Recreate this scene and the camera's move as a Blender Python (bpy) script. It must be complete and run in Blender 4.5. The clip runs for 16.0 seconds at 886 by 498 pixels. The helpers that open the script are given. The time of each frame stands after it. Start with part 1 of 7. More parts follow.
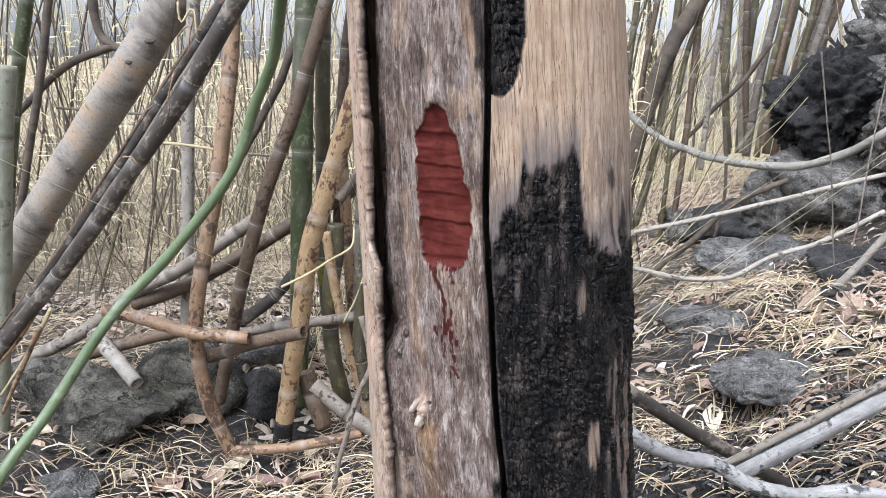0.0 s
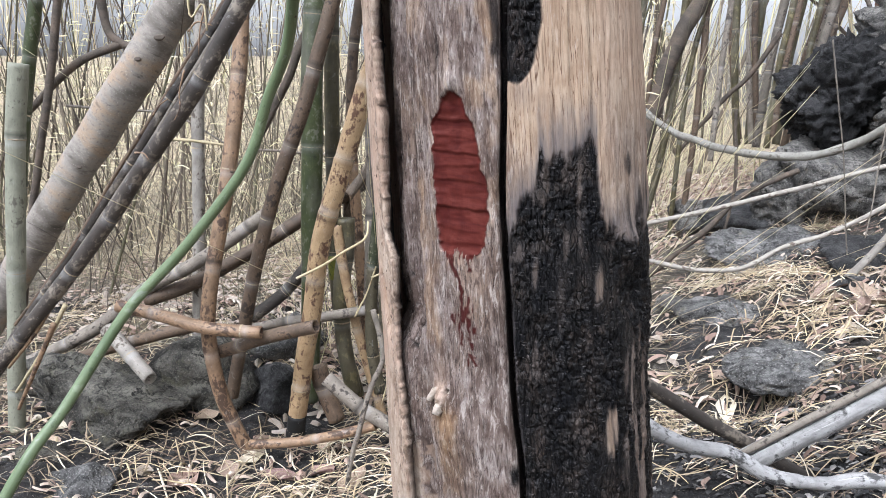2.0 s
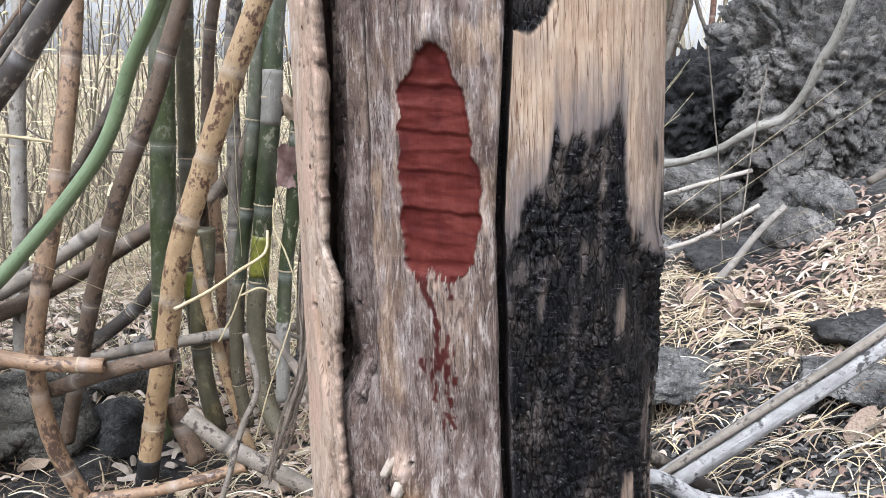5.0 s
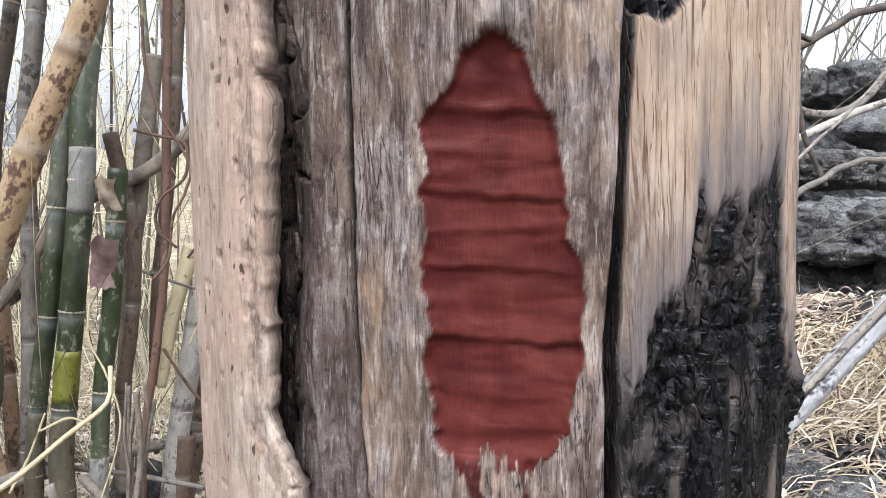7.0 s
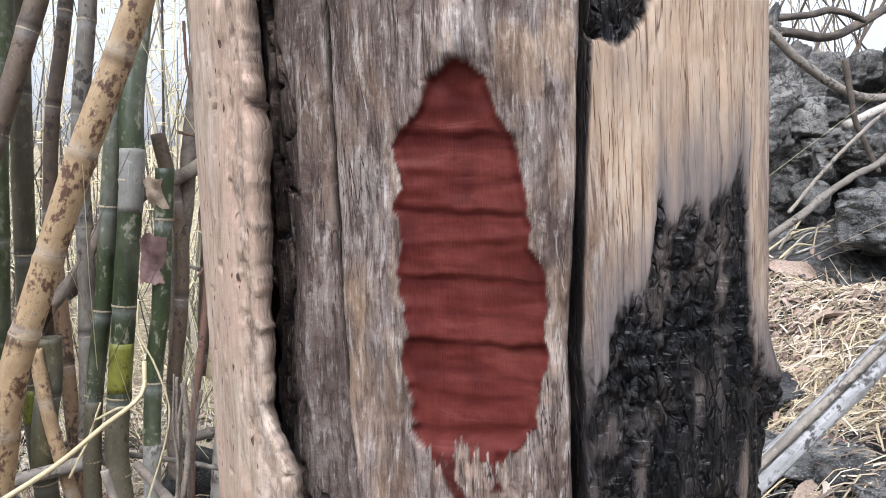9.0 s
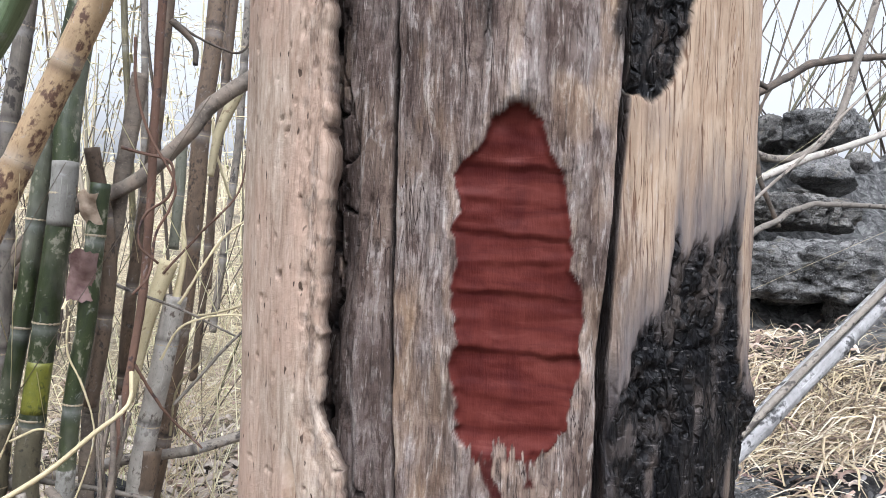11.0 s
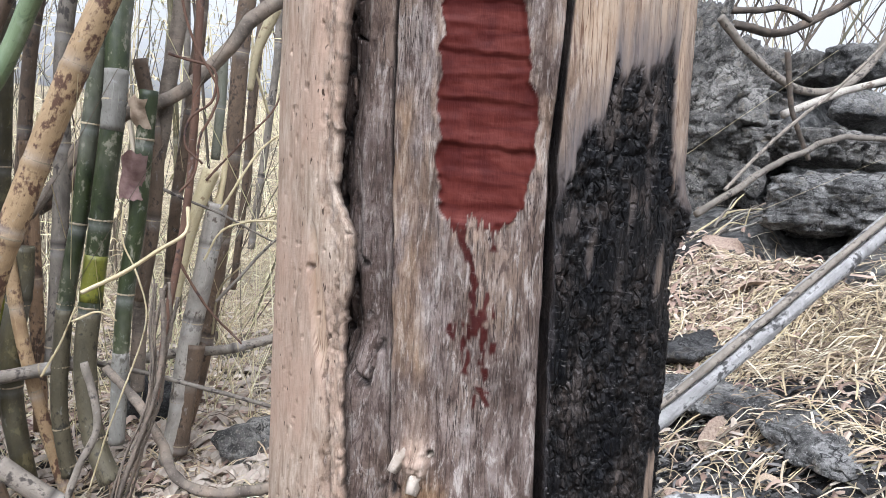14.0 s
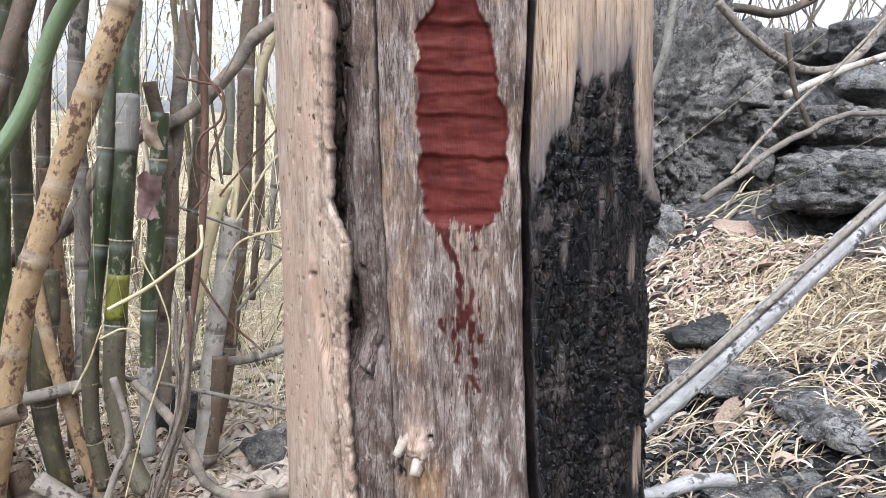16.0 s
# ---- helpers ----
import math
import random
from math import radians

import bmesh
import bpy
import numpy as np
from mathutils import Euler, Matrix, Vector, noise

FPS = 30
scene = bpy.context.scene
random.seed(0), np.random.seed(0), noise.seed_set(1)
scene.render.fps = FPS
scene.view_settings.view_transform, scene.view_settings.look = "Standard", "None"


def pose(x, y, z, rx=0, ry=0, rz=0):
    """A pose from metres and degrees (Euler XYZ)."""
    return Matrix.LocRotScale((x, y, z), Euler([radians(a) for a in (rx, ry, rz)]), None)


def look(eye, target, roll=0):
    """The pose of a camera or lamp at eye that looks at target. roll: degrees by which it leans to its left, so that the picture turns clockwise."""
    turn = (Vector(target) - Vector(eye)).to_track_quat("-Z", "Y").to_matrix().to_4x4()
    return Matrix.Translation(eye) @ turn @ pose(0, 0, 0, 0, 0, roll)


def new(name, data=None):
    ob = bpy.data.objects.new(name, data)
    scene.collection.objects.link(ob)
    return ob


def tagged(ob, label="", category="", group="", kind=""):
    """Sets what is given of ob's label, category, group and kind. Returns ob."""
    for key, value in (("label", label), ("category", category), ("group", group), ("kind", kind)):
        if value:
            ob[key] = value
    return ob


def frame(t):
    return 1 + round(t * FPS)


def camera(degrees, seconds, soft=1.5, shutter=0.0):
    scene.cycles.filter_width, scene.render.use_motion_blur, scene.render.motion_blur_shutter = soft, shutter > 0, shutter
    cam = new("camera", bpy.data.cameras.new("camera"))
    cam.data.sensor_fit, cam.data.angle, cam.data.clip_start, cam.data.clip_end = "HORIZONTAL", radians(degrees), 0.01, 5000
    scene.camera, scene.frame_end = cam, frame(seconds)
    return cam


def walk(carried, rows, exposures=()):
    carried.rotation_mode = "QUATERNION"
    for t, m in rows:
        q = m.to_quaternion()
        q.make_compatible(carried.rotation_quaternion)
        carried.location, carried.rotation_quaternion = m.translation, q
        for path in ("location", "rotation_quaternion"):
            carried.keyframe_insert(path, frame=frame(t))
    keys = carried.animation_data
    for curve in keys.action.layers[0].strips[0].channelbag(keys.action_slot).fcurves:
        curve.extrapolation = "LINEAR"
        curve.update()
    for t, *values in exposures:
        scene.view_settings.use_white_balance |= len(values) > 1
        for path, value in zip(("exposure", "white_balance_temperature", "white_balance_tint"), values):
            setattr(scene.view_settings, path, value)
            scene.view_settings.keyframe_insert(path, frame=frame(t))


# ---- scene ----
cam = camera(62.53, 16.0, soft=0.3)
PATH = [
    (0, (0.000, 0.000, 1.400), (-0.264, 1.945, 1.019), 2.14),
    (0.5, (-0.002, 0.001, 1.397), (-0.260, 1.948, 1.017), 2.54),
    (1, (-0.003, -0.005, 1.393), (-0.284, 1.935, 0.999), 1.98),
    (1.5, (-0.007, -0.006, 1.393), (-0.283, 1.936, 1.003), 1.78),
    (2, (-0.011, -0.004, 1.390), (-0.296, 1.936, 0.996), 1.46),
    (2.5, (-0.016, 0.001, 1.392), (-0.304, 1.943, 1.012), 1.15),
    (3, (-0.035, 0.027, 1.382), (-0.319, 1.961, 0.960), 1.06),
    (3.5, (-0.058, 0.074, 1.369), (-0.297, 2.017, 0.958), 1.16),
    (4, (-0.085, 0.139, 1.351), (-0.274, 2.073, 0.880), 0.61),
    (4.5, (-0.096, 0.192, 1.339), (-0.164, 2.142, 0.898), 0.42),
    (5, (-0.164, 0.263, 1.341), (-0.039, 2.227, 0.985), 2.74),
    (5.2, (-0.194, 0.297, 1.336), (0.002, 2.259, 1.000), 3.69),
    (7.3, (-0.267, 0.606, 1.320), (0.348, 2.507, 1.224), 1.28),
    (7.5, (-0.268, 0.602, 1.320), (0.341, 2.504, 1.225), 1.51),
    (8, (-0.272, 0.553, 1.333), (0.182, 2.498, 1.226), 0.99),
    (8.5, (-0.245, 0.554, 1.332), (0.193, 2.499, 1.184), 0.07),
    (9, (-0.237, 0.554, 1.333), (0.238, 2.492, 1.198), 0.72),
    (9.5, (-0.250, 0.564, 1.320), (0.289, 2.488, 1.225), 1.92),
    (10, (-0.281, 0.568, 1.321), (0.370, 2.459, 1.268), 3.04),
    (10.2, (-0.296, 0.564, 1.326), (0.386, 2.444, 1.292), 3.40),
    (12.3, (-0.338, 0.468, 1.311), (0.366, 2.340, 1.276), 3.88),
    (12.5, (-0.338, 0.461, 1.309), (0.363, 2.334, 1.269), 3.86),
    (13, (-0.336, 0.448, 1.296), (0.359, 2.322, 1.242), 3.87),
    (13.5, (-0.339, 0.420, 1.264), (0.309, 2.308, 1.144), 4.61),
    (14, (-0.335, 0.380, 1.229), (0.282, 2.272, 1.029), 5.10),
    (14.5, (-0.329, 0.359, 1.200), (0.274, 2.248, 0.940), 4.95),
    (15, (-0.338, 0.339, 1.202), (0.268, 2.228, 0.946), 4.27),
    (15.5, (-0.334, 0.334, 1.218), (0.270, 2.224, 0.974), 3.07),
    (16, (-0.328, 0.313, 1.239), (0.244, 2.219, 1.035), 1.64),
]
walk(cam, [(t, look(eye, target, roll)) for t, eye, target, roll in PATH], [(0, 0.07), (3, 0.07), (4, 0.01), (5, 0.16), (7.5, 0.14), (9, 0.10), (10, 0.10), (12.5, -0.03), (13.5, 0.01), (14.5, 0.03), (15, 0.12), (16, 0.15)])

# ---- world and light ----
world = bpy.data.worlds.new("world")
scene.world = world
world.use_nodes = True
wn = world.node_tree
sky = wn.nodes.new("ShaderNodeTexSky")
sky.sky_type = "NISHITA"
sky.sun_disc = False
sky.sun_elevation, sky.sun_rotation = radians(52), radians(205)
sky.air_density, sky.dust_density, sky.ozone_density = 1.0, 6.0, 0.6
wbg = wn.nodes["Background"]
haze = wn.nodes.new("ShaderNodeHueSaturation")
haze.inputs["Saturation"].default_value = 0.02
wn.links.new(sky.outputs[0], haze.inputs["Color"])
wn.links.new(haze.outputs[0], wbg.inputs[0])
wbg.inputs[1].default_value = 0.295
sun_data = bpy.data.lights.new("sun", "SUN")
sun_data.energy, sun_data.angle, sun_data.color = 1.2, radians(24), (1.0, 0.98, 0.95)
sun = new("sun", sun_data)
sun.matrix_world = look((-3.5, -7, 11), (0, 1, 0))
scene.view_settings.use_white_balance = True
scene.view_settings.white_balance_temperature, scene.view_settings.white_balance_tint = 5800, 12


# ---- numeric noise ----
def hash3(i, j, k, seed):
    h = (i * 374761393 + j * 668265263 + k * 2147483647 + seed * 1274126177) & 0xFFFFFFFF
    h = ((h ^ (h >> 13)) * 1274126177) & 0xFFFFFFFF
    h = ((h ^ (h >> 16)) * 2246822519) & 0xFFFFFFFF
    return ((h ^ (h >> 15)) & 0xFFFF) / 65535.0


def vnoise(x, y, z=0.0, seed=0):
    """Smooth value noise, -1 to 1, on arrays."""
    x, y, z = np.broadcast_arrays(np.asarray(x, float), np.asarray(y, float), np.asarray(z, float))
    i, j, k = (np.floor(v).astype(np.int64) for v in (x, y, z))
    fx, fy, fz = x - i, y - j, z - k
    fx, fy, fz = (f * f * (3 - 2 * f) for f in (fx, fy, fz))
    total = 0
    for a in (0, 1):
        for b in (0, 1):
            for c in (0, 1):
                w = (fx if a else 1 - fx) * (fy if b else 1 - fy) * (fz if c else 1 - fz)
                total = total + w * hash3(i + a, j + b, k + c, seed)
    return total * 2 - 1


def fbm(x, y, z=0.0, octaves=4, seed=0):
    total, amp, f = 0, 1.0, 1.0
    for o in range(octaves):
        total = total + amp * vnoise(np.asarray(x) * f, np.asarray(y) * f, np.asarray(z) * f, seed + o * 17)
        amp, f = amp * 0.5, f * 2.03
    return total


def step(a, b, x):
    t = np.clip((np.asarray(x, float) - a) / (b - a), 0, 1)
    return t * t * (3 - 2 * t)


# ---- materials ----
def material(name):
    m = bpy.data.materials.new(name)
    m.use_nodes = True
    nt = m.node_tree
    return m, nt, nt.nodes["Principled BSDF"]


def node(nt, kind, **inputs):
    n = nt.nodes.new(kind)
    for k, v in inputs.items():
        n.inputs[k.replace("_", " ")].default_value = v
    return n


def coords(nt, scale, source="Object"):
    tc = nt.nodes.new("ShaderNodeTexCoord")
    mp = nt.nodes.new("ShaderNodeMapping")
    nt.links.new(tc.outputs[source], mp.inputs[0])
    mp.inputs["Scale"].default_value = scale
    return mp.outputs[0]


def noise_tex(nt, vec, scale, detail=5.0, rough=0.6, distort=0.0):
    n = node(nt, "ShaderNodeTexNoise", Scale=scale, Detail=detail, Roughness=rough, Distortion=distort)
    nt.links.new(vec, n.inputs["Vector"])
    return n.outputs["Fac"]


def ramp(nt, fac, stops):
    r = nt.nodes.new("ShaderNodeValToRGB")
    while len(r.color_ramp.elements) < len(stops):
        r.color_ramp.elements.new(0.5)
    for e, (p, c) in zip(r.color_ramp.elements, stops):
        e.position, e.color = p, (*c, 1.0) if len(c) == 3 else c
    nt.links.new(fac, r.inputs[0])
    return r.outputs[0]


def mix(nt, fac, a, b, mode="MIX"):
    m = nt.nodes.new("ShaderNodeMix")
    m.data_type, m.blend_type = "RGBA", mode
    for v, s in ((fac, 0), (a, 6), (b, 7)):
        if isinstance(v, (int, float)):
            m.inputs[s].default_value = v
        elif isinstance(v, tuple):
            m.inputs[s].default_value = (*v, 1.0)
        else:
            nt.links.new(v, m.inputs[s])
    return m.outputs[2]


def maths(nt, op, a, b=0.0, clamp=False):
    m = nt.nodes.new("ShaderNodeMath")
    m.operation, m.use_clamp = op, clamp
    for v, s in ((a, 0), (b, 1)):
        if isinstance(v, (int, float)):
            m.inputs[s].default_value = v
        else:
            nt.links.new(v, m.inputs[s])
    return m.outputs[0]


def bump(nt, bsdf, height, strength, distance):
    b = node(nt, "ShaderNodeBump", Strength=strength, Distance=distance)
    nt.links.new(height, b.inputs["Height"])
    nt.links.new(b.outputs[0], bsdf.inputs["Normal"])


def attribute(nt, name):
    a = nt.nodes.new("ShaderNodeAttribute")
    a.attribute_name = name
    return a.outputs["Fac"]


def bamboo_material(name, base, dark, spots, spot_amount, gloss=0.55, bloom=0.0):
    """Bamboo: long fibres along the culm, blotches, and a tone of its own for each culm. UV: u round, v along, in metres."""
    m, nt, bsdf = material(name)
    fib = noise_tex(nt, coords(nt, (260, 6, 1), "UV"), 1.0, 4)
    blo = noise_tex(nt, coords(nt, (14, 9, 1), "UV"), 1.0, 5, 0.62, 0.4)
    fine = noise_tex(nt, coords(nt, (60, 40, 1), "UV"), 1.0, 3, 0.6)
    col = ramp(nt, blo, [(0.3, dark), (0.55, base), (0.8, tuple(min(1, c * 1.25) for c in base))])
    col = mix(nt, maths(nt, "MULTIPLY", fib, 0.45), col, tuple(c * 0.55 for c in base))
    sp = ramp(nt, maths(nt, "MULTIPLY", blo, maths(nt, "ADD", fine, 0.45)), [(0.62 - spot_amount * 0.22, (0, 0, 0)), (0.70 - spot_amount * 0.2, (1, 1, 1))])
    col = mix(nt, sp, col, spots)
    col = mix(nt, maths(nt, "MULTIPLY", ramp(nt, noise_tex(nt, coords(nt, (170, 90, 1), "UV"), 1.0, 4, 0.7), [(0.30, (1, 1, 1)), (0.42, (0, 0, 0))]), 0.55), col, tuple(c * 0.35 for c in dark))
    col = mix(nt, maths(nt, "MULTIPLY", ramp(nt, fib, [(0.60, (0, 0, 0)), (0.72, (1, 1, 1))]), 0.4), col, tuple(min(0.8, c * 1.9) for c in base))
    if bloom:
        bl = noise_tex(nt, coords(nt, (5, 2.2, 1), "UV"), 1.0, 4, 0.6)
        col = mix(nt, maths(nt, "MULTIPLY", ramp(nt, bl, [(0.48, (0, 0, 0)), (0.62, (1, 1, 1))]), bloom), col, (0.33, 0.31, 0.26))
    lichen = noise_tex(nt, coords(nt, (38, 26, 1), "UV"), 1.0, 5, 0.7, 0.8)
    col = mix(nt, ramp(nt, lichen, [(0.61, (0, 0, 0)), (0.68, (0.55, 0.55, 0.55))]), col, tuple(0.35 * c + 0.21 for c in base))
    col = mix(nt, ramp(nt, lichen, [(0.30, (0.75, 0.75, 0.75)), (0.40, (0, 0, 0))]), col, tuple(c * 0.45 for c in dark))
    col = mix(nt, maths(nt, "MULTIPLY", attribute(nt, "wax"), maths(nt, "ADD", fine, 0.1)), col, tuple(0.5 * c + 0.20 for c in base))
    # dark line at each node ring: the ring's shading put into the colour
    col = mix(nt, maths(nt, "MULTIPLY", attribute(nt, "scar"), 0.85), col, tuple(c * 0.35 for c in dark))
    info = nt.nodes.new("ShaderNodeObjectInfo")
    hsv = node(nt, "ShaderNodeHueSaturation", Saturation=1.0)
    nt.links.new(maths(nt, "ADD", maths(nt, "MULTIPLY", info.outputs["Random"], 0.45), 0.76), hsv.inputs["Value"])
    nt.links.new(col, hsv.inputs["Color"])
    nt.links.new(hsv.outputs[0], bsdf.inputs["Base Color"])
    bsdf.inputs["Roughness"].default_value = gloss
    bump(nt, bsdf, mix(nt, 0.4, fib, fine), 0.55, 0.0025)
    return m


M_TAN = bamboo_material("tan_bamboo", (0.36, 0.232, 0.138), (0.13, 0.082, 0.05), (0.075, 0.045, 0.03), 0.68)
M_BROWN = bamboo_material("brown_bamboo", (0.155, 0.105, 0.068), (0.055, 0.04, 0.029), (0.04, 0.027, 0.02), 0.45, 0.65)
M_MOTTLE = bamboo_material("mottled_bamboo", (0.46, 0.322, 0.18), (0.26, 0.165, 0.088), (0.10, 0.05, 0.03), 0.62)
M_PALE = bamboo_material("pale_bamboo", (0.40, 0.365, 0.315), (0.20, 0.175, 0.15), (0.11, 0.085, 0.065), 0.4, 0.7)
M_LOG = bamboo_material("bleached_log", (0.36, 0.35, 0.34), (0.12, 0.116, 0.112), (0.05, 0.048, 0.046), 0.5, 0.75)
M_GREYW = bamboo_material("grey_bamboo", (0.25, 0.215, 0.175), (0.09, 0.076, 0.062), (0.055, 0.045, 0.038), 0.45, 0.75)
M_DARK = bamboo_material("dark_bamboo", (0.066, 0.055, 0.046), (0.032, 0.026, 0.022), (0.20, 0.17, 0.135), 0.45, 0.6)
M_GREEN = bamboo_material("green_bamboo", (0.062, 0.078, 0.026), (0.022, 0.030, 0.013), (0.16, 0.16, 0.12), 0.35, 0.48, 0.25)
M_GREEN2 = bamboo_material("bloomed_green_bamboo", (0.034, 0.046, 0.014), (0.010, 0.016, 0.007), (0.2, 0.19, 0.14), 0.35, 0.45, 0.3)
M_OLIVE = bamboo_material("olive_bamboo", (0.10, 0.085, 0.04), (0.05, 0.042, 0.025), (0.19, 0.16, 0.08), 0.35, 0.5, 0.2)
M_YELLOW = bamboo_material("yellow_bamboo_band", (0.22, 0.22, 0.03), (0.10, 0.12, 0.025), (0.06, 0.07, 0.02), 0.4, 0.45)
M_GREYGREEN = bamboo_material("grey_green_bamboo", (0.25, 0.25, 0.19), (0.16, 0.16, 0.12), (0.10, 0.09, 0.07), 0.25, 0.7)
M_NODE = bamboo_material("bamboo_node_ring", (0.46, 0.38, 0.26), (0.22, 0.17, 0.11), (0.09, 0.07, 0.05), 0.4, 0.7)
M_CANE = bamboo_material("fresh_green_cane", (0.165, 0.22, 0.115), (0.12, 0.17, 0.085), (0.22, 0.27, 0.17), 0.1, 0.4)
M_STRAW = bamboo_material("straw_strip", (0.52, 0.44, 0.27), (0.40, 0.32, 0.18), (0.25, 0.18, 0.1), 0.2, 0.7)
M_ASHY = bamboo_material("ashy_grey_sheath", (0.24, 0.228, 0.20), (0.13, 0.12, 0.10), (0.10, 0.09, 0.07), 0.35, 0.75)
M_DRAB = bamboo_material("drab_brown_green_bamboo", (0.115, 0.098, 0.06), (0.05, 0.044, 0.028), (0.03, 0.025, 0.018), 0.4, 0.6)
M_COAL = bamboo_material("charred_bamboo", (0.015, 0.014, 0.013), (0.008, 0.008, 0.008), (0.05, 0.04, 0.03), 0.3, 0.6)
M_VINE = bamboo_material("reddish_vine", (0.16, 0.085, 0.055), (0.09, 0.05, 0.035), (0.05, 0.03, 0.025), 0.3, 0.8)


def bark_material(name, base, dark, warm):
    m, nt, bsdf = material(name)
    rings = noise_tex(nt, coords(nt, (8, 60, 1), "UV"), 1.0, 4)
    blo = noise_tex(nt, coords(nt, (3.5, 8, 1), "UV"), 1.0, 6, 0.65)
    fine = noise_tex(nt, coords(nt, (150, 120, 1), "UV"), 1.0, 4)
    col = ramp(nt, blo, [(0.38, dark), (0.5, base), (0.62, warm)])
    col = mix(nt, maths(nt, "MULTIPLY", rings, 0.5), col, tuple(c * 0.6 for c in base))
    col = mix(nt, ramp(nt, fine, [(0.60, (0, 0, 0)), (0.70, (1, 1, 1))]), col, tuple(min(1, c * 1.7) for c in base))
    col = mix(nt, ramp(nt, noise_tex(nt, coords(nt, (60, 55, 1), "UV"), 1.0, 5, 0.7), [(0.34, (0.8, 0.8, 0.8)), (0.46, (0, 0, 0))]), col, dark)
    scar = noise_tex(nt, coords(nt, (9, 42, 1), "UV"), 1.0, 4, 0.6, 0.5)
    col = mix(nt, ramp(nt, scar, [(0.32, (0.6, 0.6, 0.6)), (0.38, (0, 0, 0))]), col, tuple(c * 0.6 for c in dark))
    nt.links.new(col, bsdf.inputs["Base Color"])
    bsdf.inputs["Roughness"].default_value = 0.85
    bump(nt, bsdf, mix(nt, 0.5, scar, fine), 0.8, 0.005)
    return m


M_BARK = bark_material("smooth_grey_bark", (0.30, 0.27, 0.235), (0.14, 0.12, 0.10), (0.36, 0.26, 0.175))
M_STUB = bark_material("bleached_stub_wood", (0.52, 0.45, 0.375), (0.26, 0.20, 0.15), (0.62, 0.56, 0.48))
M_BARKM = bark_material("rough_brown_bark", (0.19, 0.155, 0.122), (0.075, 0.06, 0.048), (0.26, 0.20, 0.15))
M_BARKD = bark_material("dark_twig_bark", (0.10, 0.08, 0.062), (0.05, 0.04, 0.033), (0.15, 0.11, 0.08))


def wood_material():
    """Weathered trunk wood. Attributes on the mesh: char (burnt, and shade painted into cracks and holes), red
    (stripped and stained), pale (bare clean wood), slab (sun-bleached outer shell), rot (brown rot, and the darkened
    crack walls), smoke (sooted).
    """
    m, nt, bsdf = material("weathered_snag_wood")
    grain = noise_tex(nt, coords(nt, (430, 34, 1), "UV"), 1.0, 6, 0.70, 0.5)
    hair = noise_tex(nt, coords(nt, (560, 46, 1), "UV"), 1.0, 4, 0.65, 0.5)
    long = noise_tex(nt, coords(nt, (165, 5, 1), "UV"), 1.0, 3, 0.55, 1.0)
    cleft = noise_tex(nt, coords(nt, (120, 7, 3), "UV"), 1.0, 4, 0.6, 0.7)
    wide = noise_tex(nt, coords(nt, (130, 30, 1), "UV"), 1.0, 6, 0.68, 0.7)
    blot = noise_tex(nt, coords(nt, (26, 15, 1), "UV"), 1.0, 6, 0.65, 0.5)
    tone = noise_tex(nt, coords(nt, (9, 6, 1), "UV"), 1.0, 4, 0.55, 0.3)
    dots = noise_tex(nt, coords(nt, (300, 230, 1), "UV"), 1.0, 3)
    pores = noise_tex(nt, coords(nt, (260, 75, 1), "UV"), 1.0, 1)
    # grey weathered face: mauve-grey and tan clouds, short dark and light flecks
    grey = ramp(nt, blot, [(0.32, (0.092, 0.061, 0.049)), (0.45, (0.172, 0.125, 0.104)), (0.56, (0.255, 0.20, 0.175)), (0.68, (0.385, 0.33, 0.30))])
    grey = mix(nt, ramp(nt, tone, [(0.52, (0, 0, 0)), (0.64, (0.5, 0.5, 0.5))]), grey, (0.29, 0.205, 0.145))
    grey = mix(nt, maths(nt, "MULTIPLY", ramp(nt, wide, [(0.38, (1, 1, 1)), (0.47, (0, 0, 0))]), 0.9), grey, (0.085, 0.056, 0.046))
    grey = mix(nt, maths(nt, "MULTIPLY", ramp(nt, wide, [(0.54, (0, 0, 0)), (0.63, (1, 1, 1))]), 0.75), grey, (0.52, 0.455, 0.41))
    split = maths(nt, "MULTIPLY", ramp(nt, maths(nt, "ABSOLUTE", maths(nt, "SUBTRACT", cleft, 0.5)), [(0.004, (1, 1, 1)), (0.016, (0, 0, 0))]), ramp(nt, tone, [(0.40, (0.15, 0.15, 0.15)), (0.55, (1, 1, 1))]))
    grey = mix(nt, maths(nt, "MULTIPLY", split, 1.0), grey, (0.045, 0.030, 0.026))
    # clean bare wood with thin wavy dark fibres
    pale = ramp(nt, blot, [(0.3, (0.33, 0.225, 0.15)), (0.5, (0.43, 0.315, 0.22)), (0.7, (0.50, 0.39, 0.29))])
    pale = mix(nt, maths(nt, "MULTIPLY", ramp(nt, wide, [(0.36, (1, 1, 1)), (0.5, (0, 0, 0))]), 0.5), pale, (0.245, 0.155, 0.098))
    veins = maths(nt, "ABSOLUTE", maths(nt, "SUBTRACT", long, 0.5))
    vein = maths(nt, "MULTIPLY", ramp(nt, veins, [(0.005, (1, 1, 1)), (0.018, (0, 0, 0))]), ramp(nt, blot, [(0.36, (0.4, 0.4, 0.4)), (0.5, (1, 1, 1))]))
    pale = mix(nt, vein, pale, (0.13, 0.068, 0.038))
    slab = ramp(nt, wide, [(0.32, (0.26, 0.175, 0.122)), (0.46, (0.395, 0.302, 0.23)), (0.64, (0.54, 0.44, 0.352))])
    slab = mix(nt, ramp(nt, tone, [(0.42, (0, 0, 0)), (0.58, (0.75, 0.75, 0.75))]), slab, (0.47, 0.325, 0.245))
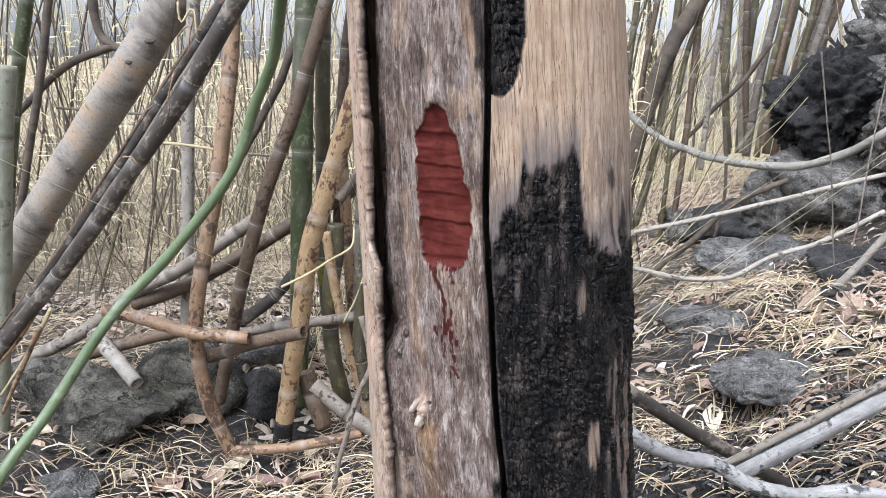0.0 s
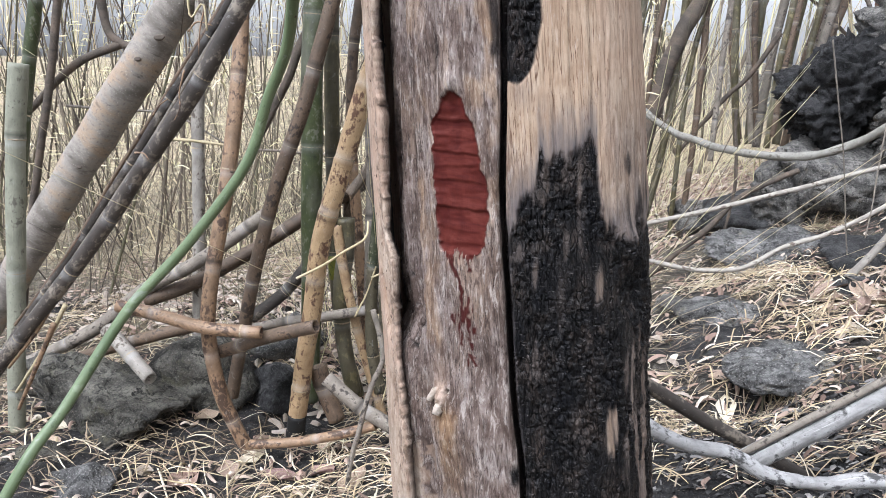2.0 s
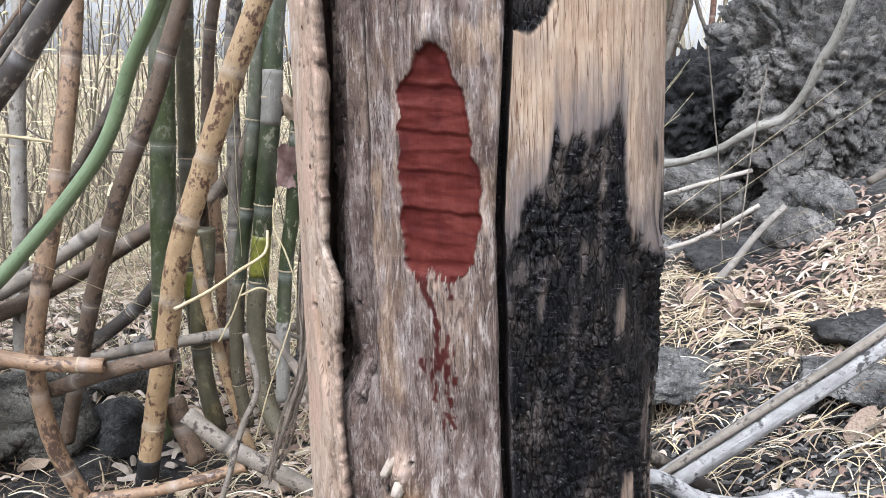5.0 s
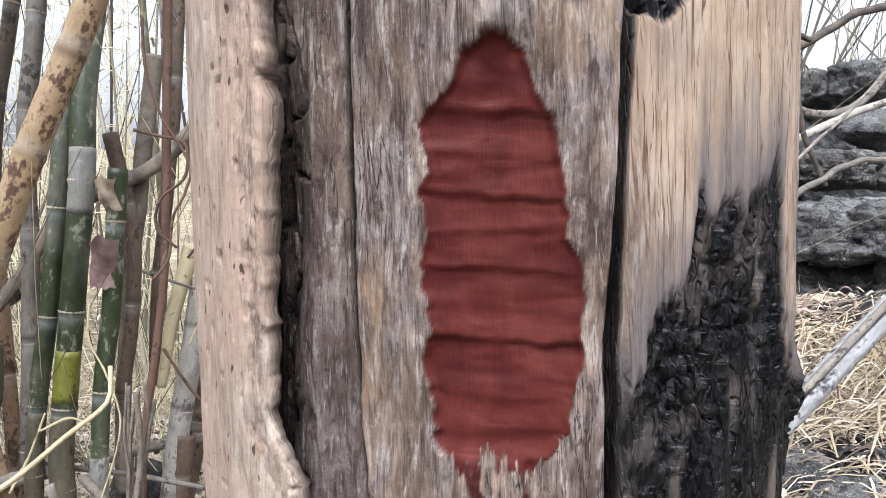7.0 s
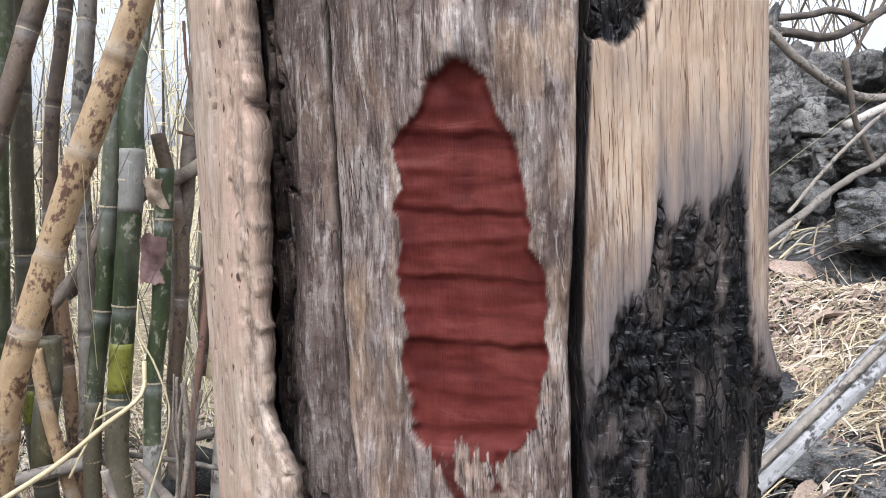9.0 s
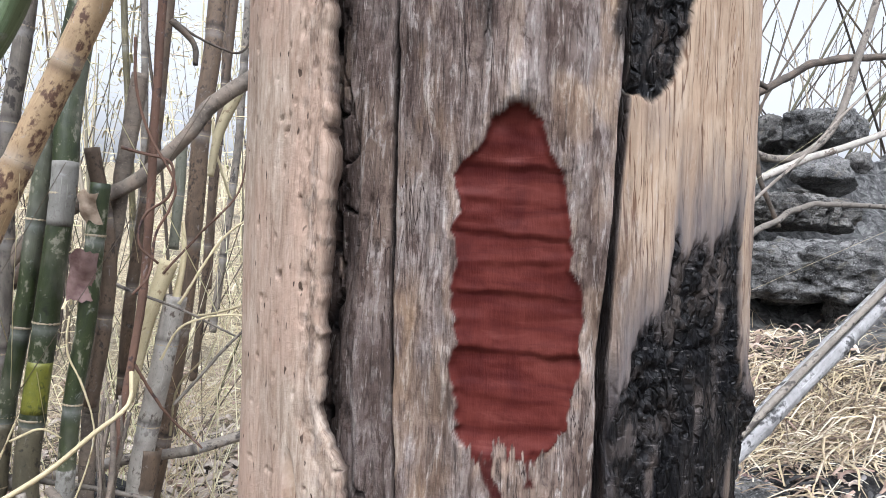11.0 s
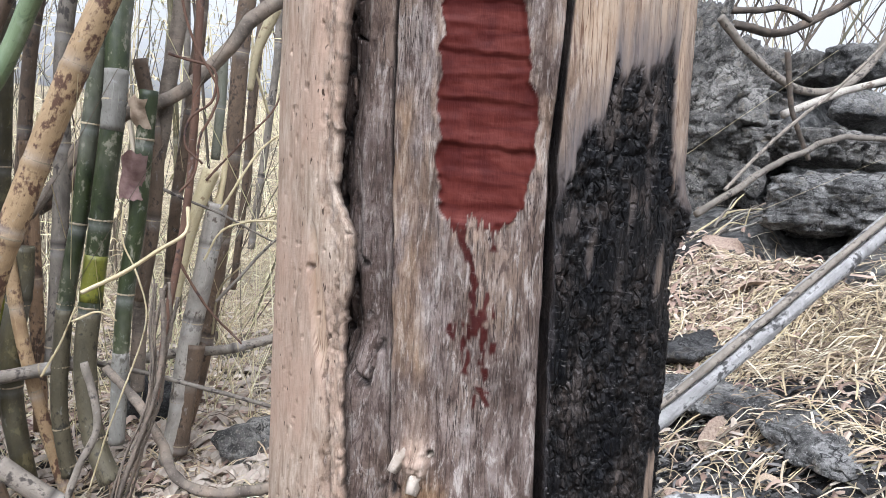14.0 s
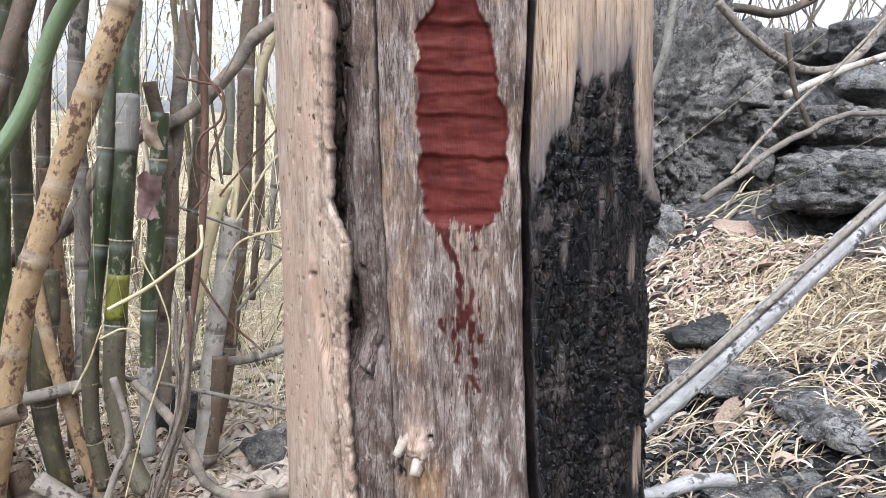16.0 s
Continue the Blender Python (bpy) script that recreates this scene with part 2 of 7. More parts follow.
    slab = mix(nt, maths(nt, "MULTIPLY", ramp(nt, grain, [(0.36, (1, 1, 1)), (0.48, (0, 0, 0))]), 0.55), slab, (0.24, 0.16, 0.11))
    slab = mix(nt, maths(nt, "MULTIPLY", vein, 0.25), slab, (0.2, 0.12, 0.08))
    slab = mix(nt, ramp(nt, pores, [(0.69, (0, 0, 0)), (0.73, (1, 1, 1))]), slab, (0.07, 0.045, 0.032))
    col = mix(nt, attribute(nt, "pale"), grey, pale)
    rotc = ramp(nt, blot, [(0.36, (0.03, 0.02, 0.016)), (0.5, (0.08, 0.055, 0.046)), (0.66, (0.165, 0.124, 0.107))])
    rotc = mix(nt, ramp(nt, wide, [(0.38, (1, 1, 1)), (0.48, (0, 0, 0))]), rotc, (0.07, 0.046, 0.037))
    tan = ramp(nt, wide, [(0.34, (0.12, 0.068, 0.04)), (0.5, (0.27, 0.165, 0.092)), (0.66, (0.42, 0.30, 0.19))])
    col = mix(nt, attribute(nt, "tan"), col, tan)
    col = mix(nt, attribute(nt, "rot"), col, rotc)
    col = mix(nt, maths(nt, "MULTIPLY", ramp(nt, grain, [(0.36, (1, 1, 1)), (0.48, (0, 0, 0))]), maths(nt, "SUBTRACT", 0.95, maths(nt, "MULTIPLY", attribute(nt, "pale"), 0.7))), col, mix(nt, 0.72, col, (0.03, 0.02, 0.016)))
    col = mix(nt, maths(nt, "MULTIPLY", ramp(nt, hair, [(0.58, (0, 0, 0)), (0.68, (1, 1, 1))]), 0.42), col, (0.58, 0.51, 0.455))
    col = mix(nt, attribute(nt, "slab"), col, slab)
    soot = maths(nt, "MULTIPLY", attribute(nt, "smoke"), maths(nt, "ADD", wide, 0.42), True)
    col = mix(nt, soot, col, (0.125, 0.112, 0.114))
    wash = noise_tex(nt, coords(nt, (16, 95, 1), "UV"), 1.0, 5, 0.6, 0.6)
    redc = ramp(nt, blot, [(0.3, (0.055, 0.0105, 0.009)), (0.5, (0.090, 0.0185, 0.014)), (0.7, (0.125, 0.031, 0.023))])
    redc = mix(nt, maths(nt, "MULTIPLY", ramp(nt, wash, [(0.36, (1, 1, 1)), (0.52, (0, 0, 0))]), 0.55), redc, (0.048, 0.0075, 0.0075))
    redc = mix(nt, ramp(nt, wash, [(0.58, (0, 0, 0)), (0.74, (0.6, 0.6, 0.6))]), redc, (0.165, 0.052, 0.041))
    col = mix(nt, attribute(nt, "red"), col, redc)
    # charred wood: checked into small blocks, black in the checks; pale ash lines on some edges also paint their glints
    uv = coords(nt, (185, 62, 1), "UV")
    warp = node(nt, "ShaderNodeTexNoise", Scale=0.9, Detail=3.0)
    nt.links.new(uv, warp.inputs["Vector"])
    shift = nt.nodes.new("ShaderNodeVectorMath")
    shift.operation = "ADD"
    nt.links.new(uv, shift.inputs[0])
    nt.links.new(warp.outputs["Color"], shift.inputs[1])
    check = node(nt, "ShaderNodeTexVoronoi", Scale=1.0)
    check.feature = "DISTANCE_TO_EDGE"
    check.voronoi_dimensions = "2D"
    nt.links.new(shift.outputs[0], check.inputs["Vector"])
    block = ramp(nt, check.outputs["Distance"], [(0.02, (0, 0, 0)), (0.16, (1, 1, 1))])
    some = ramp(nt, wide, [(0.44, (0, 0, 0)), (0.56, (1, 1, 1))])
    coal = ramp(nt, blot, [(0.38, (0.0075, 0.0076, 0.0094)), (0.5, (0.016, 0.0147, 0.0147)), (0.62, (0.054, 0.042, 0.036))])
    coal = mix(nt, ramp(nt, dots, [(0.36, (0.7, 0.7, 0.7)), (0.46, (0, 0, 0))]), coal, (0.004, 0.004, 0.0045))
    coal = mix(nt, maths(nt, "MULTIPLY", maths(nt, "SUBTRACT", 1.0, block), 0.9), coal, (0.0022, 0.0021, 0.0024))
    ash = maths(nt, "MULTIPLY", ramp(nt, check.outputs["Distance"], [(0.10, (0, 0, 0)), (0.14, (1, 1, 1)), (0.20, (0, 0, 0))]), ramp(nt, noise_tex(nt, coords(nt, (210, 260, 1), "UV"), 1.0, 3, 0.6), [(0.60, (0, 0, 0)), (0.67, (1, 1, 1))]))
    coal = mix(nt, maths(nt, "MULTIPLY", split, 0.9), coal, (0.002, 0.002, 0.002))
    tick = noise_tex(nt, coords(nt, (70, 420, 1), "UV"), 1.0, 3, 0.6, 0.4)
    coal = mix(nt, maths(nt, "MULTIPLY", ramp(nt, tick, [(0.60, (0, 0, 0)), (0.65, (0.9, 0.9, 0.9))]), ramp(nt, grain, [(0.46, (0, 0, 0)), (0.56, (1, 1, 1))])), coal, (0.135, 0.123, 0.118))
    coal = mix(nt, maths(nt, "MULTIPLY", ash, some), coal, (0.20, 0.183, 0.172))
    col = mix(nt, attribute(nt, "char_shade"), col, coal)
    nt.links.new(col, bsdf.inputs["Base Color"])
    rough = mix(nt, attribute(nt, "char_shade"), (0.85, 0.85, 0.85), (0.45, 0.45, 0.45))
    rough = mix(nt, attribute(nt, "red"), rough, (0.55, 0.55, 0.55))
    nt.links.new(rough, bsdf.inputs["Roughness"])
    spec = mix(nt, attribute(nt, "char_shade"), (0.25, 0.25, 0.25), (0.2, 0.2, 0.2))
    spec = mix(nt, attribute(nt, "red"), spec, (0.1, 0.1, 0.1))
    nt.links.new(spec, bsdf.inputs["Specular IOR Level"])
    h = mix(nt, 0.4, grain, dots)
    h = mix(nt, attribute(nt, "pale"), h, mix(nt, 0.5, vein, (1, 1, 1), "DIFFERENCE"))
    h = mix(nt, maths(nt, "MULTIPLY", attribute(nt, "slab"), 0.2), h, (0.5, 0.5, 0.5))
    h = mix(nt, attribute(nt, "char_shade"), h, mix(nt, 0.18, mix(nt, maths(nt, "MULTIPLY", some, 0.7), wide, block), dots))
    h = mix(nt, maths(nt, "MULTIPLY", attribute(nt, "red"), 0.88), h, (0.5, 0.5, 0.5))
    bump(nt, bsdf, h, 1.0, 0.0042)
    return m


M_WOOD = wood_material()


def rock_material(name, base, dark, light, moss):
    m, nt, bsdf = material(name)
    v = coords(nt, (1, 1, 1))
    big = noise_tex(nt, v, 5.0, 7, 0.65, 0.4)
    fine = noise_tex(nt, v, 55.0, 6, 0.7)
    bend = node(nt, "ShaderNodeTexNoise", Scale=7.0, Detail=4.0, Roughness=0.65)
    nt.links.new(v, bend.inputs["Vector"])
    warped = nt.nodes.new("ShaderNodeVectorMath")
    warped.operation = "MULTIPLY_ADD"
    nt.links.new(bend.outputs["Color"], warped.inputs[0])
    warped.inputs[1].default_value = (0.22, 0.22, 0.22)
    nt.links.new(v, warped.inputs[2])
    vor = node(nt, "ShaderNodeTexVoronoi", Scale=7.0)
    vor.feature = "DISTANCE_TO_EDGE"
    nt.links.new(warped.outputs[0], vor.inputs["Vector"])
    grit = noise_tex(nt, v, 130.0, 4, 0.7)
    col = ramp(nt, big, [(0.36, dark), (0.5, base), (0.64, light)])
    mid = noise_tex(nt, v, 17.0, 6, 0.7, 0.5)
    col = mix(nt, maths(nt, "MULTIPLY", ramp(nt, fine, [(0.40, (1, 1, 1)), (0.5, (0, 0, 0))]), 0.6), col, dark)
    col = mix(nt, ramp(nt, mid, [(0.38, (0.9, 0.9, 0.9)), (0.47, (0, 0, 0))]), col, tuple(c * 0.7 for c in dark))
    crack = ramp(nt, vor.outputs[0], [(0.0, (1, 1, 1)), (0.045, (0, 0, 0))])
    col = mix(nt, maths(nt, "MULTIPLY", crack, ramp(nt, big, [(0.45, (0, 0, 0)), (0.6, (1, 1, 1))])), col, tuple(c * 0.3 for c in dark))
    col = mix(nt, maths(nt, "MULTIPLY", ramp(nt, noise_tex(nt, v, 12.0, 5), [(0.58, (0, 0, 0)), (0.68, (1, 1, 1))]), 0.5), col, moss)
    col = mix(nt, ramp(nt, grit, [(0.56, (0, 0, 0)), (0.66, (0.5, 0.5, 0.5))]), col, tuple(min(1, c * 1.7) for c in light))
    col = mix(nt, ramp(nt, grit, [(0.36, (0.6, 0.6, 0.6)), (0.44, (0, 0, 0))]), col, tuple(c * 0.6 for c in dark))
    nt.links.new(col, bsdf.inputs["Base Color"])
    bsdf.inputs["Roughness"].default_value = 0.9
    height = mix(nt, 0.45, mid, fine)
    height = mix(nt, maths(nt, "MULTIPLY", crack, 0.6), height, (0, 0, 0))
    bump(nt, bsdf, height, 1.0, 0.03)
    return m


M_ROCK = rock_material("grey_lava_rock", (0.145, 0.141, 0.134), (0.034, 0.033, 0.032), (0.31, 0.30, 0.285), (0.21, 0.185, 0.135))
M_ROCKB = rock_material("brown_grey_rock", (0.135, 0.127, 0.117), (0.036, 0.034, 0.031), (0.28, 0.265, 0.24), (0.22, 0.185, 0.14))
M_ROCKM = rock_material("mossy_dark_rock", (0.098, 0.091, 0.076), (0.026, 0.024, 0.02), (0.20, 0.188, 0.155), (0.14, 0.132, 0.08))
# near-black throughout, for the boulder on the ledge
M_ROCKK = rock_material("black_rock", (0.022, 0.021, 0.022), (0.006, 0.006, 0.006), (0.06, 0.058, 0.058), (0.04, 0.035, 0.03))
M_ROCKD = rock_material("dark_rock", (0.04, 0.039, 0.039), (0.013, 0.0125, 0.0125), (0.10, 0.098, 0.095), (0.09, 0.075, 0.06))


def ground_material():
    m, nt, bsdf = material("ashy_soil_with_litter")
    v = coords(nt, (1, 1, 1))
    big = noise_tex(nt, v, 1.6, 6, 0.6)
    mid = noise_tex(nt, v, 14.0, 6, 0.7, 0.6)
    fine = noise_tex(nt, v, 90.0, 5, 0.7)
    soil = ramp(nt, mid, [(0.38, (0.008, 0.008, 0.0085)), (0.52, (0.026, 0.025, 0.026)), (0.66, (0.09, 0.086, 0.084)), (0.76, (0.2, 0.19, 0.175))])
    litter = ramp(nt, mid, [(0.3, (0.17, 0.12, 0.075)), (0.5, (0.52, 0.42, 0.26)), (0.64, (0.80, 0.70, 0.49))])
    far = attribute(nt, "litter")
    cover = maths(nt, "ADD", far, maths(nt, "MULTIPLY", maths(nt, "SUBTRACT", big, 0.5), 1.2), True)
    col = mix(nt, cover, soil, litter)
    col = mix(nt, ramp(nt, fine, [(0.40, (1, 1, 1)), (0.52, (0, 0, 0))]), col, (0.03, 0.026, 0.023))
    col = mix(nt, ramp(nt, noise_tex(nt, v, 160.0, 3), [(0.64, (0, 0, 0)), (0.70, (1, 1, 1))]), col, (0.34, 0.30, 0.25))
    rock = ramp(nt, mid, [(0.38, (0.022, 0.022, 0.021)), (0.54, (0.105, 0.103, 0.10)), (0.70, (0.27, 0.265, 0.25))])
    col = mix(nt, attribute(nt, "rock"), col, rock)
    nt.links.new(col, bsdf.inputs["Base Color"])
    bsdf.inputs["Roughness"].default_value = 0.95
    bump(nt, bsdf, mix(nt, 0.5, mid, fine), 1.0, 0.035)
    return m


M_GROUND = ground_material()


def island_material(name, stops, rough=0.8):
    """A tone of its own for each loose piece of a joined mesh."""
    m, nt, bsdf = material(name)
    geo = nt.nodes.new("ShaderNodeNewGeometry")
    col = ramp(nt, geo.outputs["Random Per Island"], stops)
    n = noise_tex(nt, coords(nt, (1, 1, 1)), 18.0, 4)
    col = mix(nt, maths(nt, "MULTIPLY", n, 0.25), col, tuple(c * 0.5 for c in stops[0][1]))
    nt.links.new(col, bsdf.inputs["Base Color"])
    bsdf.inputs["Roughness"].default_value = rough
    return m


M_LITTER = island_material("dry_straw", [(0.0, (0.09, 0.062, 0.045)), (0.25, (0.27, 0.20, 0.135)), (0.5, (0.62, 0.51, 0.31)), (0.72, (0.40, 0.31, 0.21)), (1.0, (0.88, 0.81, 0.62))])
M_BITS = island_material("leaf_bits", [(0.0, (0.13, 0.085, 0.065)), (0.3, (0.33, 0.225, 0.175)), (0.65, (0.46, 0.35, 0.275)), (1.0, (0.70, 0.62, 0.52))])
M_CHARBITS = island_material("charcoal_and_ash", [(0.0, (0.008, 0.008, 0.008)), (0.5, (0.03, 0.028, 0.027)), (0.8, (0.11, 0.105, 0.10)), (1.0, (0.34, 0.32, 0.30))])
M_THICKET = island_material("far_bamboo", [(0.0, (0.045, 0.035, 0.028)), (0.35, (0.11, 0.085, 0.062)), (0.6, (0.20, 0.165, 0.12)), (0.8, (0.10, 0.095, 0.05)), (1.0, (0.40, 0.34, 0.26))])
# far stems and hanging leaves: pale background haze is put into their colour
M_FAR_HAZED = island_material("hazed_distant_bamboo", [(0.0, (0.34, 0.28, 0.19)), (0.4, (0.62, 0.53, 0.37)), (0.75, (0.50, 0.46, 0.28)), (1.0, (0.78, 0.70, 0.52))])
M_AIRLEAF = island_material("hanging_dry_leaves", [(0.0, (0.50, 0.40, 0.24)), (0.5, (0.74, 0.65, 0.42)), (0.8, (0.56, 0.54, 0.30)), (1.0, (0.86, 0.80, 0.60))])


def leaf_material(name, base, dark):
    m, nt, bsdf = material(name)
    v = coords(nt, (1, 1, 1))
    blo = noise_tex(nt, v, 30.0, 5)
    info = nt.nodes.new("ShaderNodeObjectInfo")
    col = ramp(nt, blo, [(0.35, dark), (0.6, base)])
    hsv = node(nt, "ShaderNodeHueSaturation")
    nt.links.new(maths(nt, "ADD", maths(nt, "MULTIPLY", info.outputs["Random"], 0.6), 0.65), hsv.inputs["Value"])
    nt.links.new(maths(nt, "ADD", maths(nt, "MULTIPLY", info.outputs["Random"], 0.03), 0.485), hsv.inputs["Hue"])
    nt.links.new(col, hsv.inputs["Color"])
    nt.links.new(hsv.outputs[0], bsdf.inputs["Base Color"])
    bsdf.inputs["Roughness"].default_value = 0.7
    bump(nt, bsdf, blo, 0.3, 0.003)
    return m


M_LEAF = leaf_material("dry_brown_leaf", (0.42, 0.32, 0.245), (0.24, 0.165, 0.12))
M_LEAFP = leaf_material("dry_pinkish_leaf", (0.38, 0.26, 0.22), (0.21, 0.125, 0.105))
M_LEAFW = leaf_material("bleached_leaf", (0.60, 0.53, 0.43), (0.42, 0.35, 0.27))


# ---- mesh helpers ----
def mesh_object(name, verts, faces, mat, parent=None, smooth=True, uv=None, attrs=None):
    me = bpy.data.meshes.new(name)
    me.from_pydata([tuple(v) for v in verts], [], [tuple(f) for f in faces])
    if smooth:
        me.polygons.foreach_set("use_smooth", np.ones(len(me.polygons), bool))
    if uv is not None:
        layer = me.uv_layers.new(name="UVMap")
        loops = np.empty(len(me.loops), np.int64)
        me.loops.foreach_get("vertex_index", loops)
        layer.data.foreach_set("uv", np.asarray(uv, np.float32)[loops].ravel())
    for key, values in (attrs or {}).items():
        me.attributes.new(key, "FLOAT", "POINT").data.foreach_set("value", np.asarray(values, np.float32))
    me.materials.append(mat)
    me.update()
    ob = new(name, me)
    if parent is not None:
        ob.parent = parent
    return ob


def curve_points(points, n):
    """A smooth line through the points, n steps long, evenly spaced."""
    p = np.array(points, float)
    p = np.vstack([2 * p[0] - p[1], p, 2 * p[-1] - p[-2]])
    fine = []
    for a in range(1, len(p) - 2):
        t = np.linspace(0, 1, 24, endpoint=False)[:, None]
        p0, p1, p2, p3 = p[a - 1 : a + 3]
        fine.append(0.5 * (2 * p1 + (p2 - p0) * t + (2 * p0 - 5 * p1 + 4 * p2 - p3) * t**2 + (3 * p1 - p0 - 3 * p2 + p3) * t**3))
    fine = np.vstack([*fine, p[-2]])
    s = np.r_[0, np.cumsum(np.linalg.norm(np.diff(fine, axis=0), axis=1))]
    at = np.linspace(0, s[-1], n + 1)
    return np.stack([np.interp(at, s, fine[:, k]) for k in range(3)], 1), at


def tube(points, radii, sides, along, hollow=False):
    """Vertices, faces and UV of a tube; hollow: the ends are recessed."""
    pts = np.asarray(points, float)
    tan = np.gradient(pts, axis=0)
    tan /= np.linalg.norm(tan, axis=1)[:, None]
    ref = np.array([0.0, 1.0, 0.0]) if abs(tan[:, 1]).mean() < 0.8 else np.array([1.0, 0.0, 0.0])
    a = np.cross(tan, ref)
    a /= np.linalg.norm(a, axis=1)[:, None]
    b = np.cross(tan, a)
    radii = np.asarray(radii, float)
    if radii.ndim == 1:
        radii = np.repeat(radii[:, None], sides, 1)
    ang = np.linspace(0, 2 * np.pi, sides, endpoint=False)
    ring = pts[:, None] + radii[..., None] * (np.cos(ang)[None, :, None] * a[:, None] + np.sin(ang)[None, :, None] * b[:, None])
    verts = ring.reshape(-1, 3)
    n = len(pts)
    uv = np.stack([np.tile(ang * radii.mean(), n), np.repeat(along, sides)], 1)
    faces = []
    for i in range(n - 1):
        for j in range(sides):
            k = (j + 1) % sides
            faces.append((i * sides + j, i * sides + k, (i + 1) * sides + k, (i + 1) * sides + j))
    extra, euv = [], []
    for i, sign in ((0, 1.0), (n - 1, -1.0)):
        base, c = len(verts) + len(extra), pts[i]
        r = radii[i].mean()
        if hollow:
            for depth in (0.0, 3.0):
                extra += [c + (q - c) * 0.78 + sign * tan[i] * r * depth for q in ring[i]]
                euv += [(u * radii.mean(), along[i] + depth * r) for u in ang]
            for j in range(sides):
                k = (j + 1) % sides
                quads = [(i * sides + j, i * sides + k, base + k, base + j), (base + j, base + k, base + sides + k, base + sides + j)]
                faces += quads if sign < 0 else [q[::-1] for q in quads]
            cap = [base + sides + j for j in range(sides)]
        else:
            cap = [i * sides + j for j in range(sides)]
        faces.append(tuple(cap) if sign < 0 else tuple(cap[::-1]))
    if extra:
        verts, uv = np.vstack([verts, extra]), np.vstack([uv, euv])
    return verts, faces, uv


counter = [0]


def culm(name, points, r, mat, spacing, label, group="bamboo culms", taper=0.9, nodes_z=None, band=None, foot=0.0, zones=()):
    """A bamboo culm with swollen nodes; every node ring is a part."""
    counter[0] += 1
    rng = random.Random(counter[0])
    length = sum((Vector(b) - Vector(a)).length for a, b in zip(points, points[1:]))
    n = max(10, int(length / 0.02))
    line, at = curve_points(points, n)
    nodes = np.cumsum([spacing * rng.uniform(0.85, 1.15) for _ in range(60)]) - spacing * rng.uniform(0.2, 0.8)
    nodes = nodes[(nodes > 0.03) & (nodes < length - 0.03)]
    if nodes_z:
        nodes = np.array([at[int(np.argmin(abs(line[:, 2] - q)))] for q in nodes_z])
        nodes = nodes[(nodes > 0.02) & (nodes < length - 0.02)]
    radii = r * (1 + (taper - 1) * at / length)
    for q in nodes:
        radii = radii * (1 + 0.07 * np.exp(-(((at - q) / 0.014) ** 2)) - 0.04 * np.exp(-(((at - q - 0.022) / 0.01) ** 2)))
    sides = 20
    th = np.linspace(0, 2 * np.pi, sides, endpoint=False)
    wob = 1 + 0.025 * vnoise(np.cos(th)[None] * 1.3 + counter[0] * 7.1, np.sin(th)[None] * 1.3, at[:, None] * 5)
    line = line + 0.12 * r * np.stack([vnoise(at * 4, 0.5, 3.3, counter[0]), vnoise(at * 4, 7.5, 3.3, counter[0]), 0 * at], 1)
    v, f, uv = tube(line, radii[:, None] * wob, sides, at + counter[0] * 3.7, hollow=True)
    wax = sum(np.exp(-(((at - q - 0.022) / 0.014) ** 2)) for q in nodes) if len(nodes) else 0 * at
    scar = sum(np.exp(-(((at - q + 0.010) / 0.006) ** 2)) for q in nodes) if len(nodes) else 0 * at
    spread = lambda m: np.r_[np.repeat(m, sides), np.zeros(len(v) - len(m) * sides)]
    ob = mesh_object(name, v, f, mat, uv=uv, attrs={"wax": spread(wax), "scar": spread(scar)})
    tagged(ob, label, "bamboo", group)
    for q in nodes:
        i = int(np.clip(np.searchsorted(at, q), 1, len(at) - 2))
        d = line[i + 1] - line[i - 1]
        d /= np.linalg.norm(d)
        c = line[i]
        prof = [(-0.006, 0.99), (-0.003, 1.06), (0.0, 1.085), (0.003, 1.05), (0.006, 0.98)]
        rv, rf, ruv = tube([c + d * o for o, _ in prof], [radii[i] / 1.06 * k for _, k in prof], 16, np.array([o for o, _ in prof]))
        mesh_object("node_ring", rv, rf, M_NODE, ob, uv=ruv)
    for zone, mat2, label2 in ((band, M_YELLOW, "yellow-green band"), ((-9, line[0, 2] + foot) if foot else None, M_COAL, "charred black foot"), *zones):
        if zone:
            sel = np.nonzero((line[:, 2] > zone[0]) & (line[:, 2] < zone[1]))[0]
            if len(sel) > 2:
                bv, bf, buv = tube(line[sel], radii[sel][:, None] * wob[sel] * 1.012, sides, at[sel])
                mesh_object("skin_band", bv, bf, mat2, ob, uv=buv)["label"] = label2
    return ob


def pole(name, points, r, mat, rough, label, category, taper):
    """A fallen bamboo pole with its nodes."""
    return culm(name, points, r, mat, 0.4, label, "fallen bamboo poles", taper)


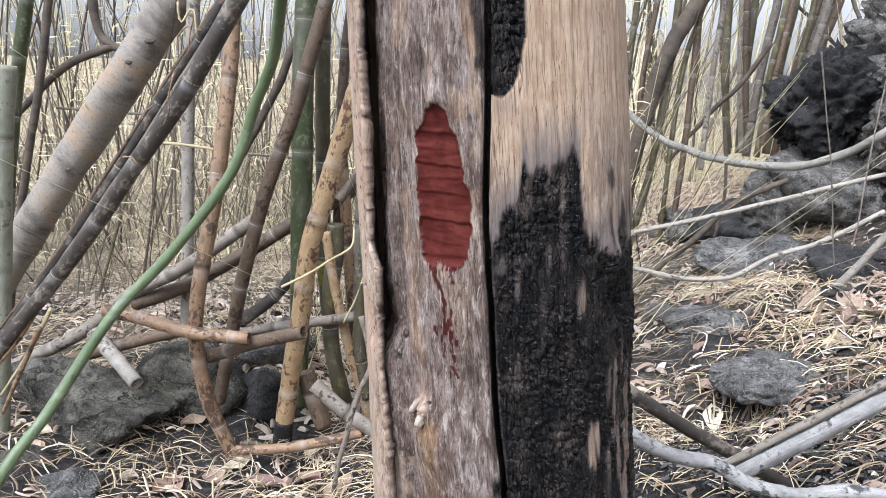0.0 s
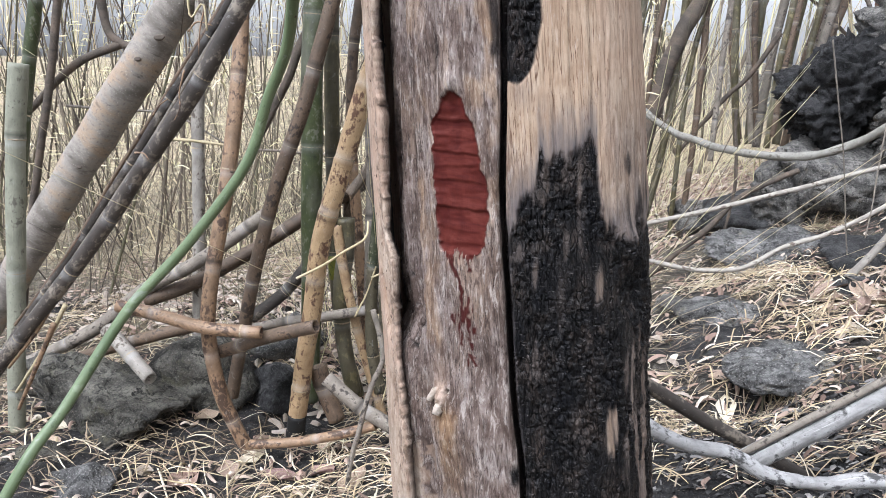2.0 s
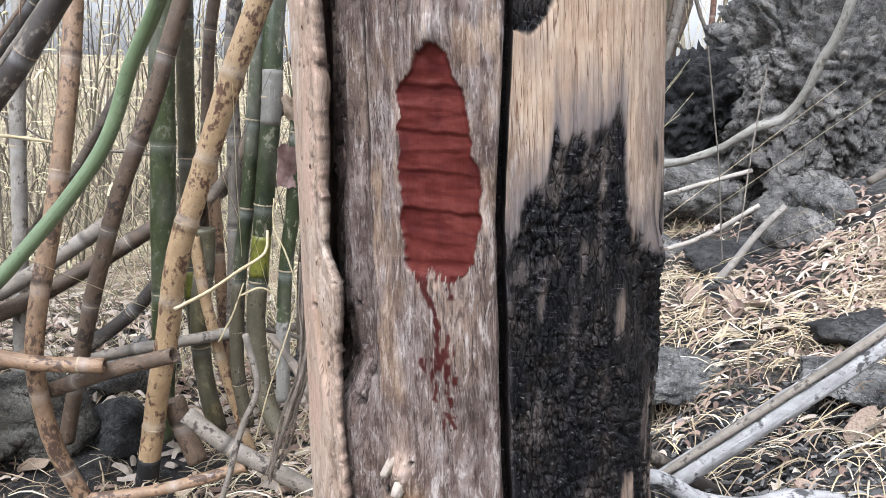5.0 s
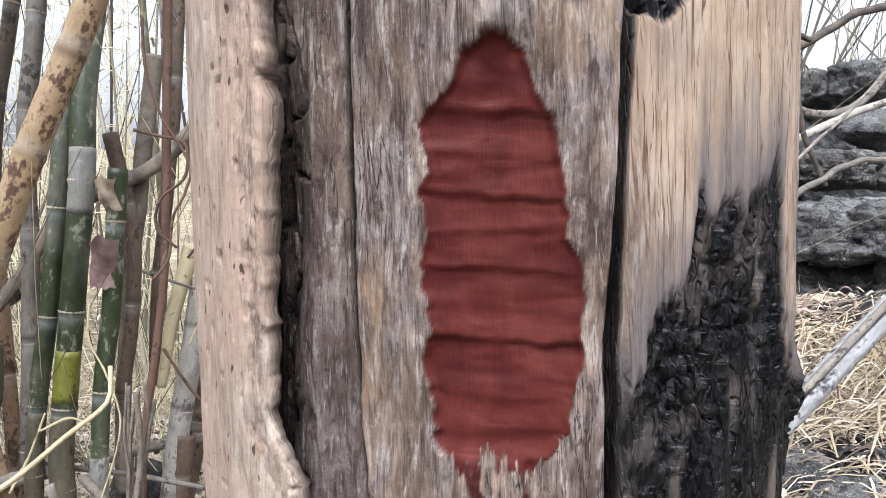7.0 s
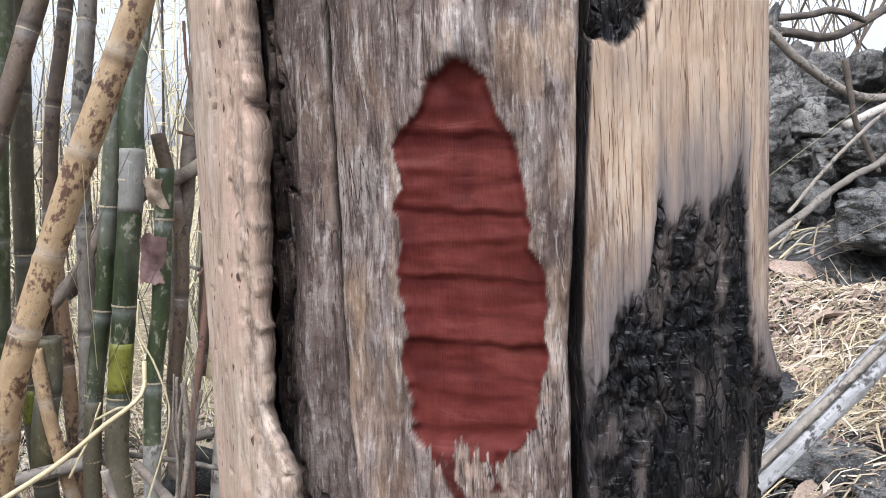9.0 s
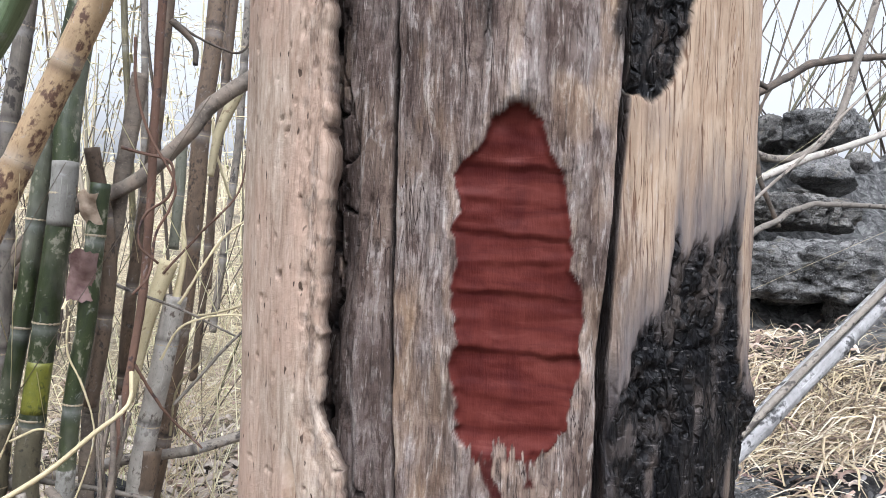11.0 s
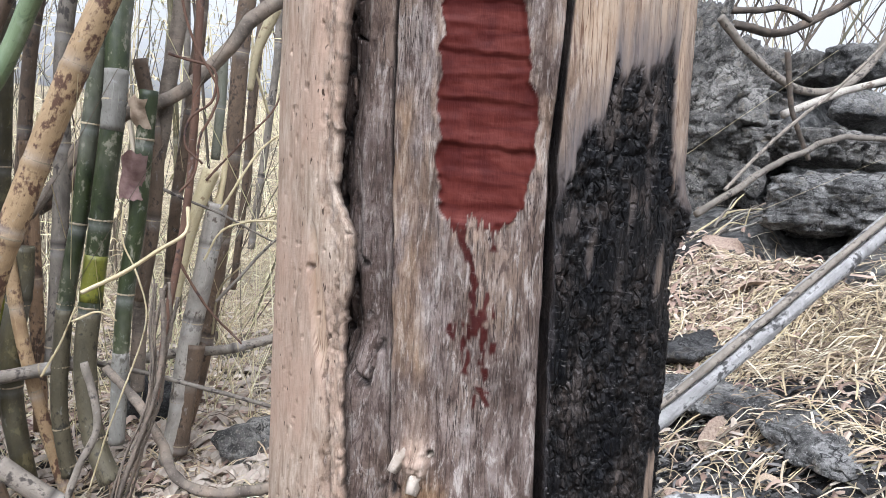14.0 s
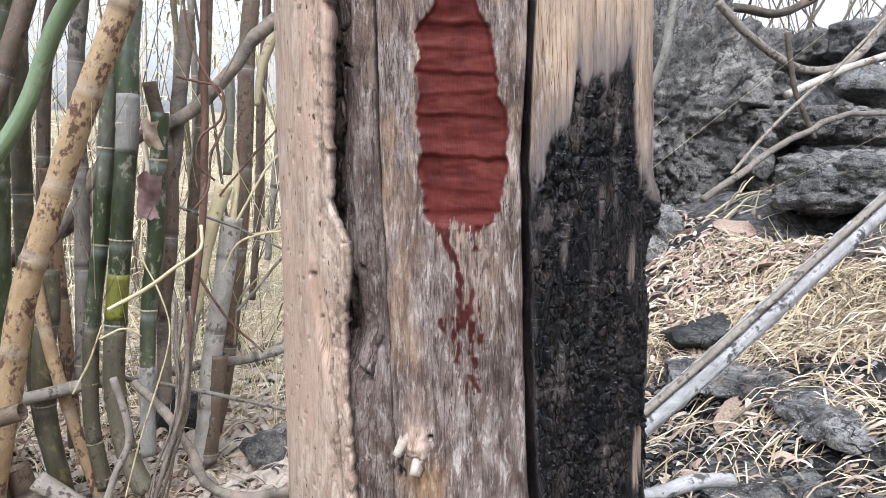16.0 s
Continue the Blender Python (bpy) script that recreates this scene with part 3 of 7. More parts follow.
def branch(name, points, r, mat, rough, label, category, taper, group=""):
    """A branch, root or fallen pole: an uneven swept round."""
    counter[0] += 1
    length = sum((Vector(b) - Vector(a)).length for a, b in zip(points, points[1:]))
    n = max(8, int(length / max(0.012, r * 0.5)))
    line, at = curve_points(points, n)
    sides = 18 if r > 0.02 else 10
    th = np.linspace(0, 2 * np.pi, sides, endpoint=False)
    radii = r * (1 + (taper - 1) * at / length)
    k = rough / max(r, 1e-4)
    bumpy = 1 + 0.5 * k * fbm(np.cos(th)[None] * 1.5 + counter[0] * 3.1, np.sin(th)[None] * 1.5, at[:, None] * 0.35 / r, 3) * 0.6
    wig = rough * 1.2
    line = line + wig * np.stack([vnoise(at * 6, 1.5, 0.3, counter[0]), vnoise(at * 6, 5.5, 0.3, counter[0]), vnoise(at * 6, 9.5, 0.3, counter[0])], 1)
    v, f, uv = tube(line, radii[:, None] * bumpy, sides, at + counter[0] * 2.3)
    return tagged(mesh_object(name, v, f, mat, uv=uv), label, category, group)


# ---- the ground ----
GX = [-60, -8, -3, -2, -1.2, -0.3, 0.3, 0.75, 1.3, 1.9, 2.3, 2.7, 3.1, 3.5, 4.2, 6, 60]
GZ = [-0.6, -0.3, -0.12, -0.08, -0.13, -0.03, 0.08, 0.2, 0.42, 0.6, 0.85, 1.05, 1.55, 1.98, 2.3, 2.45, 2.6]


GL = [-0.6, -0.3, -0.12, -0.08, -0.13, -0.03, 0.08, 0.2, 0.42, 0.6, 0.82, 0.98, 1.08, 1.16, 1.3, 1.7, 2.6]


def ground_z(x, y):
    x, y = np.asarray(x, float), np.asarray(y, float)
    xe = x - 0.13 * np.clip(y - 4.3, 0, 12)
    high = sum(np.interp(xe + d, GX, GZ) for d in (-0.2, -0.1, 0, 0.1, 0.2)) / 5
    low = sum(np.interp(x + d, GX, GL) for d in (-0.2, -0.1, 0, 0.1, 0.2)) / 5
    base = high + (np.minimum(low, high) - high) * step(6.1, 5.3, y)
    steep = step(2.2, 3.0, xe) * (0.35 + 0.65 * step(5.0, 5.8, y))
    base = base + 0.11 * np.clip(y - 9 + 0.15 * x, 0, 60) * step(0.35, 0.05, x / np.maximum(y, 1.0)) * step(7, 16, y)
    near = step(40, 12, np.hypot(x, y))
    base = base - 0.13 * np.exp(-(((x - 0.83) / 0.17) ** 2) - ((y - 2.98) / 0.12) ** 2) - 0.20 * np.exp(-(((x - 3.02) / 0.36) ** 4) - ((y - 3.74) / 0.34) ** 4)
    return base + near * (0.05 * fbm(x * 0.9, y * 0.9, 0, 3, 3) + 0.022 * fbm(x * 4, y * 4, 0, 3, 5)) + near * steep * (0.16 * fbm(x * 1.6, y * 1.6, 2.5, 4, 9) - 0.22 * np.maximum(0.5 - np.abs(vnoise(x * 2.4, y * 2.4, 0.5, 19)) * 2, 0) + 0.07 * fbm(x * 7, y * 7, 0, 3, 29))


def axis_steps(parts):
    return np.unique(np.concatenate([np.arange(a, b, s) for a, b, s in parts]).round(4))


def build_ground():
    xs = axis_steps([(-300, -30, 30), (-30, -8, 1.0), (-8, -3.5, 0.12), (-3.5, 5.0, 0.035), (5.0, 9, 0.12), (9, 30, 1.0), (30, 301, 30)])
    ys = axis_steps([(-300, -30, 30), (-30, -3, 1.5), (-3, 0.5, 0.15), (0.5, 6.5, 0.035), (6.5, 14, 0.12), (14, 30, 1.0), (30, 301, 30)])
    X, Y = np.meshgrid(xs, ys)
    Z = ground_z(X, Y)
    xe = X - 0.13 * np.clip(Y - 4.3, 0, 12)
    rock = step(2.5, 3.0, xe + 0.3 * fbm(X * 1.7, Y * 1.7, 0, 3, 21)) * step(40, 12, np.hypot(X, Y))
    rock = np.maximum(rock, 0.7 * step(0.3, 0.6, fbm(X * 1.3, Y * 1.3, 4, 3, 33)) * step(0.6, 1.2, xe))
    litter = np.clip(0.08 + 0.80 * step(4.2, 6.5, Y) + 0.3 * fbm(X * 0.8, Y * 0.8, 0, 3, 41) - 0.35 * step(1.6, 0.4, np.abs(X + 1.3)) * step(4, 3, Y), 0, 1)
    litter = litter * (1 - 0.85 * step(0.4, 1.1, X) * step(9.5, 7, Y)) - 0.4 * step(0.0, 0.5, X) * step(3.0, 2.6, Y) * step(2.2, 1.8, X)
    nx, ny = len(xs), len(ys)
    idx = np.arange(nx * ny).reshape(ny, nx)
    faces = np.stack([idx[:-1, :-1], idx[:-1, 1:], idx[1:, 1:], idx[1:, :-1]], -1).reshape(-1, 4)
    ob = mesh_object("ground", np.stack([X, Y, Z], -1).reshape(-1, 3), faces.tolist(), M_GROUND, attrs={"rock": rock.ravel(), "litter": litter.ravel()})
    return tagged(ob, "ashy grey soil with burnt patches and dry litter", "ground", kind="structure")


build_ground()


# ---- the dead trunk ----
def trunk_axis(z):
    return -0.0567 - 0.0851 * (z - 1.2), 1.0933 - 0.1132 * (z - 1.2)


def trunk_r(z):
    return 0.1737 - 0.0418 * (z - 1.2) + 0.05 * step(0.35, -0.1, z)


TZ = axis_steps([(-0.12, 0.6, 0.03), (0.6, 0.86, 0.006), (0.86, 1.55, 0.0018), (1.55, 1.75, 0.01), (1.75, 2.31, 0.03)])


def crack_mid(z):
    """The long split between the weathered and the burnt side, in degrees round the trunk."""
    return np.interp(z, [-0.1, 0.88, 0.95, 1.02, 1.13, 1.2, 1.26, 1.33, 1.4, 1.52, 2.3], [2, -0.8, -2.2, -3.2, -3.2, -3.6, -3.8, -2.8, -0.8, 0.6, 1]) + 0.35 * vnoise(np.asarray(z) * 45, 0.5)


def crack_left(z):
    return np.interp(z, [-0.1, 0.9, 1.03, 1.1, 1.2, 1.3, 1.45, 2.3], [-44, -45, -46.9, -48, -50.5, -52, -52.4, -53]) + 0.5 * vnoise(np.asarray(z) * 38, 4.5)


def plate(name, left, right, cols, shape, parent, label="", under=None, ease=1.0):
    """A plate of the trunk between two lines round it: outer face, its two edges running inwards, and masks for the wood."""
    z = TZ[:, None] * np.ones((1, cols))
    t = np.linspace(0, 1, cols)[None] ** ease
    t = t if under is None else 1 - (1 - t) ** 2.3
    phi = left(TZ)[:, None] * (1 - t) + right(TZ)[:, None] * t
    radius, masks = shape(phi, z)
    masks = {k: masks[k] if k in masks else 0 * phi for k in ("char_shade", "red", "pale", "slab", "rot", "smoke", "tan")}
    top = 2.1 + 0.14 * vnoise(phi * 0.07, 3.3) + 0.08 * vnoise(phi * 0.3, 1.3)
    z = np.minimum(z, top)
    inner = 0.12
    wall = np.full((len(TZ), 1), inner)
    if under is None:
        phi2 = np.hstack([phi[:, :1], phi[:, :1], phi, phi[:, -1:], phi[:, -1:]])
        rad2 = np.hstack([wall, radius[:, :1] - 0.006, radius, radius[:, -1:] - 0.006, wall])
        z2 = np.hstack([z[:, :1], z[:, :1], z, z[:, -1:], z[:, -1:]])
    else:
        lip = radius[:, -1:] - under * (1 + 0.4 * fbm(TZ * 13, 3.5, 0, 4)[:, None])
        back = radius[:, -1:] - 0.022
        phi2 = np.hstack([phi[:, :1], phi[:, :1], phi, phi[:, -1:] - 0.6, phi[:, -1:] - 3.5, phi[:, -1:] - 26])
        rad2 = np.hstack([wall, radius[:, :1] - 0.006, radius, lip, lip - 0.004, back])
        z2 = np.hstack([z[:, :1], z[:, :1], z, z[:, -1:], z[:, -1:], z[:, -1:]])
    cx, cy = trunk_axis(z2)
    a = np.radians(phi2)
    verts = np.stack([cx + rad2 * np.sin(a), cy - rad2 * np.cos(a), z2], -1)
    lead = np.hstack([rad2[:, :2] - rad2[:, 2:3], np.zeros((len(TZ), cols)), rad2[:, 2 + cols :] - rad2[:, 1 + cols : 2 + cols]])
    uv = np.stack([a * 0.18 + lead, z2], -1)
    ny, nx = z2.shape
    idx = np.arange(nx * ny).reshape(ny, nx)
    faces = np.stack([idx[:-1, :-1], idx[:-1, 1:], idx[1:, 1:], idx[1:, :-1]], -1).reshape(-1, 4)
    tail = rad2.shape[1] - cols - 2
    # edge walls painted near black: the shade in the cracks sits in the masks
    inside = {"char_shade": 0.7, "rot": 1.0, "pale": 0.0, "red": 0.0, "slab": 0.0, "smoke": 0.0, "tan": 0.0}
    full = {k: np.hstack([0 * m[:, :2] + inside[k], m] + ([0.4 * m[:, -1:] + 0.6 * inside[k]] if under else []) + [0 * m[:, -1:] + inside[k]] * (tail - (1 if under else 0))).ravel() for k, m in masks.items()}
    ob = mesh_object(name, verts.reshape(-1, 3), faces.tolist(), M_WOOD, parent, uv=uv.reshape(-1, 2), attrs=full)
    if label:
        ob["label"] = label
    return ob


def fibre(phi, z, seed=0, along=26):
    """Fine vertical relief of old wood, in metres."""
    u = phi * 0.0031
    return 0.0010 * fbm(u * 160 + 0.6 * vnoise(z * 9, u * 30), z * along, 0, 4, seed) + 0.0007 * vnoise(u * 420, z * along, 0, seed + 5) - 0.0022 * step(0.5, 0.8, vnoise(u * 210, z * 9, 0, seed + 9))


RED_L = [(1.402, -26), (1.395, -30), (1.381, -31), (1.370, -35), (1.361, -37.2), (1.34, -35.3), (1.328, -37.3), (1.31, -35.6), (1.294, -37.1), (1.259, -35.1), (1.245, -37.2), (1.224, -35), (1.2, -34.4), (1.19, -31.5)]
RED_R = [(1.402, -22), (1.395, -19), (1.378, -17.2), (1.364, -14.3), (1.335, -12.6), (1.317, -11.5), (1.311, -12.4), (1.293, -9), (1.278, -8.9), (1.259, -10.3), (1.25, -8.6), (1.234, -10.5), (1.208, -11.8), (1.195, -15), (1.186, -19)]


def red_mask(phi, z):
    zl, pl = zip(*RED_L[::-1])
    zr, pr = zip(*RED_R[::-1])
    wob = 0.5 * vnoise(z * 260, phi * 0.4, 0, 3)
    lo, hi = np.interp(z, zl, pl) + wob, np.interp(z, zr, pr) + wob
    fingers = 0.010 * vnoise(phi * 1.1, 0.5, 0, 8) + 0.006 * vnoise(phi * 2.7, 2.5, 0, 9)
    sides, top = np.minimum(phi - lo, hi - phi) * 0.0031, 1.404 + 0.003 * vnoise(phi * 0.7, 1.5) - z
    colour = np.minimum(np.minimum(sides, top), z - (1.191 + fingers))
    depth = np.minimum(np.minimum(sides, top), (z - 1.192) * 0.35)
    return step(-0.0006, 0.0009, colour), depth


def drips(phi, z):
    m = 0
    for a, za, b, zb, w in [(-29.6, 1.193, -27.6, 1.174, 0.9), (-28, 1.192, -25.2, 1.162, 1.1), (-25.4, 1.166, -23.7, 1.138, 1.1), (-23.8, 1.142, -22.8, 1.100, 1.0), (-19.4, 1.19, -19.3, 1.173, 1.3), (-22.4, 1.12, -22.0, 1.100, 2.3), (-20.8, 1.105, -20.6, 1.075, 1.2), (-25.2, 1.107, -25.4, 1.066, 1.2), (-28.9, 1.105, -29.2, 1.094, 1.2), (-17.6, 1.093, -17.6, 1.080, 1.1), (-19.4, 1.07, -19.2, 1.050, 1.2), (-20.9, 1.052, -18.8, 1.038, 1.2), (-22.3, 1.045, -22.3, 1.036, 0.7), (-18.5, 1.125, -18.3, 1.117, 0.8), (-20.8, 1.135, -20.6, 1.122, 0.8)]:
        t = np.clip((z - za) / (zb - za), 0, 1)
        c = a + (b - a) * t + 0.8 * vnoise(z * 90, a)
        w = w * (1 + 0.6 * vnoise(z * 130, a * 3.1))
        m = np.maximum(m, step(w, w * 0.55, np.abs(phi - c)) * step(za + 0.003, za, z) * step(zb - 0.004, zb, z))
    return m * step(-0.62, -0.2, vnoise(phi * 1.1, z * 110, 0, 77))


def weathered_shape(phi, z):
    red, inside = red_mask(phi, z)
    u = phi * 0.0031
    r = trunk_r(z) + 0.95 * fibre(phi, z, 1, 18) + 0.0006 * fbm(u * 260, z * 120, 0, 3, 40) + 0.004 * fbm(u * 22, z * 9, 0, 3, 2)
    bands = 0
    for zb, d, tilt in [(1.369, 0.0022, 0.1), (1.347, 0.001, 0.25), (1.328, 0.0018, 0.2), (1.311, 0.0014, -0.2), (1.292, 0.0026, 0.1), (1.256, 0.0034, 0.1), (1.226, 0.0008, 0.2), (1.208, 0.0007, -0.2)]:
        e = z - (zb - tilt * 0.01 * np.sin(np.radians(phi + 23) * 4) + 0.0012 * vnoise(phi * 0.25, zb * 50))
        bands = bands + 1.15 * d * (0.75 + 0.6 * vnoise(phi * 0.12, zb * 40, 0, 14)) * np.exp(-np.maximum(e, 0) / 0.010) * step(-0.0025, 0.0, e)
    dug = step(-0.0006, 0.0009, inside)
    hollow = 0.0026 * step(0.0, 0.004, inside) + 0.004 * step(0.0, 0.028, inside)
    scoop = trunk_r(z) - 0.0005 - hollow + bands + 0.0006 * fbm(u * 40, z * 160, 0, 3, 12)
    r = r + 0.0008 * np.exp(-((inside + 0.004) / 0.005) ** 2)
    r = r * (1 - dug) + scoop * dug
    hump = np.exp(-((phi + 33) / 8.5) ** 2 - ((z - 0.925) / 0.045) ** 2)
    collar = np.exp(-((phi + 36.5) / 3.6) ** 2 - ((z - 0.976) / 0.014) ** 2)
    r = r + 0.009 * collar * (1 + 0.5 * fbm(u * 220, z * 200, 0, 3, 17)) - 0.012 * np.exp(-((phi + 33.2) / 0.7) ** 2 - ((z - 0.987) / 0.003) ** 2) - 0.014 * np.exp(-((phi + 41.3) / 0.6) ** 2 - ((z - 0.945) / 0.006) ** 2)
    r = r + 0.016 * hump + 0.006 * np.exp(-((phi + 24) / 4) ** 2 - ((z - 1.415) / 0.014) ** 2) - 0.006 * np.exp(-((phi + 31) / 1.2) ** 2 - ((z - 1.45) / 0.03) ** 2)
    r = r - 0.006 * step(1.4, 0.2, crack_mid(z) - 0.8 - phi) - 0.005 * step(1.5, 0.2, phi - crack_left(z))
    old = step(1.435, 1.455, z + 0.004 * vnoise(phi * 2, 0.1)) * step(-6, -4, phi + 1.5 * vnoise(z * 60, 2.2)) * step(-0.5, -1.5, phi)
    low = step(0.90, 0.88, z) * step(-8, -4, phi) * step(0.85, 0.87, z)
    char_shade = np.maximum(np.maximum(0.85 * old, low), 0.55 * np.exp(-((phi + 31) / 1.0) ** 2 - ((z - 1.45) / 0.025) ** 4))
    mott = fbm(u * 45, z * 22, 0, 3, 31)
    warm = 0.85 * np.exp(-((phi + 45.5) / 3.2) ** 2 - ((z - 1.276) / 0.02) ** 2) + 0.55 * np.exp(-((phi + 39) / 4) ** 2 - ((z - 1.172) / 0.02) ** 2)
    warm = warm + step(-0.15, 0.5, mott) * (0.75 * step(-34, -41, phi) * step(1.0, 1.1, z) + 0.7 * step(1.36, 1.42, z) * step(-30, -22, phi) + 0.5 * step(-16, -8, phi) * step(1.22, 1.3, z) + 0.6 * step(0.93, 0.86, z) * step(-27, -31, phi))
    warm = warm + 0.8 * np.exp(-((phi + 38) / 2.2) ** 2 - ((z - 1.07) / 0.016) ** 2)
    rim = np.exp(-((inside + 0.003) / 0.0035) ** 2) * step(-0.1, 0.4, vnoise(phi * 0.9, z * 120, 0, 36)) + 0.8 * step(0.0, 0.5, vnoise(phi * 1.2, z * 60, 0, 37)) * np.exp(-((phi + 22) / 7) ** 2 - ((z - 1.165) / 0.028) ** 2)
    torn = np.exp(-((phi + 37.5) / 4.2) ** 4 - ((z - 0.984) / 0.017) ** 4) + np.exp(-((phi + 37.5) / 4) ** 2 - ((z - 1.012) / 0.016) ** 2) * 0.6 + np.exp(-((phi + 25) / 3) ** 2 - ((z - 1.412) / 0.006) ** 2) * step(-0.1, 0.4, vnoise(phi * 1.3, z * 150, 0, 38))
    stain = np.maximum(red, drips(phi, z))
    clear = 1 - stain
    char_shade = np.maximum(char_shade, 0.4 * drips(phi, z) * (1 - red))
    # two holes by the stub: their shade is painted near black
    bite = np.exp(-((phi + 33.2) / 0.8) ** 4 - ((z - 0.988) / 0.003) ** 4) + np.exp(-((phi + 42.8) / 0.75) ** 4 - ((z - 0.949) / 0.0065) ** 4)
    return r - 0.006 * bite, {"char_shade": np.clip(char_shade + 0.95 * bite, 0, 1), "red": stain, "pale": np.clip(0.4 * warm, 0, 0.5) * clear, "tan": np.clip(0.4 * warm + 1.6 * np.exp(-(((phi + 34.5) / 6.2) ** 4) - (np.maximum(z - 0.945, 0) / 0.02) ** 2 - (np.minimum(z - 0.945, 0) / 0.09) ** 2) * (0.75 + 0.4 * mott), 0, 0.9) * clear, "slab": np.clip(0.75 * torn + 0.55 * rim, 0, 0.8) * clear, "rot": np.clip(0.45 * step(0.3, 0.8, vnoise(u * 60, z * 18, 0, 61)) + 0.5 * np.exp(-((phi + 40.5) / 1.3) ** 2 - ((z - 1.178) / 0.02) ** 2), 0, 1) * clear}


def strip_shape(phi, z):
    u = phi * 0.0031
    low = step(1.10, 1.02, z)
    r = trunk_r(z) - 0.004 + 0.010 * step(-52, -58, phi) * step(1.06, 1.14, z) + low * 0.030 * step(-48, -57, phi) + 1.1 * fibre(phi, z, 5, 12) + 0.0022 * fbm(u * 110, z * 8, 0, 4, 6)
    far = step(-58, -63, phi + 3 * fbm(z * 16, 2.5, 0, 3, 72))
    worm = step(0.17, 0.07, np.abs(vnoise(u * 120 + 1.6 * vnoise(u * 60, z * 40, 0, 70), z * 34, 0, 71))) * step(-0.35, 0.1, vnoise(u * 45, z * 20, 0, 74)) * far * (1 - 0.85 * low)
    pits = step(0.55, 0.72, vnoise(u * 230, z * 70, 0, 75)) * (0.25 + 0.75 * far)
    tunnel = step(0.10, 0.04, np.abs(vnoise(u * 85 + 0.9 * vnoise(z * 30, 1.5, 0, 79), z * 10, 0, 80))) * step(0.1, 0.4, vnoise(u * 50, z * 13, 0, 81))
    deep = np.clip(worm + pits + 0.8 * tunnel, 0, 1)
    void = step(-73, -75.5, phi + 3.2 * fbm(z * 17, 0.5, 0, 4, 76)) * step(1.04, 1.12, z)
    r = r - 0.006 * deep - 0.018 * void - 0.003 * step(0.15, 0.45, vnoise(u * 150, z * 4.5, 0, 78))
    crumb = step(0.0, 0.35, fbm(u * 90, z * 40, 0, 3, 77))
    pale = 0.75 * crumb * np.exp(-((phi + 54) / 7) ** 2) * step(0.95, 0.88, z) + 0.5 * crumb * far * (1 - low) * step(0.1, 0.5, vnoise(u * 70, z * 26, 0, 82))
    # shade in the wormholes, pits and void is painted near black here
    return r, {"char_shade": np.clip(0.85 * deep + 0.95 * void, 0, 0.95), "slab": np.clip(pale, 0, 1) * (1 - deep), "rot": np.clip(0.40 - 0.1 * low + 0.45 * far * (1 - low) + 0.3 * fbm(u * 60, z * 10, 0, 3, 73), 0, 1)}


CHAR_TOP = [(-6, 1.20), (-1, 1.222), (1, 1.236), (3, 1.252), (8, 1.272), (11.4, 1.28), (12.5, 1.302), (13.6, 1.32), (20, 1.325), (29, 1.328), (31.5, 1.338), (33.5, 1.346), (36, 1.350), (37.5, 1.33), (38.4, 1.265), (41, 1.246), (49, 1.224), (56, 1.212), (61, 1.25), (70, 1.23), (90, 1.25), (150, 1.3), (200, 1.2)]


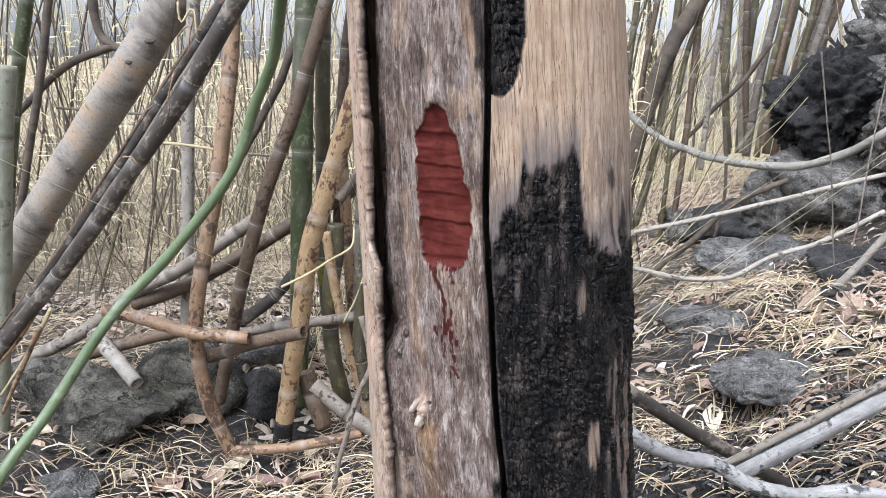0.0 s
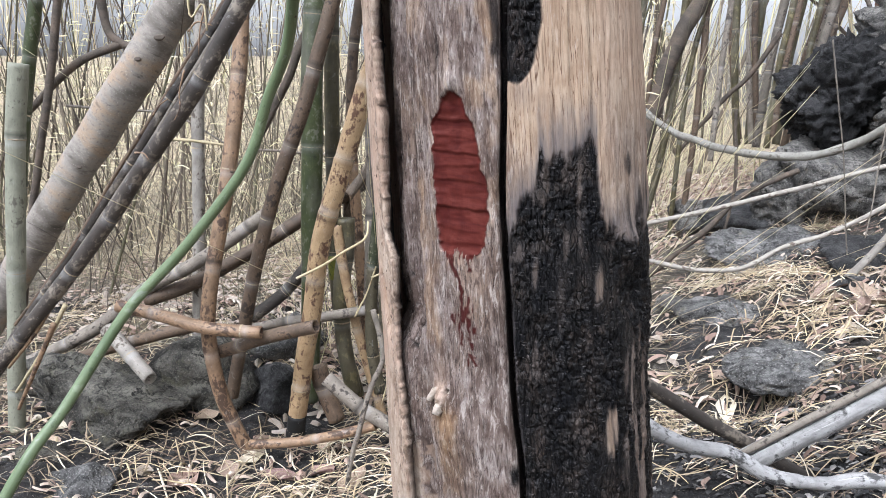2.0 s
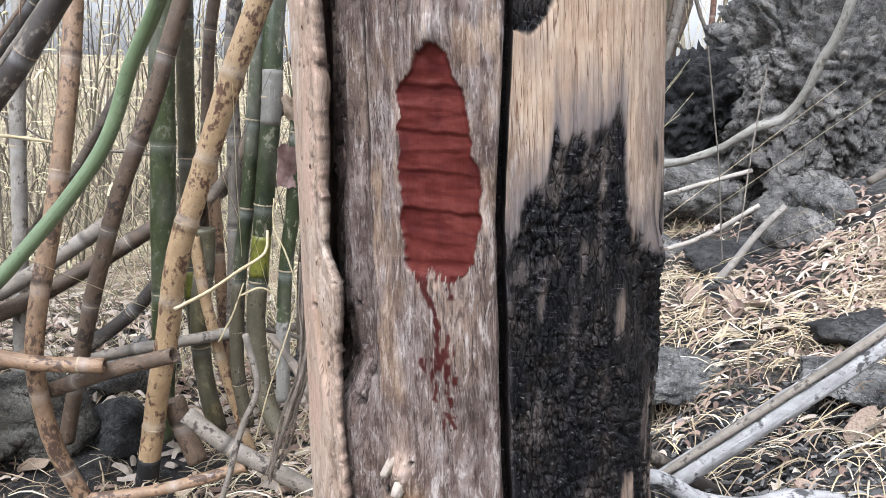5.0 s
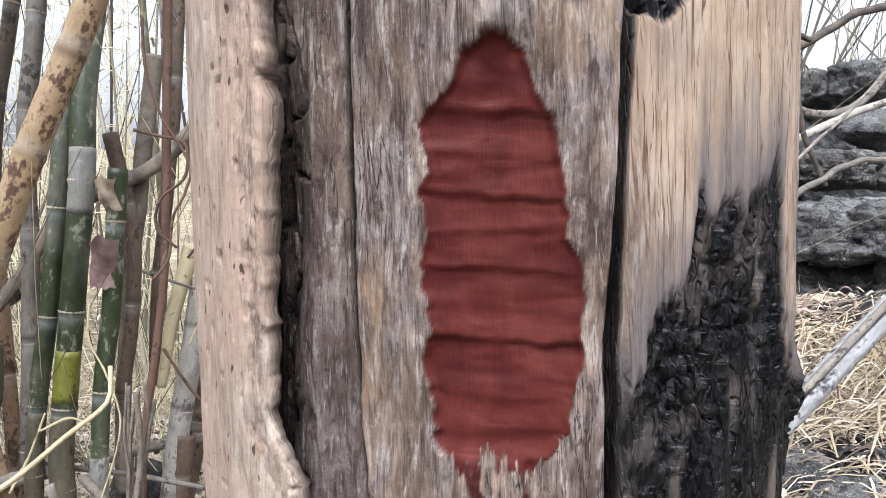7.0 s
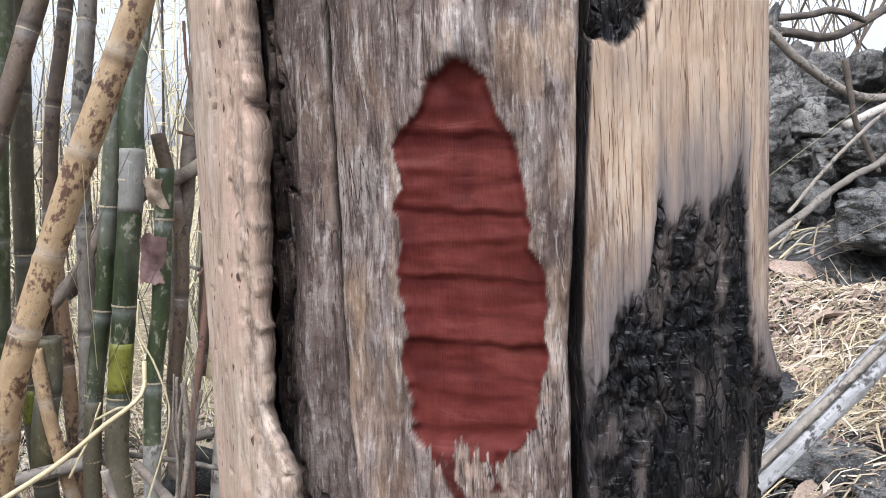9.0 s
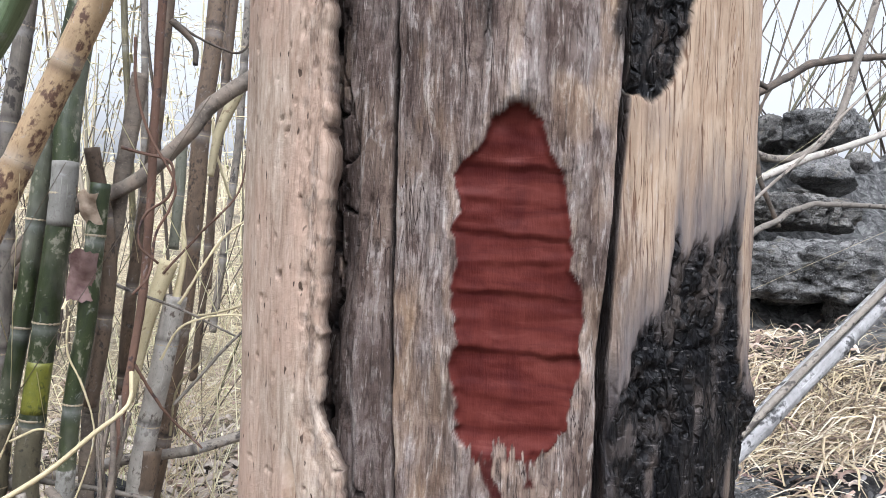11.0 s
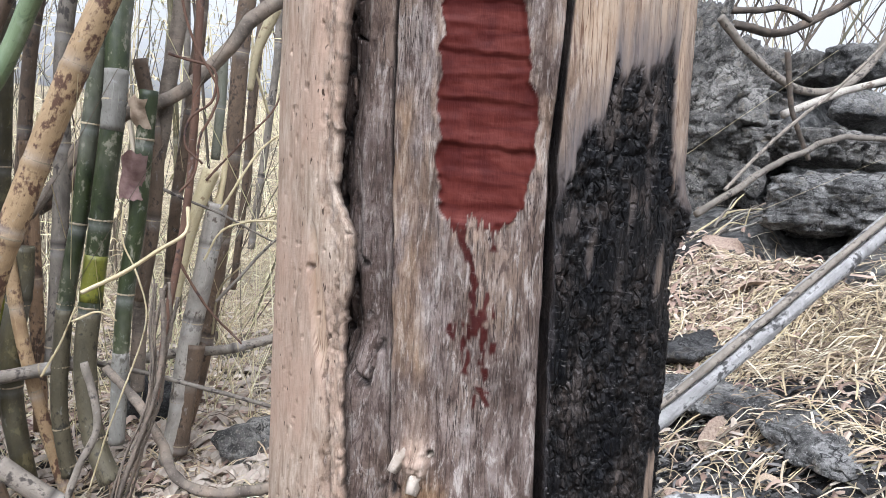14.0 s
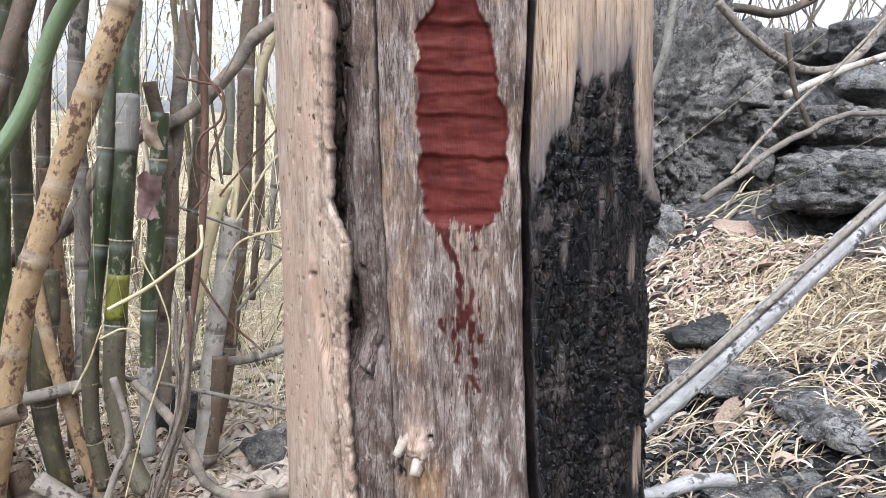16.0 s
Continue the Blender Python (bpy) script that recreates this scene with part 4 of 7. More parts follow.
def burnt_shape(phi, z):
    u = phi * 0.0031
    pa, za = zip(*CHAR_TOP)
    edge = np.interp(phi, pa, za) + 0.010 * fbm(u * 90, z * 30, 0, 3, 81) + 0.006 * vnoise(u * 330, z * 12, 0, 80)
    main = step(-0.012, 0.010, edge - z) * step(-0.2, 0.9, phi - crack_mid(z) - 2.1 + 0.8 * vnoise(z * 40, 0.7, 0, 89))
    smoke = step(-0.075, 0.006, edge - z + 0.014 * fbm(u * 60, z * 24, 0, 3, 82) + 0.008 * vnoise(u * 300, z * 9, 0, 83))
    dab = step(1.2, 0.2, ((phi - 54) / 2.6) ** 2 + ((z - 1.318) / 0.017) ** 2 + 0.4 * vnoise(u * 200, z * 30, 0, 84))
    up_l, up_r = np.interp(z, [1.41, 1.425, 1.45, 1.6], [5, -3, -3, -3]), np.interp(z, [1.41, 1.425, 1.44, 1.49, 1.53, 1.65], [6, 11, 14, 18, 18.4, 12])
    upper = step(0, 1.4, phi - up_l) * step(0, 1.4, up_r - phi) * step(1.41, 1.418, z) * step(1.72, 1.66, z)
    scars = 0
    for ph, zz, wp, wz, lean, k in [(36.5, 1.158, 2.3, 0.026, 25, 0.85), (40, 0.947, 2.8, 0.034, 12, 1.0), (24.5, 0.965, 2.0, 0.026, 12, 0.3), (55, 1.005, 2.0, 0.06, 12, 0.9), (58.5, 0.915, 2.2, 0.06, 12, 0.95), (64, 0.83, 3, 0.06, 12, 1.0), (61.5, 1.06, 2.0, 0.03, 12, 0.6), (50, 1.02, 2.0, 0.03, 12, 0.6), (8.4, 1.047, 1.6, 0.03, 8, 0.26), (3, 1.200, 3.6, 0.012, 260, 0.42), (11, 1.208, 4.0, 0.012, 260, 0.36), (9.6, 1.178, 1.5, 0.03, 40, 0.42), (20, 1.14, 1.6, 0.04, 12, 0.16), (23.4, 1.212, 1.5, 0.02, 10, 0.4), (13.5, 1.273, 2.0, 0.012, 10, 0.32), (16, 1.298, 1.5, 0.016, 10, 0.34), (24, 1.30, 1.4, 0.02, 10, 0.22), (30, 1.30, 1.0, 0.03, 12, 0.35), (30, 1.235, 1.3, 0.03, 12, 0.2)]:
        e = ((phi - ph - lean * (z - zz)) / wp) ** 2 + ((z - zz) / wz) ** 2
        scars = np.maximum(scars, k * step(1.6, 0.1, e + 0.9 * fbm(u * 190, z * 20, 0, 4, 88)))
    dust = 0.05 * step(0.3, 0.75, fbm(u * 70, z * 22, 0, 3, 85)) * step(1.26, 1.16, z) + 0.8 * step(0.1, 0.5, fbm(u * 110, z * 13, 0, 3, 86)) * step(43, 52, phi) * step(1.1, 1.0, z)
    hurt = np.clip(scars + dust, 0, 1)
    hard = np.maximum(main, upper)
    char_shade = np.maximum(main * (1 - 0.88 * hurt), np.maximum(upper, 0.8 * dab))
    blocks = vnoise(u * 210 + 0.5 * vnoise(u * 40, z * 40), z * 130, 0, 91)
    tongue = 0.16 * step(1.262, 1.285, z)
    hurt = np.clip(hurt + tongue, 0, 1)
    cells = 0.0026 * step(-0.08, 0.08, blocks) + 0.0017 * step(-0.12, 0.12, vnoise(u * 330, z * 170, 0, 92)) - 0.002 - 0.005 * step(0.12, 0.0, np.abs(vnoise(u * 95, z * 11, 0, 93))) - 0.0035 * step(0.12, 0.0, np.abs(vnoise(u * 60, z * 75, 0, 95)))
    r = trunk_r(z) + 0.0185 * step(5, 50, phi) + fibre(phi, z, 7) * 0.9
    r = r - 0.003 * hard + cells * hard * (1 - 0.7 * hurt) * step(-0.3, 0.4, vnoise(u * 25, z * 25, 0, 94) + 0.4)
    r = r + 0.011 * np.exp(-((phi - 56) / 7) ** 2 - ((z - 1.208) / 0.022) ** 2) - 0.012 * np.exp(-((phi - 58) / 8) ** 2 - ((z - 1.14) / 0.03) ** 2) - 0.008 * step(1.12, 0.98, z) * step(40, 62, phi)
    r = r - 0.005 * step(1.2, 0.1, phi - crack_mid(z) - 2.1)
    stripe = step(37, 39.5, phi + 0.8 * vnoise(z * 30, 1.5, 0, 96)) * step(1.37, 1.34, z)
    streaks = step(0.25, 0.6, vnoise(u * 170, z * 12, 0, 97)) * step(50, 55, phi) * step(1.33, 1.27, z)
    grey_edge = step(40, 46, phi) * step(1.42, 1.34, z)
    rough_left = step(12, 5, phi) * step(-0.1, 0.4, fbm(u * 50, z * 20, 0, 3, 87)) * step(1.38, 1.30, z)
    pale = np.clip(1.0 - 0.55 * rough_left - 0.5 * grey_edge, 0, 1)
    rim = step(2.2, 0.4, phi - crack_mid(z) - 2.1) * step(1.27, 1.2, z)
    char_shade = np.maximum(char_shade, 0.85 * streaks * (1 - main))
    char_shade = np.maximum(char_shade, 0.75 * rim)
    halo = 0.35 * step(0.0, -0.01, z - 1.43) * np.exp(-((z - 1.405) / 0.02) ** 2 - ((phi - 7) / 5) ** 2)
    soot = smoke ** 0.8 * (1 - 0.6 * hurt) * (1 - 0.4 * stripe) + halo + 0.22 * stripe * step(-0.2, 0.5, fbm(u * 90, z * 10, 0, 3, 98))
    return r, {"char_shade": np.clip(char_shade, 0, 1), "smoke": np.clip(soot, 0, 1), "pale": pale, "rot": 0.95 * rim * (1 - 0.5 * main), "slab": 0.4 * step(37, 43, phi) * step(1.2, 1.26, z) * (1 - char_shade)}


def slab_edge(z):
    return np.interp(z, [-0.1, 0.92, 1.04, 1.1, 1.16, 1.175, 1.205, 1.3, 1.45, 2.3], [-50, -51.5, -53.5, -53.5, -52.2, -53, -57.3, -57.2, -57.6, -58]) + 1.0 * fbm(np.asarray(z) * 13.7, 6.5, 0, 6) + 0.45 * fbm(np.asarray(z) * 95, 2.5, 0, 4, 5)


def slab_shape(phi, z):
    u = phi * 0.0037
    lip = step(6.5, 3.5, slab_edge(z) - phi + 1.6 * fbm(z * 22, 1.2, 0, 3, 12))
    crumb = fbm(u * 210, z * 130, 0, 4, 14)
    r = trunk_r(z) + 0.0425 + 0.35 * fibre(phi, z, 11) + 0.002 * fbm(u * 14, z * 5, 0, 3, 13) - 0.0025 * lip + 0.0004 * lip * crumb + 0.0004 * lip * vnoise(u * 600, z * 300, 0, 21) - 0.0009 * lip * step(0.35, 0.6, vnoise(u * 260, z * 150, 0, 22)) - 0.002 * step(0.7, 0.0, slab_edge(z) - phi)
    flake = step(1, 0.55, ((phi + 62 + 35 * (z - 1.11)) / 2.6) ** 2 + ((z - 1.115) / 0.065) ** 2 + 0.2 * vnoise(u * 90, z * 40, 0, 19))
    crack = step(0.5, 0.1, np.abs(phi + 58.5 + 20 * (z - 1.07) + 0.8 * fbm(z * 30, 0.5, 0, 3, 20))) * step(1.10, 1.06, z) * step(0.9, 0.96, z)
    holes = step(0.80, 0.9, vnoise(u * 240, z * 120, 0, 15))
    r = r - 0.005 * flake - 0.004 * holes - 0.008 * crack
    # shade of the crack and pinholes is painted in through the masks
    return r, {"char_shade": 0.8 * crack, "pale": np.clip(0.5 + 0.8 * flake, 0, 1), "slab": np.clip(1 - 0.15 * lip - 0.55 * lip * step(-0.1, 0.5, crumb) - 0.65 * flake - 0.3 * step(0.2, 0.6, fbm(u * 60, z * 9, 0, 3, 16)), 0, 1) * (1 - 0.8 * holes), "rot": np.clip(0.8 * holes + 0.35 * lip * step(0.15, 0.5, crumb), 0, 1)}


def build_trunk():
    snag = new("dead_tree")
    tagged(snag, "dead standing tree trunk, half charred, with a red stripped patch", "tree trunk")
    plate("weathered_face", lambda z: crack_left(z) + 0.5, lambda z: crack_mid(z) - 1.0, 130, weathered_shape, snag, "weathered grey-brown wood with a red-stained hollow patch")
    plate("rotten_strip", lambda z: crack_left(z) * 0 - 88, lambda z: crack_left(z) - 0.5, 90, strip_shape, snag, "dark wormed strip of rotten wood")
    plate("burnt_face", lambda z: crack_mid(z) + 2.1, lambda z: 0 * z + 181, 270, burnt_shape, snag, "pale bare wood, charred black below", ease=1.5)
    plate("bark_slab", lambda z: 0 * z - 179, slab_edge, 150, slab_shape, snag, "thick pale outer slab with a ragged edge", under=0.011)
    # core painted near black, so the shade in the cracks is in its colour
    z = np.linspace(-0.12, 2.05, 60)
    cx, cy = trunk_axis(z)
    v, f, uv = tube(np.stack([cx, cy, z], 1), np.full(60, 0.128), 32, z)
    n = len(v)
    core = mesh_object("heartwood", v, f, M_WOOD, snag, uv=uv, attrs={"char_shade": np.full(n, 0.9), "red": np.zeros(n), "pale": np.zeros(n), "slab": np.zeros(n), "smoke": np.zeros(n), "tan": np.zeros(n), "rot": np.ones(n)})
    core["label"] = "rotten heartwood core, painted near black for shade inside the cracks"
    # the broken branch stub: two torn prongs on a collar
    for k, (p, q, r0) in enumerate([((-38.8, 0.172, 0.984), (-42.8, 0.197, 0.967), 0.0062), ((-34.8, 0.172, 0.980), (-36.2, 0.205, 0.954), 0.0078)]):
        ends = []
        for ph, rr, zz in (p, q):
            ax, ay = trunk_axis(zz)
            ends.append(np.array([ax + rr * math.sin(radians(ph)), ay - rr * math.cos(radians(ph)), zz]))
        s = np.linspace(0, 1, 14)[:, None]
        line = ends[0] * (1 - s) + ends[1] * s + np.array([0, 0, 0.008]) * np.sin(s * 3.1)
        th = np.linspace(0, 2 * np.pi, 14, endpoint=False)
        rad = (1.08 * r0 * (1.35 - 0.8 * s) * (1 + 0.5 * fbm(np.cos(th)[None] * 2.6 + k * 5, np.sin(th)[None] * 2.6, s * 3.5, 3)))
        v, f, uv = tube(line, rad, 14, s[:, 0] * 0.05)
        prong = mesh_object("branch_stub", v, f, M_STUB, snag, uv=uv)
        prong["label"] = "broken pale branch stub"
    return snag


build_trunk()


# ---- rocks ----
def rock(name, centre, size, seed, turn=0, mat=None, label="grey rough lava boulder", detail=4, cuts=13, tilt=0.0, rough=1.0, blocky=0.0):
    rng = np.random.default_rng(seed)
    bm = bmesh.new()
    bmesh.ops.create_icosphere(bm, subdivisions=detail, radius=1.0)
    d = np.array([v.co[:] for v in bm.verts])
    n = rng.normal(size=(cuts, 3))
    n /= np.linalg.norm(n, axis=1)[:, None]
    dist = rng.uniform(0.52, 0.92, cuts)
    dots = d @ n.T
    with np.errstate(divide="ignore"):
        reach = np.where(dots > 0.05, dist / np.maximum(dots, 0.05), 9)
    rad = np.minimum(np.sort(reach, 1)[:, 0], 1.08)
    p = d * rad[:, None]
    if blocky:
        p = d / (np.abs(d) ** blocky).sum(1)[:, None] ** (1 / blocky)
    o = seed * 5.3
    s = max(size)
    q = p * np.array(size) / 0.35
    ridge = 1 - np.abs(vnoise(q[:, 0] * 2.3 + o, q[:, 1] * 2.3, q[:, 2] * 2.9, seed)) * 2
    ridge2 = 1 - np.abs(vnoise(q[:, 0] * 6.1 + o, q[:, 1] * 6.1, q[:, 2] * 7.3, seed + 1)) * 2
    rad = 1 + rough * min(1.3, 0.4 / s + 0.4) * (0.10 * fbm(q[:, 0] * 1.5 + o, q[:, 1] * 1.5, q[:, 2] * 1.5, 4, seed) - 0.10 * np.maximum(ridge - 0.55, 0) - 0.05 * np.maximum(ridge2 - 0.5, 0) + 0.03 * fbm(q[:, 0] * 9 + o, q[:, 1] * 9, q[:, 2] * 9, 4, seed + 3))
    p = p * rad[:, None] * np.array(size)
    # crags in metres: ledges, pits and chips that do not grow with the rock
    crag = np.floor(3.2 * fbm(p[:, 0] * 5.5 + 1.5 * p[:, 2] + o, p[:, 1] * 5.5, p[:, 2] * 5.0 - 2.2 * p[:, 0], 4, seed + 5)) / 3.2
    pit = np.maximum(np.abs(vnoise(p[:, 0] * 13 + o, p[:, 1] * 13, p[:, 2] * 17, seed + 6)) - 0.35, 0)
    p = p + d * (min(1.0, s / 0.4) * rough * (0.016 * crag - 0.045 * pit + 0.010 * fbm(p[:, 0] * 26 + o, p[:, 1] * 26, p[:, 2] * 26, 3, seed + 7)))[:, None]
    m = Matrix.Rotation(radians(turn), 3, "Z") @ Matrix.Rotation(radians(tilt), 3, "Y")
    p = p @ np.array(m).T + np.array(centre)
    for v, q in zip(bm.verts, p):
        v.co = q
    me = bpy.data.meshes.new(name)
    bm.to_mesh(me)
    bm.free()
    me.polygons.foreach_set("use_smooth", np.ones(len(me.polygons), bool))
    me.materials.append(mat or M_ROCK)
    return tagged(new(name, me), label, "rock", "rocks")


# beside the bamboo
rock("boulder", (-2.05, 2.98, -0.02), (0.50, 0.36, 0.22), 11, 8, M_ROCKM, label="grey lichened boulder under the fallen bamboo", detail=5)
rock("boulder", (-1.62, 3.25, 0.0), (0.30, 0.25, 0.22), 12, 30, M_ROCKM, detail=4)
rock("stone", (-1.76, 2.36, -0.12), (0.19, 0.15, 0.10), 13, 20, M_ROCK, label="small grey stone on the ashy soil")
rock("stone", (-2.05, 2.45, -0.08), (0.16, 0.13, 0.10), 14, 60, M_ROCKM, label="small grey stone on the ashy soil")
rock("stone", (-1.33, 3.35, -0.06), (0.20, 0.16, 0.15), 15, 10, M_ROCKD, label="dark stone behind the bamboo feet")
rock("stone", (-1.52, 4.0, 0.0), (0.35, 0.25, 0.14), 16, 70, label="grey flat stone among the bamboo")
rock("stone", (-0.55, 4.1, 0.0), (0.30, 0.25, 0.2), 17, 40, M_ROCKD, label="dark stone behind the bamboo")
rock("stone", (-0.12, 3.4, 0.06), (0.17, 0.17, 0.15), 18, 10, M_ROCKB, label="dark burnt stone beside the bamboo")
# the slope
rock("flat_stone", (0.97, 3.11, 0.325), (0.235, 0.21, 0.062), 21, 25, label="flat grey stone with a dark hollow under it", detail=5, tilt=-7, rough=1.2, blocky=3.2)
rock("boulder", (1.65, 6.2, 0.5), (0.55, 0.5, 0.24), 22, 20, M_ROCKD, label="dark mossy boulder on the slope")
rock("boulder", (1.55, 5.2, 0.40), (0.6, 0.5, 0.19), 23, 50, label="grey boulder sunk in the slope", detail=5)
rock("boulder", (1.95, 4.5, 0.52), (0.46, 0.4, 0.17), 24, 75, M_ROCKD, label="dark boulder sunk in the slope", detail=5)
rock("stone", (1.05, 4.1, 0.28), (0.30, 0.24, 0.12), 25, 0, label="grey flat stone in the litter")
rock("stone", (1.45, 2.66, 0.49), (0.30, 0.22, 0.07), 26, 35, label="grey stone with a dark hollow", detail=4)
rock("stone", (1.62, 2.2, 0.48), (0.44, 0.28, 0.065), 27, 10, label="broad grey stone in the straw", detail=5)
rock("stone", (1.22, 1.82, 0.345), (0.46, 0.32, 0.065), 28, 60, label="broad grey stone beside the roots", detail=5)
rock("stone", (0.78, 1.62, 0.22), (0.26, 0.2, 0.1), 29, 20, label="grey stone at the trunk's foot")
# the rocky bank
rock("boulder", (3.50, 3.84, 1.275), (0.60, 0.42, 0.185), 31, -40, label="grey angular boulder with a dark overhang", detail=6, tilt=-3, rough=1.3, blocky=5)
# back of the hollow: its shade is put in as a darker rock colour
rock("boulder", (3.45, 4.2, 0.92), (0.55, 0.3, 0.3), 51, -40, M_ROCKD, label="rock under the overhanging boulder, coloured dark for its shade", detail=5, cuts=10)
rock("boulder", (3.66, 3.62, 0.95), (0.33, 0.33, 0.30), 52, -40, label="grey blocky rock under the overhang", detail=5, blocky=4)
rock("boulder", (2.55, 5.25, 1.16), (0.3, 0.26, 0.2), 32, 20, M_ROCKB, label="brown-grey rock at the foot of the wall", detail=5, cuts=10, rough=1.6)
rock("boulder", (2.3, 4.5, 0.74), (0.3, 0.26, 0.17), 53, 50, M_ROCKB, label="brown-grey rock leaning on the bank", detail=5, cuts=9)
rock("boulder", (4.1, 4.95, 1.70), (0.55, 0.36, 0.14), 54, 8, M_ROCKB, label="brown-grey ledge of rock above a dark gap", detail=6, rough=1.3, blocky=4)
rock("stone", (3.62, 4.95, 1.62), (0.16, 0.14, 0.12), 55, 20, M_ROCKB, label="broken brown-grey stone in the cleft", detail=5, cuts=9)
rock("stone", (3.45, 4.9, 1.38), (0.18, 0.16, 0.13), 155, 70, M_ROCKB, label="broken brown-grey stone in the cleft", detail=5, cuts=9)
rock("stone", (3.6, 5.15, 1.95), (0.24, 0.2, 0.17), 156, 40, M_ROCKB, label="broken brown-grey stone in the cleft", detail=5, cuts=9)
rock("boulder", (5.05, 5.5, 2.5), (0.32, 0.3, 0.17), 157, 12, label="light brown-grey block on the bank's crest", detail=5, blocky=4)
rock("boulder", (4.3, 6.2, 2.3), (1.0, 0.5, 0.52), 56, 0, M_ROCKB, label="large grey crag on top of the bank", detail=6, cuts=12, rough=1.8)
rock("boulder", (1.5, 6.7, 0.45), (0.42, 0.4, 0.22), 57, 30, M_ROCKB, label="mossy rock ledge below the black boulder", detail=5, cuts=10)
rock("boulder", (2.75, 6.3, 1.1), (0.6, 0.45, 0.4), 58, 10, M_ROCKB, label="broad mossy rock ledge on the slope", detail=5, cuts=10)
rock("boulder", (2.15, 4.75, 0.62), (0.36, 0.28, 0.13), 59, 65, M_ROCKD, label="dark craggy rock in the slope", detail=5, cuts=10)
rock("stone", (1.62, 3.98, 0.48), (0.2, 0.17, 0.13), 60, 65, M_ROCKD, label="dark craggy stone in the litter", detail=4, cuts=10)
rock("stone", (0.97, 4.15, 0.26), (0.26, 0.2, 0.1), 63, 5, label="grey stone sunk in the soil", detail=4, cuts=10)
rock("stone", (0.78, 4.4, 0.2), (0.2, 0.2, 0.11), 64, 45, M_ROCKB, label="brown-grey stone sunk in the soil", detail=4, cuts=10)
rock("stone", (1.73, 3.14, 0.52), (0.26, 0.2, 0.13), 65, 80, M_ROCKD, label="dark stone with a hollow under it", detail=5, cuts=9)
rock("stone", (1.7, 2.6, 0.49), (0.36, 0.24, 0.065), 66, 15, label="grey flat stone under the log", detail=5, cuts=9)
rock("boulder", (2.5, 4.65, 0.84), (0.3, 0.3, 0.2), 41, 80, label="brown-grey rock at the bank's foot", detail=5, cuts=10)
rock("boulder", (4.62, 5.05, 2.06), (0.43, 0.36, 0.24), 34, 10, label="rounded grey boulder on the bank", detail=5, cuts=30, rough=0.6)
rock("boulder", (2.14, 5.85, 1.52), (0.52, 0.45, 0.50), 74, 25, M_ROCKK, label="black boulder on the rocky ledge", detail=6, cuts=7, rough=1.8)
rock("boulder", (1.78, 5.85, 0.72), (0.46, 0.36, 0.34), 67, 40, M_ROCKB, label="mossy brown-grey rock of the ledge", detail=5, cuts=10)
rock("boulder", (2.2, 5.72, 0.92), (0.58, 0.40, 0.36), 68, 15, M_ROCKB, label="mossy brown-grey rock of the ledge", detail=5, cuts=10)
rock("boulder", (2.98, 5.52, 1.72), (0.80, 0.46, 0.92), 69, 3, M_ROCKB, label="tall dark grey rock wall of the bank", detail=7, rough=1.9, blocky=5)
rock("boulder", (2.6, 5.0, 0.88), (0.5, 0.34, 0.3), 70, 30, M_ROCKB, label="dark grey rock at the wall's foot", detail=5, cuts=10)
bank = random.Random(7)
for k in range(34):
    bx, by = bank.uniform(2.9, 6.2), bank.uniform(5.6, 8.2)
    bs = bank.uniform(0.16, 0.42)
    rock("boulder", (bx, by, float(ground_z(bx, by)) + 0.02), (bs * bank.uniform(0.8, 1.3), bs, bs * bank.uniform(0.55, 0.95)), 100 + k, bank.uniform(0, 180), mat=M_ROCKB if k % 3 else M_ROCK, label="grey craggy rock of the stony bank", detail=5 if bs > 0.26 else 4, cuts=10, tilt=bank.uniform(-20, 20), rough=1.7)

# ---- bamboo, branches and sticks ----
culm("bamboo_stub", [(-2.14, 2.70, 1.50), (-2.20, 2.70, 0.97), (-2.26, 2.70, 0.31), (-2.31, 2.70, -0.22)], 0.0388, M_GREYGREEN, 0.5, "weathered grey-green bamboo stub with a cut top")
branch("leaning_tree", [(-1.61, 3.40, 2.13), (-1.84, 3.40, 1.77), (-2.12, 3.40, 1.42), (-2.43, 3.40, 0.99), (-2.67, 3.40, 0.63), (-2.98, 3.40, 0.17), (-3.19, 3.40, -0.20)], 0.1004, M_BARK, 0.02, "grey smooth-barked tree trunk leaning over the bamboo", "tree", 0.8)
culm("bamboo_culm", [(-0.59, 2.25, 2.42), (-0.88, 2.25, 1.84), (-0.98, 2.27, 1.71), (-1.18, 2.30, 1.42), (-1.41, 2.35, 1.15), (-1.69, 2.40, 0.82), (-1.98, 2.42, 0.49), (-2.21, 2.44, 0.23)], 0.0312, M_DARK, 0.34, "dark weathered bamboo culm leaning low")
culm("split_bamboo_culm", [(-0.66, 2.30, 2.44), (-0.98, 2.30, 1.81), (-1.07, 2.32, 1.68), (-1.28, 2.35, 1.41), (-1.50, 2.38, 1.12), (-1.77, 2.42, 0.79), (-2.05, 2.45, 0.45), (-2.23, 2.46, 0.22)], 0.0238, M_DARK, 0.3, "dark split bamboo culm with frayed edges")
branch("forked_branch", [(-2.86, 4.40, 2.11), (-2.84, 4.40, 1.81), (-2.75, 4.40, 1.71), (-2.60, 4.40, 1.66)], 0.0302, M_BARKD, 0.006, "dark forked branch of a shrub", "branch", 0.8)
branch("forked_branch", [(-2.74, 4.40, 1.70), (-3.01, 4.40, 1.60), (-3.22, 4.40, 1.45), (-3.43, 4.40, 1.26)], 0.0273, M_BARKD, 0.006, "dark forked branch of a shrub", "branch", 0.8)
